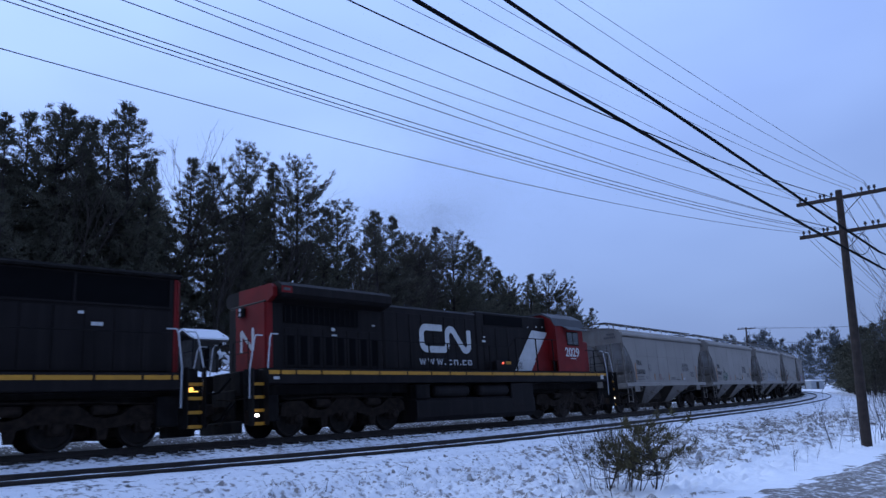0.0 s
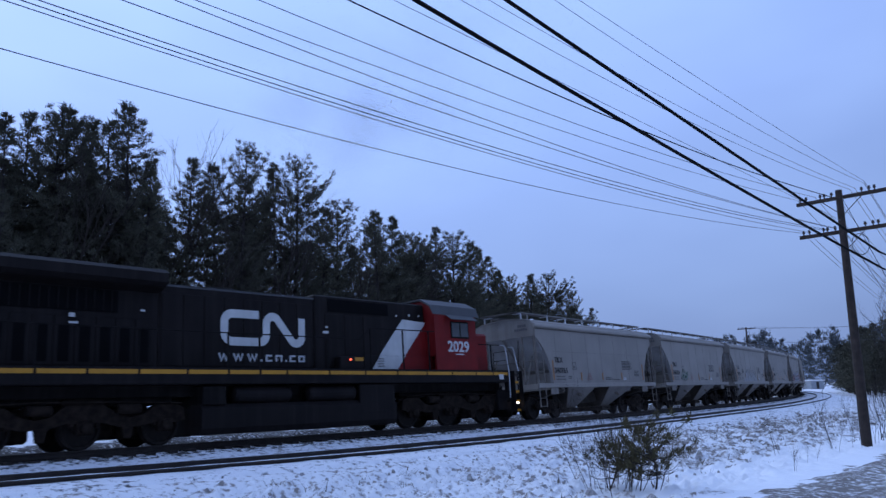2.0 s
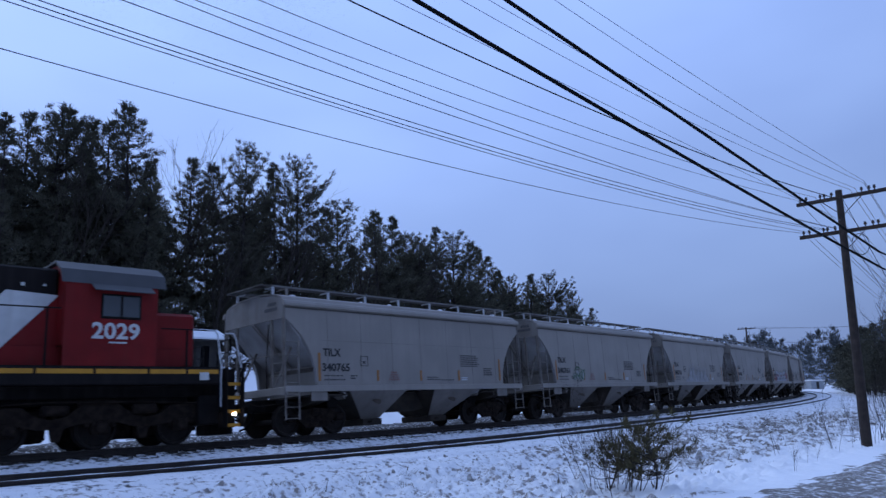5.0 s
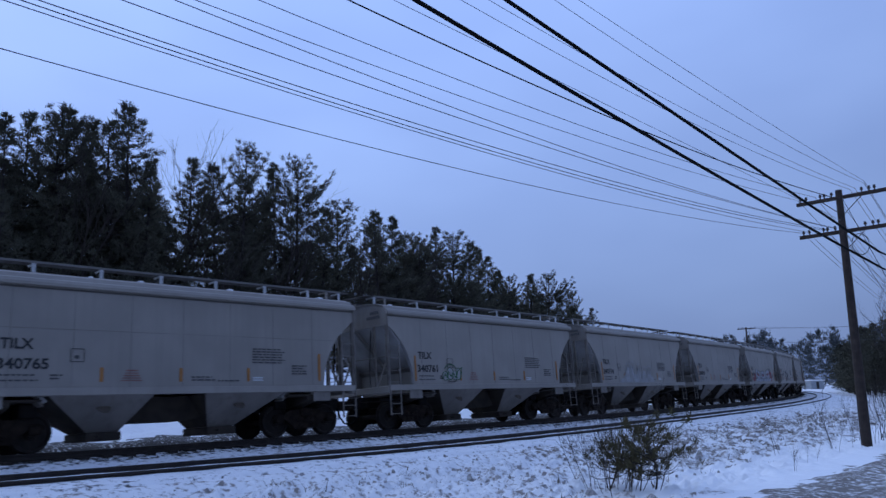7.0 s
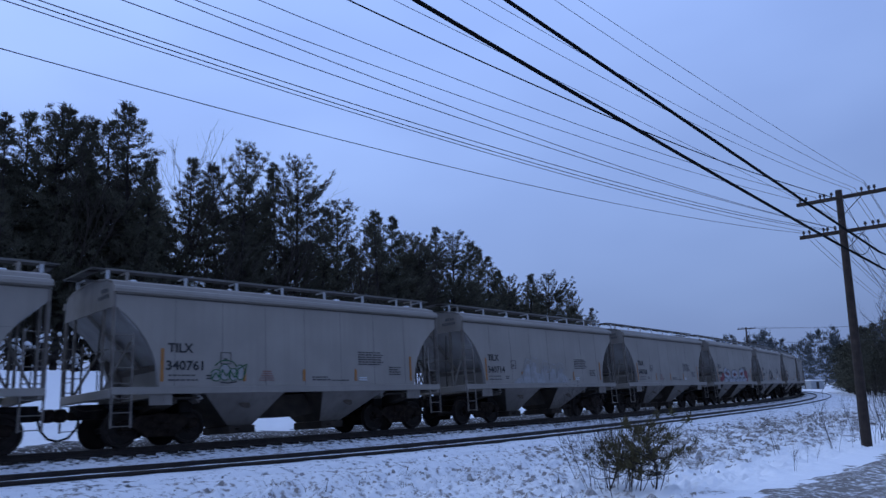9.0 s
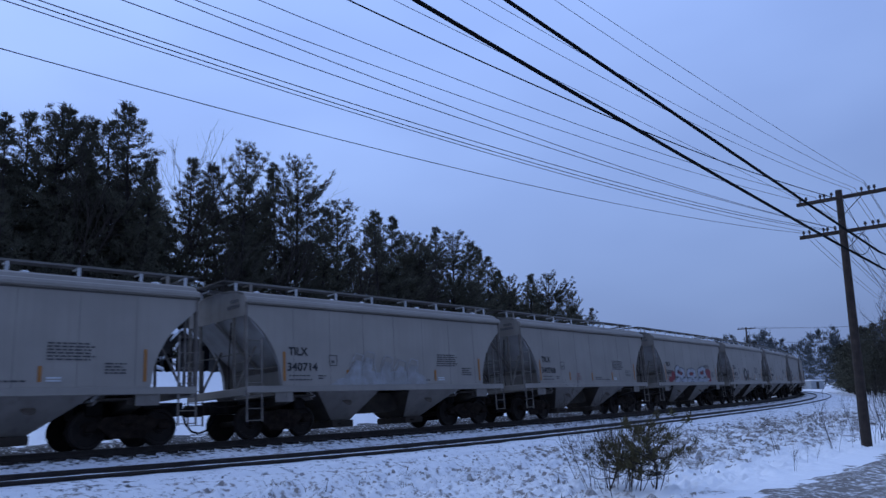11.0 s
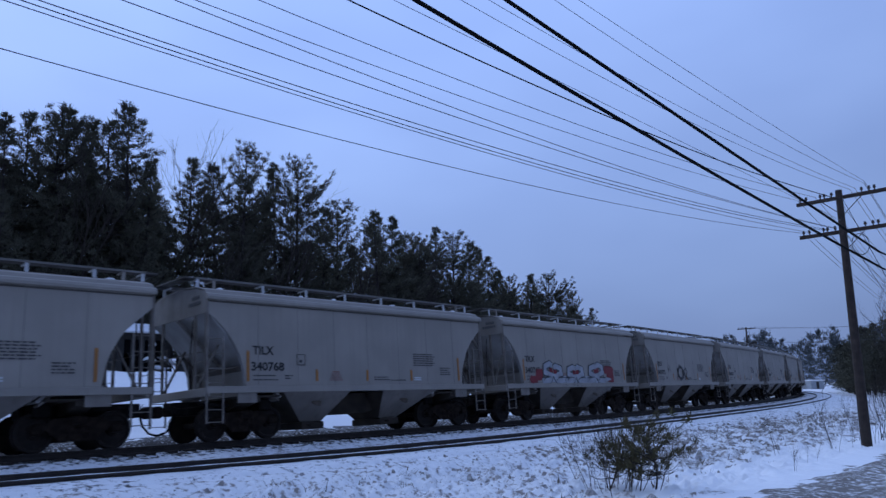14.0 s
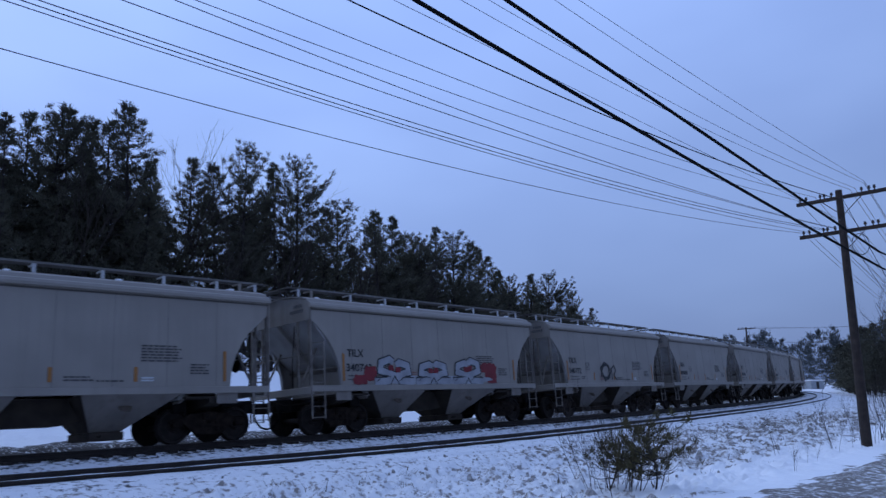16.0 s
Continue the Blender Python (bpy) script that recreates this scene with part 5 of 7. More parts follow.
    part("cab_roof", Shape().prism(roof, 5.48, 8.02, "x"), M_GREYROOF, lo, "grey cab roof")
    for sgn in (-1, 1):
        yb = sgn * 1.452
        win = part("cab_window", Shape().box(6.40, 7.38, min(yb, yb + sgn * 0.02), max(yb, yb + sgn * 0.02), 3.10, 3.72, 0.008), M_FRAME, lo, "dark cab side window")
        for x0, x1 in ((6.45, 6.86), (6.92, 7.33)):
            part("pane", Shape().box(x0, x1, min(yb + sgn * 0.021, yb + sgn * 0.026), max(yb + sgn * 0.021, yb + sgn * 0.026), 3.16, 3.67), M_GLASS, win)
        vis = Shape().add([(6.15, yb, 3.94), (7.62, yb, 3.94), (7.62, yb + sgn * 0.30, 3.74), (6.15, yb + sgn * 0.30, 3.74), (6.15, yb, 3.96), (7.62, yb, 3.96), (7.62, yb + sgn * 0.31, 3.76), (6.15, yb + sgn * 0.31, 3.76)], [(0, 1, 2, 3), (4, 5, 6, 7), (0, 1, 5, 4), (2, 3, 7, 6), (1, 2, 6, 5), (0, 3, 7, 4)])
        part("sun_visor", vis, M_GREYROOF, lo, "grey metal sun visor")
        part("cab_door", Shape().box(5.548, 5.569, min(sgn * 1.0, sgn * 1.38), max(sgn * 1.0, sgn * 1.38), 2.45, 3.90), M_RED, lo)
    part("cab_side_lower", Shape().box(5.58, 7.79, -1.452, -1.37, 1.95, 2.45).box(5.58, 7.79, 1.37, 1.452, 1.95, 2.45), M_RED, lo)
    for y0, y1 in ((-1.2, -0.45), (-0.35, 0.35), (0.45, 1.2)):
        part("windshield", Shape().box(7.80, 7.82, y0, y1, 3.45, 3.95), M_GLASS, lo)
    part("nose", Shape().box(7.80, 9.05, -0.95, 0.95, 1.95, 3.42, 0.08), M_RED, lo, "red short nose")
    part("nose_lamp", Shape().lathe([(0, 0.12), (0.04, 0.11)], (9.05, 0, 3.1), "x", 14), M_PALE, lo)
    tanks(lo, -3.45, 3.55)
    handrail(lo, [[(-9.3, 2.92), (-5.0, 2.90), (2.05, 2.90), (2.5, 3.28), (5.5, 3.30)], [(7.9, 2.92), (9.3, 2.92)]],
             [(-7.6, 2.91), (-5.2, 2.91), (-2.7, 2.91), (-1.7, 2.91), (0.75, 2.90), (2.5, 3.28), (3.95, 3.29), (5.2, 3.30), (8.6, 2.92)])
    for x in (-6.3, 6.62):
        loco_truck(lo, x)
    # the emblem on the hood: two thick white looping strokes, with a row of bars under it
    y = -0.976
    w = 0.24
    arc = lambda cx, cz, r, a0, a1: [(cx + r * math.cos(radians(a0 + (a1 - a0) * k / 6)), cz + r * math.sin(radians(a0 + (a1 - a0) * k / 6))) for k in range(7)]
    worm = [(-1.41, 3.54)] + arc(-2.28, 3.28, 0.26, 90, 180) + arc(-2.28, 3.00, 0.26, 180, 270) + arc(-1.38, 2.97, 0.23, 270, 360) + arc(-0.93, 3.30, 0.22, 180, 48) + arc(-0.09, 2.95, 0.21, 228, 360) + [(0.12, 3.52)]
    stroke(lo, worm, w, M_WHITE, "side_emblem", y, "white looping emblem stroke")
    # the row of small marks under it
    for x in (-2.70, -2.24, -1.78):
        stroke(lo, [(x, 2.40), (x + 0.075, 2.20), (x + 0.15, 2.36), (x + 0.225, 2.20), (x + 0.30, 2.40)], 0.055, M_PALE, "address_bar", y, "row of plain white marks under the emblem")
    for k, (x, wd, tall) in enumerate(((-1.36, 0.06, False), (-1.18, 0.22, True), (-0.84, 0.24, True), (-0.50, 0.06, False), (-0.34, 0.22, True), (-0.02, 0.24, True))):
        sh = Shape().box(x, x + (0.06 if tall else wd), y - 0.004, y, 2.18, 2.38 if tall else 2.24)
        if tall and k in (2, 5):
            sh.box(x + wd - 0.06, x + wd, y - 0.004, y, 2.18, 2.38)
        if tall:
            sh.box(x + 0.06, x + wd - (0.06 if k in (2, 5) else 0), y - 0.004, y, 2.33, 2.38)
            if k != 2:
                sh.box(x + 0.06, x + wd - (0.06 if k == 5 else 0), y - 0.004, y, 2.18, 2.23)
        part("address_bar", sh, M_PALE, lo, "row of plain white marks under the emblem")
    part("yellow_plate", Shape().box(1.95, 2.30, -1.312, -1.302, 2.22, 2.33), M_YELLOW, lo)
    lettering("road_number", "2029", 0.54, M_WHITE, lo, Matrix.Translation((6.20, -1.458, 2.62)) @ FACE, 1.08, 0.014)
    part("builder_line", Shape().box(6.62, 7.05, -1.458, -1.453, 2.50, 2.54), M_WHITE, lo)
    # lamps that burn, small plates and dabs of white on the doors
    part("step_lamp", Shape().lathe([(0, 0.05), (-0.05, 0.045)], (-9.93, -1.51, 0.64), "y", 10), M_LAMPW, lo, "lit white step lamp")
    part("step_lamp", Shape().lathe([(0, 0.05), (-0.05, 0.045)], (9.93, -1.51, 0.70), "y", 10), M_LAMPW, lo, "lit white step lamp")
    part("marker_lamp", Shape().lathe([(0, 0.035), (-0.03, 0.03)], (1.75, -1.31, 2.26), "y", 10), M_LAMPR, lo, "lit red marker lamp")
    for x, z, a, b in ((-6.75, 3.18, 0.14, 0.10), (-6.75, 3.02, 0.22, 0.05), (-4.98, 3.42, 0.12, 0.05), (1.02, 3.28, 0.10, 0.05), (0.92, 3.10, 0.22, 0.08), (4.10, 3.82, 0.06, 0.06), (4.72, 3.86, 0.08, 0.08), (5.2, 3.88, 0.06, 0.06)):
        part("small_plate", Shape().box(x, x + a, -1.004, -0.998, z, z + b), M_WHITE, lo)
    part("sill_plate", Shape().box(-9.35, -9.15, -1.516, -1.502, 1.62, 1.70).box(8.95, 9.2, -1.516, -1.502, 1.60, 1.80), M_WHITE, lo)
    return lo


def dark_loco():
    """The leading engine: a black road engine whose long hood ends in red."""
    lo = thing("lead_locomotive", "black six-axle diesel locomotive with red hood end and yellow edge stripe", "locomotive", "locomotives of the train")
    loco_frame(lo, [-9.5, -8.2, -6.9, -5.6, -4.3, -3.0, -1.7, -0.4, 0.9, 2.2, 3.5, 4.75, 6.1, 7.4, 8.55, 9.3, 9.5])
    part("long_hood", Shape().box(-5.0, 9.57, -1.02, 1.02, 1.95, 4.52, 0.06), M_BLACK, lo)
    part("hood_end", Shape().box(9.571, 9.70, -0.98, 0.98, 1.95, 4.48, 0.05), M_RED, lo, "red hood end")
    part("hood_cap", Shape().prism([(-1.13, 4.48), (-1.16, 4.53), (-1.10, 4.60), (-0.8, 4.63), (0.8, 4.63), (1.10, 4.60), (1.16, 4.53), (1.13, 4.48)], -4.8, 9.66, "x"), M_FRAME, lo, "dark overhanging hood roof")
    for sgn in (-1, 1):
        part("radiator_screen", Shape().box(-0.6, 9.42, min(sgn * 1.02, sgn * 1.03), max(sgn * 1.02, sgn * 1.03), 3.72, 4.42), M_DARK, lo)
        for x in (-0.6, 2.1, 4.7, 7.0, 9.40):
            part("screen_post", Shape().box(x - 0.03, x + 0.03, min(sgn * 1.03, sgn * 1.06), max(sgn * 1.03, sgn * 1.06), 3.68, 4.46), M_BLACK, lo)
        part("screen_sill", Shape().box(-0.6, 9.45, min(sgn * 1.03, sgn * 1.065), max(sgn * 1.03, sgn * 1.065), 3.66, 3.71), M_BLACK, lo)
        part("hood_end_edge", Shape().box(9.51, 9.58, min(sgn * 1.021, sgn * 1.045), max(sgn * 1.021, sgn * 1.045), 1.95, 4.47), M_RED, lo)
    hood_doors(lo, -4.9, 9.4, 20, 1.02, 2.02, 3.60, M_BLACK, vents=False)
    part("cab", Shape().prism([(-1.45, 1.95), (-1.45, 3.95), (-0.8, 4.5), (0.8, 4.5), (1.45, 3.95), (1.45, 1.95)], -7.5, -5.0, "x"), M_RED, lo, "red cab shell")
    for sgn in (-1, 1):
        part("cab_window", Shape().box(-6.9, -5.7, min(sgn * 1.45, sgn * 1.47), max(sgn * 1.45, sgn * 1.47), 3.1, 3.7), M_GLASS, lo)
    part("nose", Shape().box(-9.0, -7.5, -0.95, 0.95, 1.95, 3.4, 0.08), M_RED, lo)
    for x in (1.2, 3.4, 5.6):
        part("roof_fan", Shape().lathe([(0, 0.62), (0.10, 0.62), (0.12, 0.5)], (x, 0, 4.625), "z", 18), M_FRAME, lo)
    tanks(lo, -3.6, 3.4)
    handrail(lo, [[(-5.0, 2.95), (9.2, 2.95)]], [(-3.0, 2.95), (-0.4, 2.95), (2.2, 2.95), (4.75, 2.95), (7.4, 2.95)])
    for x in (-6.4, 6.75):
        loco_truck(lo, x)
    for x, z, a, b in ((7.10, 3.41, 0.14, 0.07), (7.42, 3.13, 0.28, 0.09)):
        part("small_plate", Shape().box(x, x + a, -1.052, -1.046, z, z + b), M_WHITE, lo)
    part("step_lamp", Shape().lathe([(0, 0.06), (-0.05, 0.05)], (9.80, -1.51, 1.36), "y", 10), M_LAMPA, lo, "lit amber step lamp")
    part("step_lamp", Shape().box(9.74, 10.0, -1.515, -1.507, 1.29, 1.32), M_LAMPA, lo)
    # this engine's deck and hood ride lower than the other's
    for ob in lo.children:
        if ob.name.split(".")[0] in ("underframe", "walkway", "edge_stripe", "long_hood", "hood_end", "hood_cap", "radiator_screen", "hood_end_edge", "hood_door", "screen_post", "screen_sill", "handrail", "handrail_post", "roof_fan", "small_plate", "cab", "cab_window", "nose"):
            ob.location.z -= 0.15
    return lo


# ---------------------------------------------------------------- the train
CAR = 12.7535
GAP = 1.38155
LOCO = 21.54
MARKS = {0: "340765", 1: "340761", 2: "340714", 3: "340768", 4: "340743", 5: "340772"}
N_CARS = 17


def train_place(t):
    """How far along the track the first hopper's leading ladder stands at t seconds."""
    u = t / 8.0 - 1.0
    return -9.58609 - 35.73731 * u - 1.68929 * u * u + 0.47680 * u ** 3


def ride(s_mid, centres):
    """The pose of a vehicle whose middle is at s_mid, carried by trucks that far apart."""
    a, b = track(s_mid - centres / 2), track(s_mid + centres / 2)
    d = (b - a).normalized()
    return Matrix.LocRotScale((a + b) / 2, Euler((-CANT, 0, math.atan2(d.y, d.x)), "XYZ"), None)


TRAIN = []
base_car = hopper_car()
cars = [base_car] + [copy_thing(base_car, Matrix()) for _ in range(N_CARS - 1)]
for i, c in enumerate(cars):
    side_text(c, "TILX", -4.27, 2.31, 0.33, wide=1.0)
    if i in MARKS:
        side_text(c, MARKS[i], -4.33, 1.86, 0.33, wide=1.12)
    else:
        st = Shape()
        for k in range(6):
            st.box(-4.26 + k * 0.19, -4.12 + k * 0.19, -SIDE - 0.0145, -SIDE - 0.0085, 1.86, 2.07)
        part("number_bars", st, M_DECAL, c)
    et = Shape()
    for k in range(4):
        et.box(-HALF - 0.012, -HALF - 0.002, -1.20 + k * 0.11, -1.13 + k * 0.11, 3.82, 3.92)
    for k in range(6):
        et.box(-HALF - 0.012, -HALF - 0.002, -1.25 + k * 0.11, -1.18 + k * 0.11, 3.66, 3.76)
    tagged(part("end_marks", et, M_STENCIL, c), kind="stuff")
    TRAIN.append((c, lambda t, n=i: train_place(t) + n * CAR + (CAR - GAP) / 2, 8.34))
part("weld_seam", Shape().box(-4.3, 5.0, -SIDE - 0.0045, -SIDE, 2.775, 2.787), M_SEAM, base_car)
for i, g in ((1, 1), (2, 2), (4, 3), (5, 4)):
    graffiti(cars[i], g)
tagged(cars[1], "weathered grey covered hopper car with a small green graffiti tag")
tagged(cars[2], "weathered grey covered hopper car with faded pale graffiti letters")
tagged(cars[4], "grey covered hopper car with bright red and white graffiti")
tagged(cars[5], "weathered grey covered hopper car with a dark scrawled tag")
second = red_loco()
TRAIN.append((second, lambda t: train_place(t) - GAP / 2 - LOCO / 2, 13.2))
first = dark_loco()
TRAIN.append((first, lambda t: train_place(t) - GAP / 2 - LOCO * 1.5, 13.2))


# ---------------------------------------------------------------- trees and brush
def pine_shapes(seed, height, spread, form="cone", start=0.2, gap=0.42, tuft=1.0, every=0.24, blades=9, fine=True):
    """Trunk with whorled limbs that turn up at their tips, and a crown of needle tufts, of a white pine."""
    rng = random.Random(seed)
    wood, crown = Shape(), []
    bend = [(rng.uniform(-0.25, 0.25), rng.uniform(-0.25, 0.25)) for _ in range(3)]

    def axis(z):
        f = z / height
        return Vector((bend[0][0] * f + bend[1][0] * math.sin(f * 5), bend[0][1] * f + bend[1][1] * math.sin(f * 4), z))

    wood.tube([axis(height * k / 9) for k in range(10)], 0.009 * height + 0.02 * min(1.0, tuft), 7 if fine else 5, 0.02 * min(1.0, tuft))
    lob = [rng.uniform(0, 6.28) for _ in range(4)]

    def reach_at(f):
        """The crown's radius at the part f of the height."""
        if form == "cone":
            r = min(1.0, 0.05 + 1.40 * (1 - f) ** 0.90)
        elif form == "round":
            r = math.sqrt(max(0.02, 1 - max(0.0, (f - 0.68) / 0.325) ** 2))
        else:
            r = min(1.0, 0.30 + 2.6 * (1 - f))
        return spread * r * (0.82 + 0.20 * math.sin(f * 23 + lob[0]) + 0.10 * math.sin(f * 51 + lob[3]))

    z = height * start
    while z < height * 0.99:
        f = z / height
        far = reach_at(f)
        for _ in range(rng.choice((3, 4, 4, 5))):
            a = rng.uniform(0, 6.283)
            length = max(0.25, far * rng.uniform(0.55, 1.15) * (1 + 0.22 * math.sin(a * 2 + lob[1] + f * 6)))
            rise = {"cone": 0.02 + 0.50 * f * f, "round": 0.10 + 0.95 * f * f, "broad": 0.12 + 1.0 * f * f}[form] + rng.uniform(-0.12, 0.12)
            o = axis(max(0.3, z + rng.uniform(-0.2, 0.2) - (length * rise * 0.7 if f > 0.8 else 0)))
            d = Vector((math.cos(a), math.sin(a), 0))
            p1 = o + d * length * 0.58 + Vector((0, 0, length * rise * 0.40))
            p2 = o + d * length + Vector((0, 0, length * (rise + 0.12)))
            if fine or rng.random() < 0.35:
                wood.tube([o, p1, p2] if fine else [o, p2], 0.012 * min(1.0, tuft) + 0.010 * length, 3, 0.006 * min(1.0, tuft), caps=False)
            # few needles on the shaded lower limbs
            if f < 0.40 and rng.random() > 0.35 + 0.65 * max(0.0, f - start) / max(0.05, 0.40 - start):
                continue
            n = max(2, int(length * 0.75 / every))
            side = d.cross(Vector((0, 0, 1)))
            for k in range(n):
                q = 0.28 + 0.74 * (k + rng.random()) / n
                c = o.lerp(p1, q / 0.58) if q < 0.58 else p1.lerp(p2, min(1.04, (q - 0.58) / 0.42))
                wing = (0.10 + 0.34 * length * max(0.10, 1.05 - q)) * rng.uniform(0.4, 1.1)
                for w in (-1, 1):
                    way = (d * rng.uniform(0.4, 1.0) + side * w * rng.uniform(0.4, 1.1) + Vector((0, 0, rng.uniform(0.05, 0.5)))).normalized()
                    step = 0.22 * tuft
                    for j in range(max(1, int(wing / step))):
                        crown.append((c + way * min(wing, (j + 0.6) * step) + Vector((0, 0, rng.uniform(-0.03, 0.08))), d))
            crown += [(p2, d), (p2 + Vector((0, 0, 0.14 * tuft)), d)]
        z += gap * rng.uniform(0.75, 1.25) * (1.15 - 0.45 * f)
    crown += [(axis(height * (0.975 + 0.012 * k)), Vector((0, 0, 1))) for k in range(3)]
    verts, faces = [], []
    for c, d in crown:
        lift = rng.uniform(0.45, 1.25)
        for _ in range(blades):
            w = (Vector((rng.gauss(0, 0.55), rng.gauss(0, 0.55), rng.gauss(0.0, 0.45))) + d * 0.45 + Vector((0, 0, lift))).normalized()
            ln = rng.uniform(0.16, 0.36) * tuft
            sd = w.orthogonal().normalized()
            sd = (Matrix.Rotation(rng.uniform(0, 3.14), 3, w) @ sd) * rng.uniform(0.016, 0.033) * tuft
            k = len(verts)
            s0 = c + Vector((rng.gauss(0, 0.075), rng.gauss(0, 0.075), rng.gauss(0, 0.05))) * tuft
            verts += [s0 - sd, s0 + sd, s0 + w * ln]
            faces.append((k, k + 1, k + 2))
    leaf = Shape()
    leaf.v, leaf.f = [tuple(v) for v in verts], faces
    return wood, leaf


def leaf_mesh(sh, name, mat):
    me = bpy.data.meshes.new(name)
    me.from_pydata(sh.v, [], sh.f)
    me.materials.append(mat)
    return me


def pine(seed, height, spread, label, **kw):
    wood, leaf = pine_shapes(seed, height, spread, **kw)
    t = thing("pine_tree", label, "tree", "pines along the track")
    part("trunk", wood.mesh("trunk", M_BARK), M_BARK, t)
    part("crown", leaf_mesh(leaf, "crown", M_NEEDLE), M_NEEDLE, t)
    return t


def bare_shapes(seed, height, limbs=9, thick=0.011, wide=0.35):
    """A leafless tree or shoot: forking limbs that grow thin."""
    rng = random.Random(seed)
    sh = Shape()

    def grow(p, d, length, r, level):
        pts = [p]
        for k in range(3):
            d = (d + Vector((rng.gauss(0, 0.13), rng.gauss(0, 0.13), 0.06))).normalized()
            pts.append(pts[-1] + d * length / 3)
        sh.tube(pts, r, 5 if level < 2 else 3, r * 0.45, caps=False)
        if level < 3:
            for k in range(limbs if level == 0 else 4):
                q = rng.uniform(0.35, 1.0)
                i = min(2, int(q * 3))
                c = pts[i].lerp(pts[i + 1], q * 3 - i)
                a = rng.uniform(0, 6.283)
                e = (d + Vector((math.cos(a), math.sin(a), rng.uniform(-0.1, 0.5))) * (wide + rng.uniform(0.1, 0.5))).normalized()
                grow(c, e, length * rng.uniform(0.34, 0.58), r * 0.45, level + 1)

    grow(Vector((0, 0, 0)), Vector((0, 0, 1)), height * 0.8, thick * height, 0)
    return sh


def at_ground(x, y, turn=0.0, scale=1.0, sink=0.06):
    z = float(ground_height([x], [y])[0])
    return Matrix.LocRotScale((x, y, z - sink), Euler((0, 0, turn)), (scale,) * 3)


PINE_LABEL = "dark green white pine at the edge of the snowy wood"
CONES = [(11, 19.0, 3.5, {"form": "cone"}), (12, 19.0, 3.0, {"form": "cone", "start": 0.25}), (13, 19.0, 3.9, {"form": "cone", "start": 0.15})]
BROADS = [(14, 19.0, 2.9, {"form": "broad", "start": 0.22}), (15, 19.0, 2.5, {"form": "broad"})]
ROUNDS = [(16, 19.0, 2.8, {"form": "round", "start": 0.15}), (19, 19.0, 3.2, {"form": "round", "start": 0.2})]
COARSE = {"gap": 0.70, "blades": 5, "tuft": 2.05, "every": 0.58, "fine": False}
MIDDLE = [(20, 19.0, 4.2, {"form": "cone", "start": 0.10, "gap": 0.60, "blades": 7, "tuft": 1.3, "every": 0.36}), (21, 19.0, 3.8, {"form": "round", "start": 0.10, "gap": 0.60, "blades": 7, "tuft": 1.3, "every": 0.36})]
THICK = [(17, 19.0, 3.6, {"form": "cone", "start": 0.05, **COARSE}), (18, 19.0, 3.2, {"form": "round", "start": 0.08, **COARSE})]
# the tall pines along the wood's edge: place, height of the top and form
EDGE_PINES = [(-27.0, 39.0, 17.0, "c"), (-25.2, 41.0, 17.4, "c"), (-25.0, 43.0, 18.3, "c"), (-23.9, 43.6, 18.8, "b"), (-23.2, 44.2, 19.2, "c"), (-23.8, 47.9, 19.6, "c"), (-21.9, 47.0, 19.2, "c"), (-20.2, 46.0, 20.0, "c"), (-19.1, 46.6, 16.4, "c"), (-18.1, 52.0, 18.1, "c"), (-17.7, 56.0, 19.0, "c"),
              (-14.9, 54.5, 19.9, "b"), (-14.0, 60.0, 20.1, "c"), (-12.1, 60.0, 20.5, "r"), (-10.4, 63.8, 16.9, "c"), (-9.4, 66.1, 18.2, "b"), (-6.5, 71.4, 18.8, "c"), (-5.5, 76.3, 19.3, "c"), (-4.1, 79.6, 18.1, "r"), (-2.9, 82.5, 18.4, "r"), (-1.1, 88.0, 20.5, "c"), (1.4, 91.7, 20.5, "r"),
              (3.3, 95.4, 20.2, "c"), (4.8, 98.6, 19.9, "c"), (6.4, 103.5, 19.5, "c"), (8.1, 108.9, 18.5, "c"), (10.4, 116.1, 18.4, "r"), (14.3, 120.9, 19.5, "c"), (18.1, 127.4, 20.5, "r"), (25.5, 145.9, 19.5, "b"), (33.4, 167.7, 18.5, "c")]


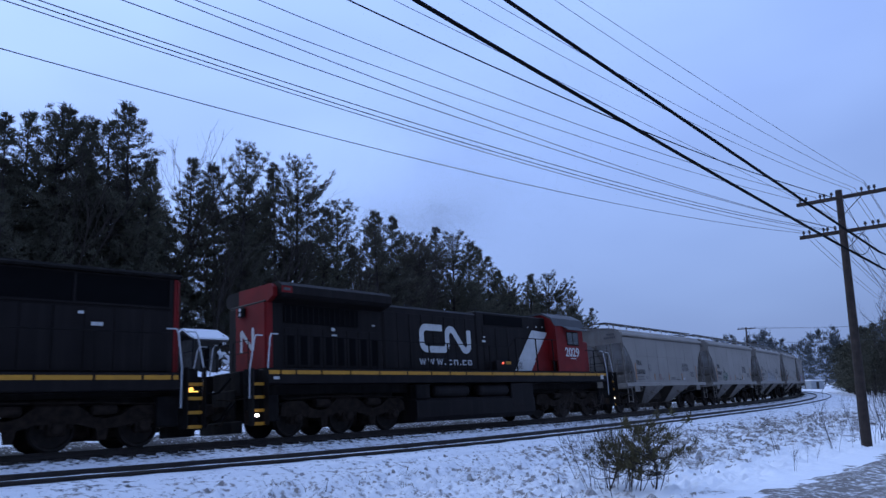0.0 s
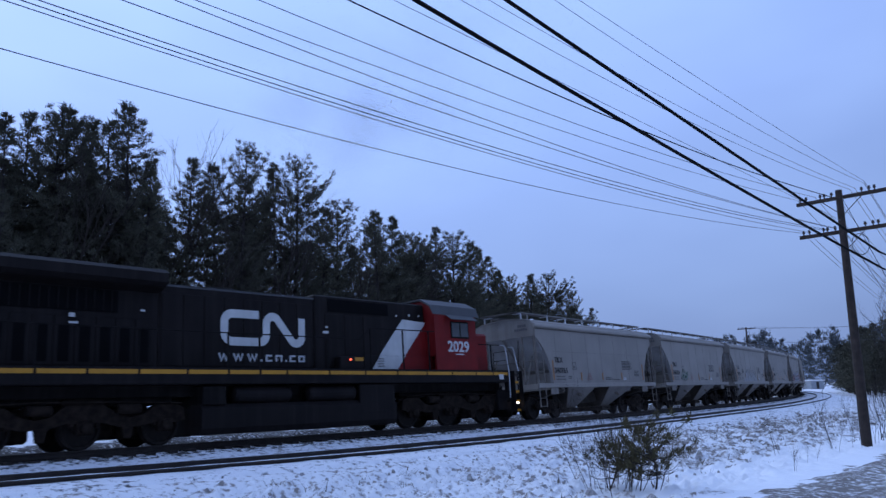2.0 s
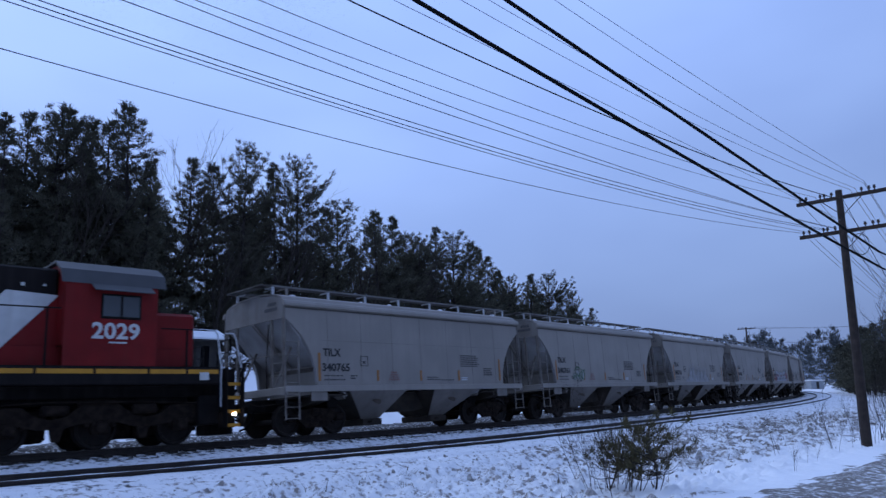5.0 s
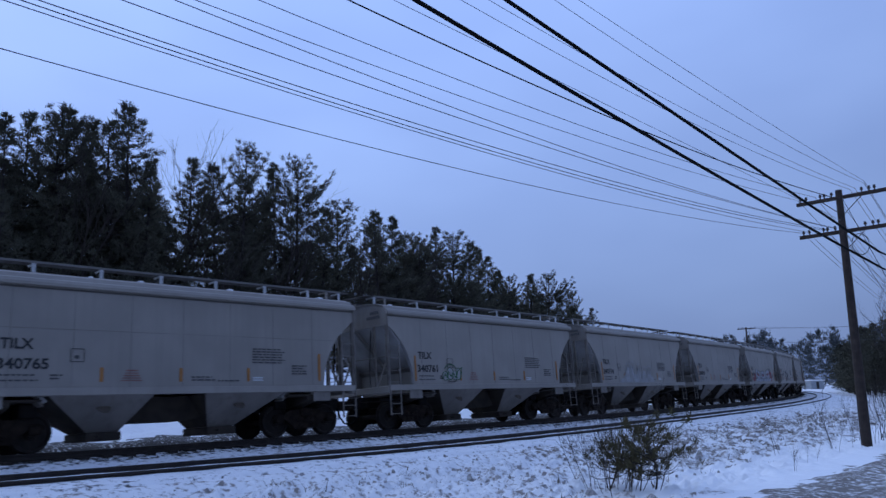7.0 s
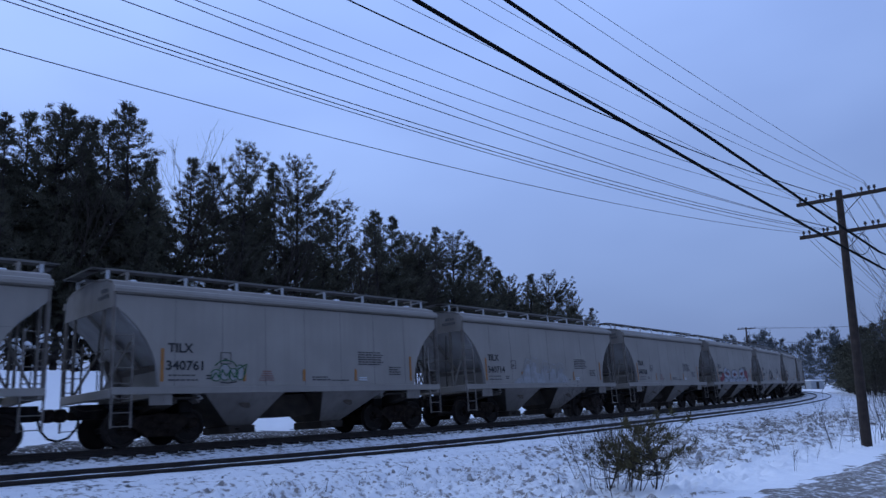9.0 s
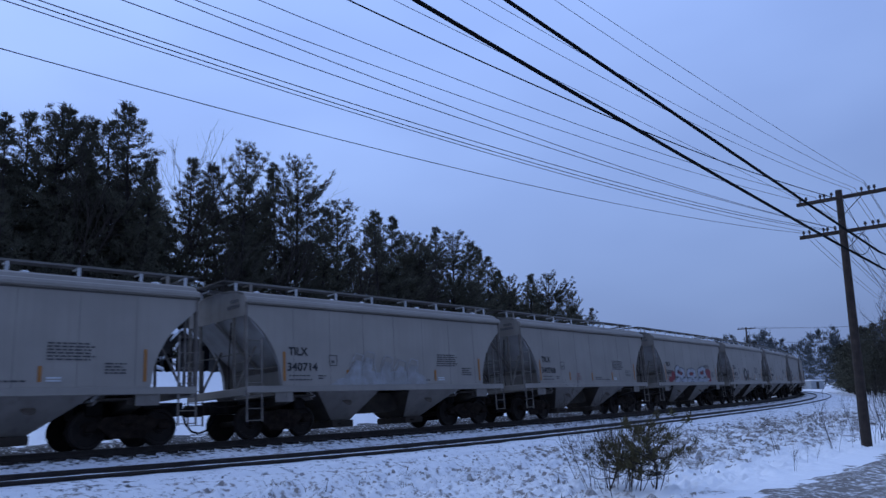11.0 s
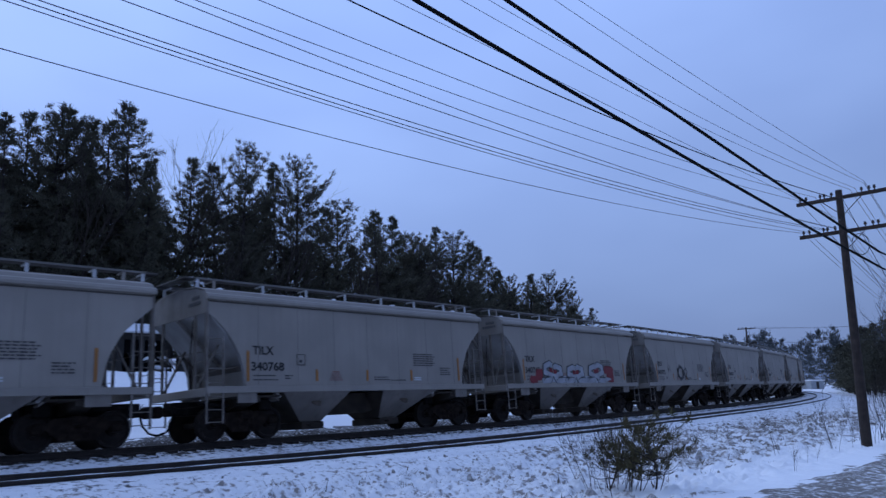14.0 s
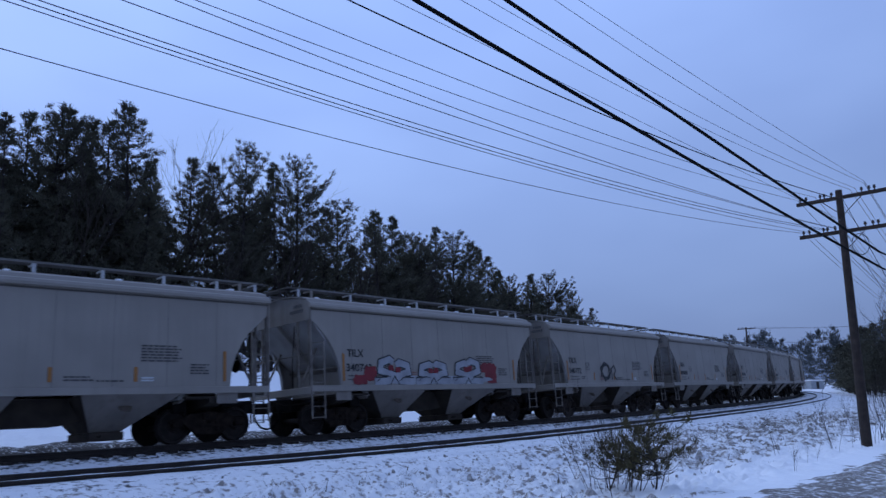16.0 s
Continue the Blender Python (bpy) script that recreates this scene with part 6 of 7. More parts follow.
def build_woods():
    protos = {}
    for key, kinds in (("c", CONES), ("b", BROADS), ("r", ROUNDS), ("m", MIDDLE), ("t", THICK)):
        protos[key] = [[pine(seed, h, w, PINE_LABEL, **kw), h, False] for seed, h, w, kw in kinds]
    rng = random.Random(77)
    turns = {"c": 0, "b": 0, "r": 0, "m": 0, "t": 0}

    def plant(x, y, top, key="t", wide=1.0):
        entry = protos[key][turns[key] % len(protos[key])]
        turns[key] += 1
        proto, h, placed = entry
        z = float(ground_height([x], [y])[0])
        f = (top - z) / h
        m = Matrix.LocRotScale((x, y, z - 0.1), Euler((0, 0, rng.uniform(0, 6.28))), None)
        if placed:
            t = copy_thing(proto, m)
        else:
            t, entry[2] = proto, True
            t.matrix_basis = m
        t.scale = (f * wide * rng.uniform(0.95, 1.1),) * 2 + (f,)

    for x, y, top, key in EDGE_PINES:
        plant(x, y, top, key, wide=1.22)
    # the wood behind the edge, and lower pines in front of it
    for i in range(len(EDGE_PINES) - 1):
        (x0, y0, t0, _), (x1, y1, t1, _) = EDGE_PINES[i], EDGE_PINES[i + 1]
        run = math.hypot(x1 - x0, y1 - y0)
        for k in range(2 + int(0.35 * run)):
            q, back = rng.random(), rng.uniform(2, 13)
            plant(x0 + (x1 - x0) * q - back * 0.75 + rng.uniform(-1.5, 1.5), y0 + (y1 - y0) * q + back * 0.6, (t0 + (t1 - t0) * q) * rng.uniform(0.72, 0.94), wide=1.3)
        for k in range(1 if run < 6 else 2):
            q = rng.random()
            plant(x0 + (x1 - x0) * q + rng.uniform(0.3, 2.2), y0 + (y1 - y0) * q - rng.uniform(0.3, 2.5), min(t0, t1) * rng.uniform(0.45, 0.80), "m", wide=1.05)
    for k in range(14):
        x, y = -28 - k * 2.6 + rng.uniform(-2, 2), 37 - k * 2.4 + rng.uniform(-3, 3)
        plant(x, y, rng.uniform(15, 18), "m" if k < 4 else "t", wide=1.3)
    # dark wood beyond the pole on the road side
    for k in range(26):
        y = rng.uniform(105, 165)
        off = 20 * rng.random() ** 1.3
        plant(0.512 * y + 3.6 + off, y, (0.040 + 0.045 * min(1.0, off / 8.0) + 0.02 * rng.random()) * y + 0.5, wide=1.3)
    for k in range(16):
        y = 97 + 1.1 * k
        plant(0.530 * y + 2.4 + 6.0 * rng.random(), y, (0.044 + 0.02 * rng.random()) * y + 0.5, wide=1.7)
    for k in range(22):
        y = 100 + 2.9 * k + rng.uniform(-1, 1)
        plant(0.512 * y + 2.9 + 3.0 * rng.random(), y, (0.034 + 0.022 * rng.random()) * y + 0.5, wide=2.4)
    # lower pines that close the gap beside the tallest one
    for x, y, top in ((-19.4, 51.0, 13.5), (-18.6, 52.0, 12.0), (-20.6, 54.0, 14.5)):
        plant(x, y, top, "m", wide=1.1)


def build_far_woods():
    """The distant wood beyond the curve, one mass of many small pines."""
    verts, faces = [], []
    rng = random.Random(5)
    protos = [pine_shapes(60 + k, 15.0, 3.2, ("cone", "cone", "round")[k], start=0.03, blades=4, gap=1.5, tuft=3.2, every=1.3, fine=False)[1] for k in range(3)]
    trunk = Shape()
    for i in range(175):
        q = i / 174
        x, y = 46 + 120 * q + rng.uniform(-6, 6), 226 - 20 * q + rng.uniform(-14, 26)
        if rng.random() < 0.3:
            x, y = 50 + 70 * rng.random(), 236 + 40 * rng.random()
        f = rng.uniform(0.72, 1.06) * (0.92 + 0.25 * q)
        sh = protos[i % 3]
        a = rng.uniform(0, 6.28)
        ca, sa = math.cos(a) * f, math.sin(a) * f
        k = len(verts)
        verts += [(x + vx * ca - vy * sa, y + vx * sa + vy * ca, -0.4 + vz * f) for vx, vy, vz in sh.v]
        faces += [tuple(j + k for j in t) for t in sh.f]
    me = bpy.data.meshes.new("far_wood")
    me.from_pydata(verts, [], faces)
    me.materials.append(M_FARHAZE)
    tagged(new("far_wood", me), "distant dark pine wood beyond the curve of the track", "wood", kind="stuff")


def build_bare_trees():
    base = None
    rng = random.Random(31)
    spots = [(-8.1, 66.0, 11.5), (-18.9, 50.5, 13.5), (-4.4, 79.0, 14.0), (7.6, 108.0, 14.0), (-22.0, 43.0, 12.0), (-12.5, 56.0, 12.5), (-15.5, 50.0, 9.0), (26.4, 43.5, 6.0), (29.5, 47.0, 7.0)]
    for i, (x, y, h) in enumerate(spots):
        sh = bare_shapes(200 + i % 3, 10.0, limbs=22, thick=0.006, wide=0.22)
        if i < 3:
            t = thing("bare_tree", "leafless grey-brown young tree among the pines", "tree", "leafless trees")
            part("crown", sh.mesh("crown", M_TWIG), M_TWIG, t)
            t.matrix_basis = at_ground(x, y, rng.uniform(0, 6), h / 10.0)
            base = t if base is None else base
        else:
            t = copy_thing(base, at_ground(x, y, rng.uniform(0, 6), 1.0))
            t.scale = (h / 10.0,) * 3


def build_brush():
    rng = random.Random(8)
    # leafless shoots around the pine sapling
    shoots = thing("bare_shrub", "thicket of leafless brown shoots in the snow", "shrub")
    shoots.matrix_basis = at_ground(3.45, 15.75)
    for k in range(46):
        dx, dy = rng.gauss(0.10, 0.42), rng.gauss(0, 0.3)
        sh = bare_shapes(300 + k, rng.uniform(0.8, 1.95), limbs=5, thick=0.0042, wide=0.26)
        part("shoot", sh.mesh("shoot", M_TWIG), M_TWIG, shoots, at=Matrix.Translation((dx, dy, 0)) @ pose(0, 0, 0, -dy * 24 + rng.uniform(-9, 9), dx * 16 + rng.uniform(-9, 9), 0))
    for j, (x, y, h, w, form) in enumerate(((3.98, 14.6, 1.18, 0.66, "broad"), (3.25, 15.5, 0.95, 0.80, "broad"), (3.80, 15.1, 0.85, 0.55, "broad"))):
        wood, leaf = pine_shapes(90 + j, h, w, form, start=0.14, blades=8 if j != 1 else 6, gap=0.125 if j != 1 else 0.16, tuft=0.40, every=0.13 if j != 1 else 0.19)
        t = thing("pine_sapling", "small bushy pine sapling with dull olive needles in the snow", "shrub", "pine saplings")
        part("stem", wood.mesh("stem", M_BARK), M_BARK, t)
        part("needles", leaf_mesh(leaf, "needles", M_SAPLING), M_SAPLING, t)
        t.matrix_basis = at_ground(x, y, j * 2.0, 1.0)
    # single weeds and saplings on the bank
    for j, (x, y, h, n) in enumerate(((9.76, 22.7, 1.45, 2), (8.0, 17.75, 0.75, 2), (9.25, 19.3, 1.0, 2), (11.6, 22.5, 1.7, 3), (12.4, 22.7, 1.0, 3), (8.4, 18.1, 0.5, 2), (14.6, 25.4, 1.9, 4), (15.4, 26.2, 2.4, 4), (15.2, 24.6, 1.6, 4), (13.9, 24.6, 1.3, 3), (15.3, 26.6, 2.4, 4), (16.6, 28.2, 2.8, 4), (17.6, 30.0, 2.6, 5), (18.9, 32.0, 3.0, 5), (14.6, 26.9, 1.6, 4))):
        t = thing("bare_sapling", "leafless sapling standing in the snow", "shrub", "leafless saplings")
        t.matrix_basis = at_ground(x, y, rng.uniform(0, 6))
        for k in range(n):
            sh = bare_shapes(400 + j * 7 + k, h * rng.uniform(0.6, 1.05), limbs=5, thick=0.0050, wide=0.25)
            part("stem", sh.mesh("stem", M_TWIG), M_TWIG, t, at=pose(rng.gauss(0, 0.12), rng.gauss(0, 0.12), 0, rng.uniform(-14, 14), rng.uniform(-14, 14), rng.uniform(0, 360)))
    # dead grass clumps that stick through the snow
    verts, faces = [], []
    for k in range(620):
        s, lat = rng.uniform(-3, 45), rng.uniform(6.6, 12.2)
        if rng.random() < 0.6:
            s, lat = rng.uniform(10, 34), rng.uniform(6.6, 10.8)
        p = track(s, lat)
        z = float(ground_height([p.x], [p.y])[0])
        size = rng.choice((0.8, 1.0, 1.0, 1.9))
        for _ in range(int(rng.randint(6, 13) * size)):
            a, ln = rng.uniform(0, 6.28), rng.uniform(0.05, 0.15) * size
            b = Vector((p.x + rng.gauss(0, 0.07) * size, p.y + rng.gauss(0, 0.07) * size, z - 0.03))
            e = b + Vector((math.cos(a) * ln * 0.8, math.sin(a) * ln * 0.8, ln * rng.uniform(0.3, 1.0)))
            w = Vector((-math.sin(a), math.cos(a), 0)) * rng.uniform(0.006, 0.016)
            i = len(verts)
            verts += [b - w, b + w, e]
            faces.append((i, i + 1, i + 2))
    # frozen clods of soil and snow thrown over the bank
    cv, cf = [], []
    for k in range(1700):
        if k % 5:
            s, lat = rng.uniform(8, 42), rng.uniform(5.6, 11.0)
        else:
            s, lat = rng.uniform(-4, 12), rng.uniform(6.2, 12.0)
        p = track(s, lat)
        r = rng.uniform(0.02, 0.075) * (1.0 if rng.random() < 0.9 else 1.8)
        z = 0.0
        i = len(cv)
        cv += [(p.x + r * math.cos(a * 1.2566) * rng.uniform(0.7, 1.3), p.y + r * math.sin(a * 1.2566) * rng.uniform(0.7, 1.3), z - 0.02) for a in range(5)]
        cv += [(p.x + 0.5 * r * math.cos(a * 1.2566 + 0.6), p.y + 0.5 * r * math.sin(a * 1.2566 + 0.6), z + r * rng.uniform(0.4, 0.9)) for a in range(5)]
        cf += [(i + a, i + (a + 1) % 5, i + 5 + (a + 1) % 5, i + 5 + a) for a in range(5)] + [tuple(i + 5 + a for a in range(5))]
    cv = np.array(cv)
    base = cv.reshape(-1, 10, 3).mean(axis=1)
    cv[:, 2] += np.repeat(ground_height(base[:, 0], base[:, 1]), 10)
    cv = cv.tolist()
    cm = bpy.data.meshes.new("frozen_clods")
    cm.from_pydata(cv, [], cf)
    cm.materials.append(M_CLOD)
    tagged(new("frozen_clods", cm), "frozen clods of soil scattered on the snowy bank", "clods", kind="stuff")
    me = bpy.data.meshes.new("dead_grass")
    me.from_pydata(verts, [], faces)
    me.materials.append(M_GRASS)
    tagged(new("dead_grass", me), "dead tan grass blades sticking out of the snow", "grass", kind="stuff")


# ---------------------------------------------------------------- pole line
LINE = radians(-138.5)
ALONG = Vector((math.cos(LINE), math.sin(LINE), 0))
ACROSS = Vector((ALONG.y, -ALONG.x, 0))
POLE = Vector((13.27, 24.0, 0))


def utility_pole(name, place, foot, top, arm_zs, label, half=1.45, pins=(1.31, 1.12, 0.65, 0.52, 0.28, -0.66, -0.89, -1.05)):
    p = thing(name, label, "utility pole", "utility poles")
    p.matrix_basis = Matrix.LocRotScale((place.x, place.y, foot), Euler((0, 0, math.atan2(ACROSS.y, ACROSS.x))), None)
    h = top - foot
    part("shaft", Shape().tube([(0, 0, -0.3 + (h + 0.3) * k / 8) for k in range(9)], 0.165, 14, 0.105), M_POLE, p)
    for z in arm_zs:
        a = part("crossarm", Shape().box(-half, half, -0.17, -0.075, z - foot - 0.06, z - foot + 0.06, 0.008), M_POLE, p)
        for x in pins:
            ins = Shape().lathe([(0.0, 0.018), (0.06, 0.018), (0.06, 0.04), (0.10, 0.055), (0.12, 0.035), (0.15, 0.045), (0.17, 0.02)], (x, -0.12, z - foot + 0.06), "z", 9)
            part("insulator", ins, M_GLASSINS, a)
        for sgn in (-1, 1):
            part("arm_brace", Shape().tube([(sgn * 0.62, -0.18, z - foot - 0.04), (0.0, -0.14, z - foot - 0.62)], 0.014, 5), M_POLE, p)
    return p


WIRES = [(1.31, 6.53, 24.2, 5.86, 16.3, 5.77), (1.12, 6.53, 24.2, 6.44, 16.5, 6.20), (0.65, 6.53, 24.1, 6.28, 16.9, 6.05), (0.52, 6.53, 24.0, 6.29, 17.0, 6.08), (0.28, 6.53, 23.1, 6.52, 17.2, 6.33), (0.23, 6.53, 22.4, 6.74, 17.3, 6.47),
         (1.35, 7.69, 21.7, 7.48, 16.2, 7.36), (0.76, 7.69, 20.9, 7.51, 16.8, 7.36)]
WIRES_UP = [(0.0, 6.73, 10.0, 7.38, 18.0, 7.89), (0.05, 7.50, 10.0, 7.28, 18.0, 7.54), (-0.35, 7.74, 10.0, 7.75, 18.0, 8.28), (-0.50, 7.76, 10.0, 7.89, 18.0, 8.47), (-0.80, 7.86, 10.0, 8.22, 18.0, 9.14), (-0.82, 7.92, 10.0, 8.62, 18.0, 9.37)]
CABLES = [(-1.0, 5.04, 10.0, 6.21, 18.0, 7.24), (-1.0, 5.55, 10.0, 7.06, 18.0, 8.28)]


def span(off, z0, d1, z1, d2, z2, radius, mat, name, label, d_end=38.0):
    """A hanging wire: a parabola through its insulator and two more heights along the line."""
    a = np.linalg.solve([[d1, d1 * d1], [d2, d2 * d2]], [z1 - z0, z2 - z0])
    pts = []
    for k in range(33):
        d = d_end * k / 32
        p = POLE + ACROSS * off + ALONG * d
        p.z = z0 + a[0] * d + a[1] * d * d
        pts.append(p)
    thing(name, label, "wire", "wires of the pole line", shape=Shape().tube(pts, radius, 6), mat=mat)


def line(p0, p1, sag, radius, mat, name, label):
    p0, p1 = Vector(p0), Vector(p1)
    pts = [p0.lerp(p1, k / 14) - Vector((0, 0, sag * 4 * (k / 14) * (1 - k / 14))) for k in range(15)]
    thing(name, label, "wire", "wires of the pole line", shape=Shape().tube(pts, radius, 5), mat=mat)


def build_lines():
    utility_pole("utility_pole", POLE, -0.66, 7.78, (7.55, 6.39), "weathered brown wooden utility pole with two crossarms beside the road")
    for i, w in enumerate(WIRES + WIRES_UP):
        span(*w, (0.0075 if i < 8 else 0.006) if i != 9 else 0.013, M_WIRE if i in (2, 3, 9) else M_WIREG, "overhead_wire", "thin overhead wire strung to the wooden pole")
    for w in CABLES:
        span(*w, 0.037, M_WIRE, "overhead_cable", "thick black overhead cable", d_end=34.0)
        # the cable runs on past the pole
    nxt = Vector((40.0, 60.0, 7.0))
    for k, w in enumerate(WIRES + WIRES_UP):
        a = POLE + ACROSS * w[0]
        line((a.x, a.y, w[1]), (nxt.x - w[0] * 0.8, nxt.y + w[0] * 0.6, w[1] - 0.4), 0.45, 0.009, M_WIREG, "overhead_wire", "thin overhead wire running on beyond the wooden pole")
    a = POLE + ACROSS * -1.0
    line((a.x, a.y, 5.04), (19.0, 25.2, 3.55), 0.05, 0.028, M_WIRE, "overhead_cable", "thick black overhead cable")
    line((a.x, a.y, 5.55), (20.0, 26.0, 4.0), 0.05, 0.028, M_WIRE, "overhead_cable", "thick black overhead cable")
    line((POLE.x + 0.1, POLE.y, 7.5), (17.6, 25.5, 0.0), 0.0, 0.010, M_WIRE, "guy_wire", "steel guy wire of the wooden pole")
    line((POLE.x + 0.1, POLE.y, 6.3), (16.6, 24.6, 1.2), 0.1, 0.008, M_WIREG, "service_wire", "thin service wire dropping from the wooden pole")
    lp = Shape().tube([(POLE.x + 0.25 + 0.28 * math.sin(k * 0.45), POLE.y - 0.5, 5.85 - 0.35 * math.cos(k * 0.45)) for k in range(15)], 0.012, 5)
    thing("cable_loop", "slack loop of black cable hanging at the pole", "wire", "wires of the pole line", shape=lp, mat=M_WIRE)
    far = Vector((42.8, 105.0, 0))
    utility_pole("utility_pole", far, -0.4, 9.15, (8.95, 6.9), "distant wooden utility pole with two crossarms behind the train", half=1.35, pins=(1.2, 0.6, -0.6, -1.2))
    for off, z in ((1.2, 9.1), (-1.2, 9.1), (1.2, 7.05), (-1.2, 7.05)):
        q = far + ACROSS * off
        line((q.x, q.y, z), (84.0, 112.0, z + 2.5), 0.8, 0.014, M_WIREG, "overhead_wire", "thin far overhead wire")


def build_sheds():
    """Low snow-capped sheds and brush heaps behind the track, and a pale hut far down the line."""
    for i, (x, y, w, d, hgt, turn) in enumerate(((-13.95, 42.3, 1.5, 1.9, 1.9, 46), (-17.6, 42.4, 3.3, 2.4, 2.3, 46))):
        t = thing("shed", "low dark wooden shed with a thick snow-covered roof behind the track", "shed", "sheds behind the track")
        t.matrix_basis = at_ground(x, y, radians(turn), 1.0, 0.1)
        for a, b, c, e in ((-w / 2, w / 2, -d / 2, -d / 2 + 0.12), (-w / 2, w / 2, d / 2 - 0.12, d / 2), (-w / 2, -w / 2 + 0.12, -d / 2, d / 2), (w / 2 - 0.12, w / 2, -d / 2, d / 2)):
            part("wall", Shape().box(a, b, c, e, 0, hgt), M_SHED, t)
        for k in range(4):
            x0 = -w / 2 + 0.5 + k * (w - 1) / 4
            part("bay_door", Shape().box(x0, x0 + (w - 1) / 4 - 0.25, -d / 2 - 0.03, -d / 2 - 0.004, 0.1, hgt - 0.35), M_DARK, t)
        rf = Shape().prism([(-d / 2 - 0.4, hgt - 0.1), (0, hgt + 0.45), (d / 2 + 0.4, hgt - 0.1), (d / 2 + 0.4, hgt), (0, hgt + 0.54), (-d / 2 - 0.4, hgt)], -w / 2 - 0.3, w / 2 + 0.3, "x")
        rr = part("roof", rf, M_SHED, t)
        part("roof_snow", Shape().prism([(-d / 2 - 0.42, hgt + 0.01), (-d / 2 - 0.46, hgt + 0.10), (-d / 2 - 0.30, hgt + 0.22), (-d / 4, hgt + 0.50), (0, hgt + 0.66), (d / 4, hgt + 0.50), (d / 2 + 0.30, hgt + 0.22), (d / 2 + 0.46, hgt + 0.10), (d / 2 + 0.42, hgt + 0.01), (0, hgt + 0.55)], -w / 2 - 0.32, w / 2 + 0.32, "x"), M_SNOWC, rr, "thick snow on the roof")
    t = thing("far_hut", "small pale hut with a snowy roof far down the line", "hut")
    t.matrix_basis = at_ground(98.0, 200.0, radians(20), 1.0, 0.05)
    part("wall", Shape().box(-2.2, 2.2, -1.6, 1.6, 0, 2.2), M_FARWALL, t)
    part("roof", Shape().box(-2.5, 2.5, -1.9, 1.9, 2.201, 2.5, 0.05), M_SNOWC, t)
    part("door", Shape().box(-0.4, 0.5, -1.63, -1.602, 0, 2.0), M_SHED, t)
    rng = random.Random(12)
    for i, (x, y) in enumerate(((-12.6, 42.6), (-11.2, 43.6), (-15.6, 42.0), (-21.0, 34.0), (-6.0, 48.0), (-21.4, 38.0), (-20.0, 39.6), (-19.9, 41.6), (-22.6, 39.6), (-24.4, 38.2), (-13.0, 44.4), (-9.6, 45.4), (-23.4, 36.2))):
        b = thing("brush_pile", "snow-dusted heap of cut branches behind the track", "brush pile", "brush piles")
        b.matrix_basis = at_ground(x, y, rng.uniform(0, 6))
        for k in range(5):
            sh = bare_shapes(500 + i * 11 + k, rng.uniform(1.6, 3.2), limbs=3, thick=0.012, wide=0.5)
            part("branch", sh.mesh("branch", M_TWIG), M_TWIG, b, at=pose(rng.gauss(0, 0.5), rng.gauss(0, 0.5), 0.1, rng.uniform(-70, 70), rng.uniform(-70, 70), rng.uniform(0, 360)))
        for k in range(8):
            sn = Shape()
            cx, cy, z = rng.gauss(0, 0.9), rng.gauss(0, 0.4), rng.uniform(0.2, 2.2)
            r = rng.uniform(0.20, 0.55) * (1.1 - 0.25 * z)
            sn.lathe([(-0.06, r * 0.6), (0.0, r), (0.07, r * 0.8), (0.11, r * 0.4), (0.12, r * 0.1)], (0, 0, 0), "z", 11)
            wide = rng.uniform(0.3, 0.6)
            sn.v = [(x * (1 + 0.3 * math.sin(9 * y + k)), y * wide * (1 + 0.4 * math.sin(7 * x + 2 * k)), zz + 0.10 * math.sin(6 * x + k)) for x, y, zz in sn.v]
            part("snow_cap", sn, M_SNOWC, b, "strip of snow lying on the branches", at=Matrix.LocRotScale((cx, cy, z), Euler((rng.uniform(-0.4, 0.4), rng.uniform(-0.4, 0.4), rng.uniform(0, 6.28))), None), smooth=True)


M_SOOT = material("diesel_soot", (0.075, 0.058, 0.056), 1.0, var=0.2, scale=1.0, bump=0, spec=0.0)
PUFFS = []
# exhaust puffs: the time at which each leaves the stack, its size and its number of flakes of soot
BURSTS = ((-5.80, 4.68, 15800), (-5.00, 3.90, 18700), (-4.20, 3.25, 17300), (-3.50, 2.60, 17300), (-3.00, 2.21, 31700), (-2.55, 1.95, 50400), (-2.15, 1.82, 27400), (-1.75, 1.69, 12200), (-1.10, 1.56, 8600),
          (-0.75, 1.00, 5600), (-0.35, 0.75, 4200), (0.00, 0.70, 3500), (0.40, 0.65, 2400))


def build_smoke():
    """Thin puffs from the engine's stack, each a loose cloud of fine soot flakes that rides in the stack, then rises and falls behind."""
    rng = np.random.RandomState(6)
    for k, (t0, size, count) in enumerate(BURSTS):
        # flakes gather round a few centres, so that the cloud is uneven
        lumps = rng.normal(0, 0.55, (7, 3)) * size
        which = rng.randint(0, 7, count)
        mid = lumps[which] + rng.normal(0, 0.45, (count, 3)) * size * rng.uniform(0.5, 1.2, 7)[which][:, None]
        if t0 > -0.1:
            mid = np.clip(mid, -0.85, 0.85)
        e = rng.normal(0, 1, (count, 3, 3))
        tri = mid[:, None, :] + 0.0078 * e / np.linalg.norm(e, axis=2, keepdims=True)
        me = bpy.data.meshes.new("smoke_puff")
        me.from_pydata(tri.reshape(-1, 3).tolist(), [], np.arange(3 * count).reshape(-1, 3).tolist())
        me.materials.append(M_SOOT)
        ob = tagged(new("smoke_puff", me), "faint puff of dark diesel exhaust over the locomotive", "smoke", "exhaust puffs", "stuff")
        PUFFS.append((ob, t0, rng.uniform(-0.2, 0.2)))


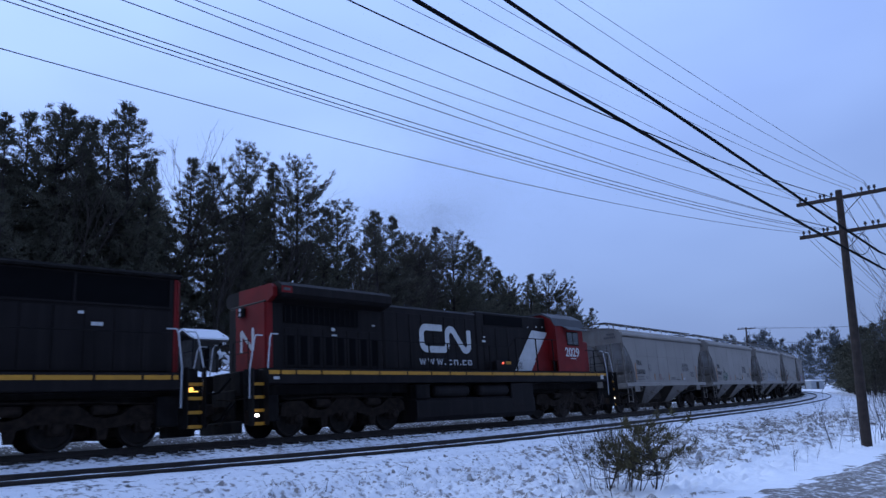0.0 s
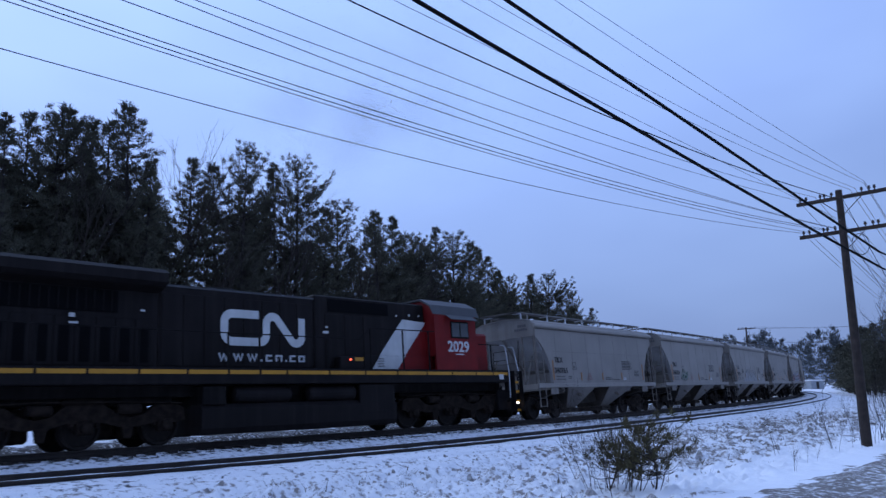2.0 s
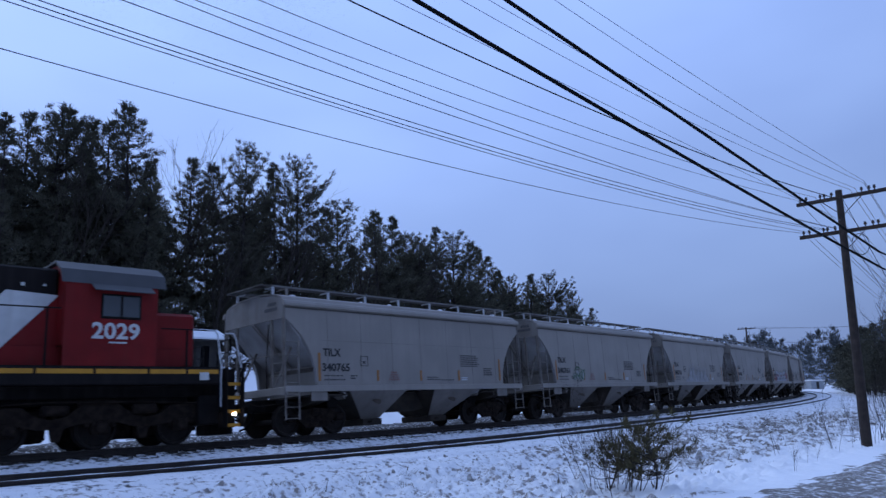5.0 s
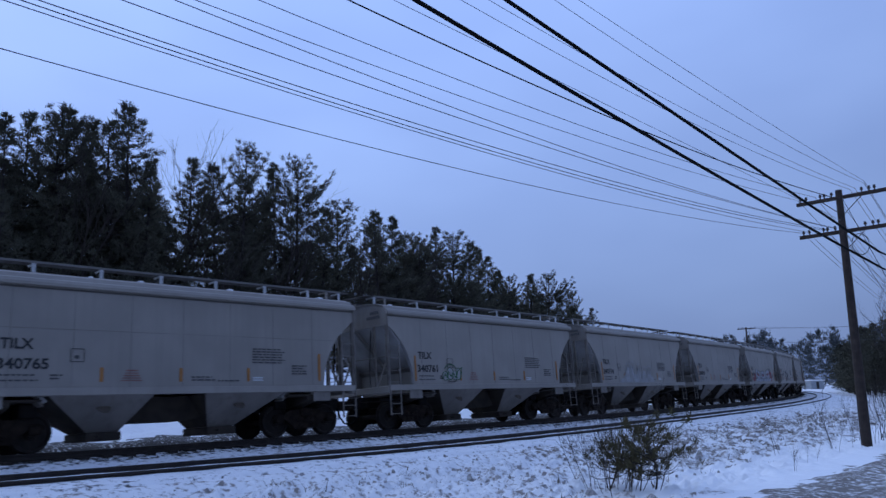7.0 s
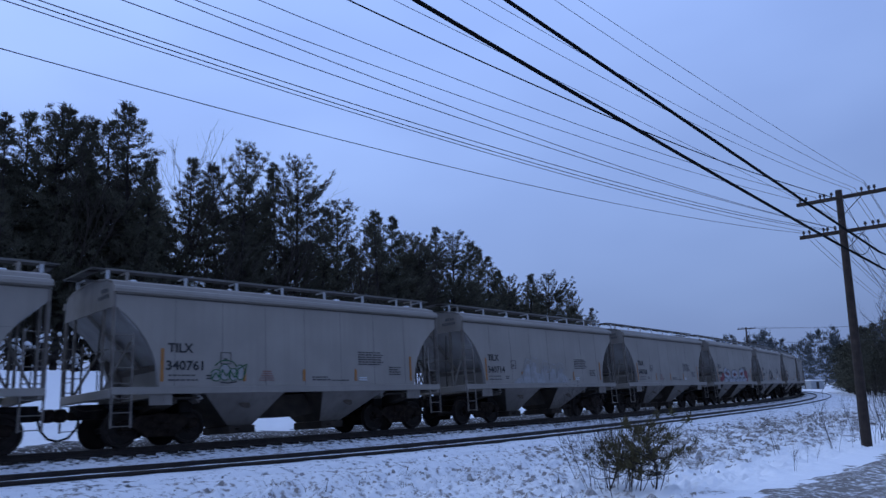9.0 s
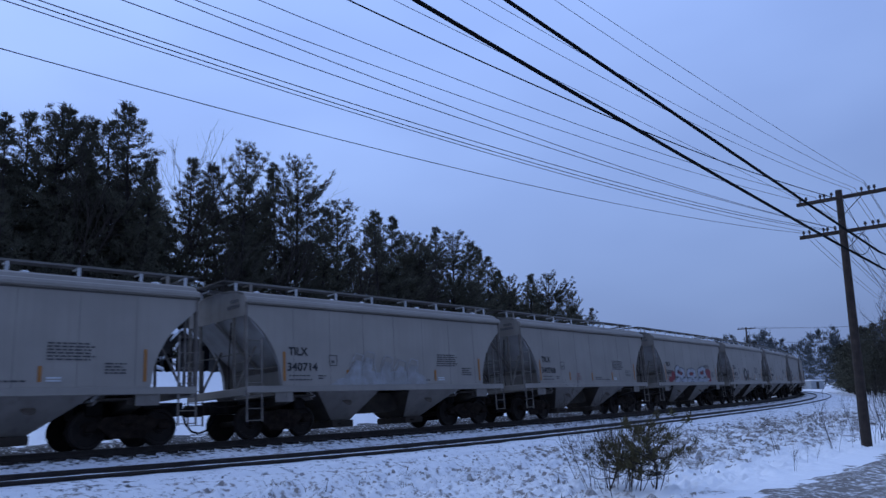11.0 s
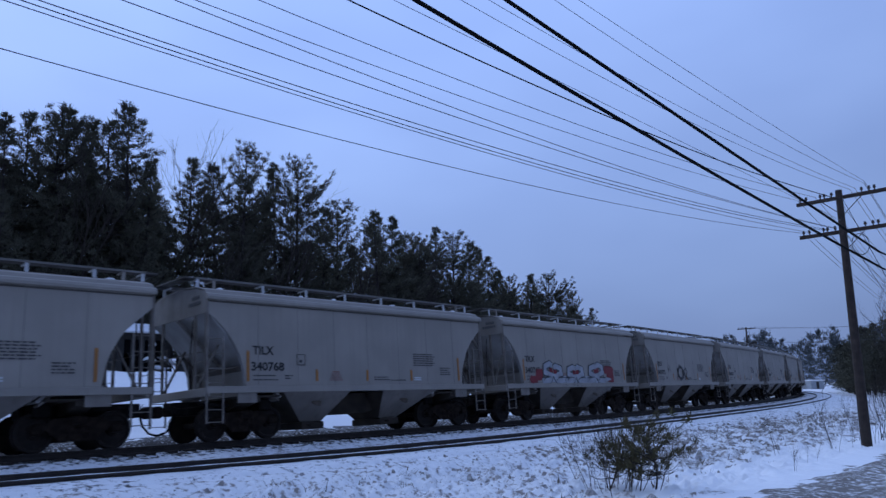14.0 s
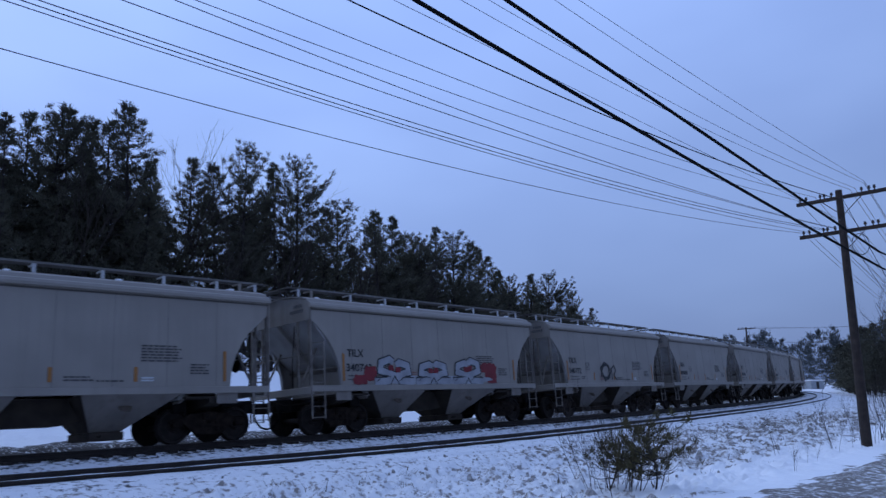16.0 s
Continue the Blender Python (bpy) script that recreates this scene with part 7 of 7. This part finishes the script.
def puff_place(t0, side, t):
    """Where the puff that leaves the stack at t0 is at t."""
    def stack(q):
        return track(train_place(q) - GAP / 2 - LOCO / 2 - 2.2, 0.1, 3.2)
    if t <= t0:
        return stack(t)
    a = t - t0
    p = stack(t0)
    drift = (stack(t0 + 0.1) - p) * 10.0
    return p + drift * (4.5 * (1 - math.exp(-a / 3.0))) + Vector((side * a, side * a, 1.9 * a - 0.06 * a * a + 0.0009 * a ** 4))


M_SAPLING = material("dull_sapling_needles", (0.150, 0.128, 0.066), 0.85, var=0.4, scale=2, fine=12, bump=0, second=(0.090, 0.075, 0.040), spec=0.1)
build_woods()
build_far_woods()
build_bare_trees()
build_brush()
build_lines()
build_sheds()
build_smoke()
build_track("siding_track", "rusty snow-bordered siding track beside the main track", siding, lambda lat: SIDING_Z + 0.017 * (lat - 4.0), -140, 260, -14.0, M_SIDESNOW, 21, 0.115, -0.18, (0.12, 0.05, 0.015, 0.0, 0.03, -0.03, -0.06, -0.07, -0.03, 0.0, -0.005, 0.025, 0.27))
build_track("main_track", "rusty main railway track under the train", lambda s: 0.0, main_z, -150, 300, -16.0, M_BALLAST, 22, 0.15, -0.152, (0.12, 0.05, 0.015, 0.0, 0.03, 0.0, 0.0, 0.0, 0.03, 0.04, 0.075, 0.17, 0.34))


# ---------------------------------------------------------------- what moves
def motions():
    steps = [k * 0.5 for k in range(33)]
    spin = [k * 4.0 / 30.0 for k in range(121)]
    for n, (ob, middle, centres) in enumerate(TRAIN):
        walk(ob, [(t, ride(middle(t), centres)) for t in steps])
        if ob in cars[9:]:
            continue
        for w in [c for c in ob.children if c.name.startswith("wheelset")]:
            x, r = w.location.x, w.location.z
            walk(w, [(t, Matrix.LocRotScale((x, 0, r), Euler((0, ((middle(t) - middle(0)) / r) % (2 * math.pi), 0)), None)) for t in spin])
    for ob, t0, side in PUFFS:
        walk(ob, [(t, Matrix.LocRotScale(puff_place(t0, side, t), Euler((0, 0, 0.2 * t)), None)) for t in steps])


motions()
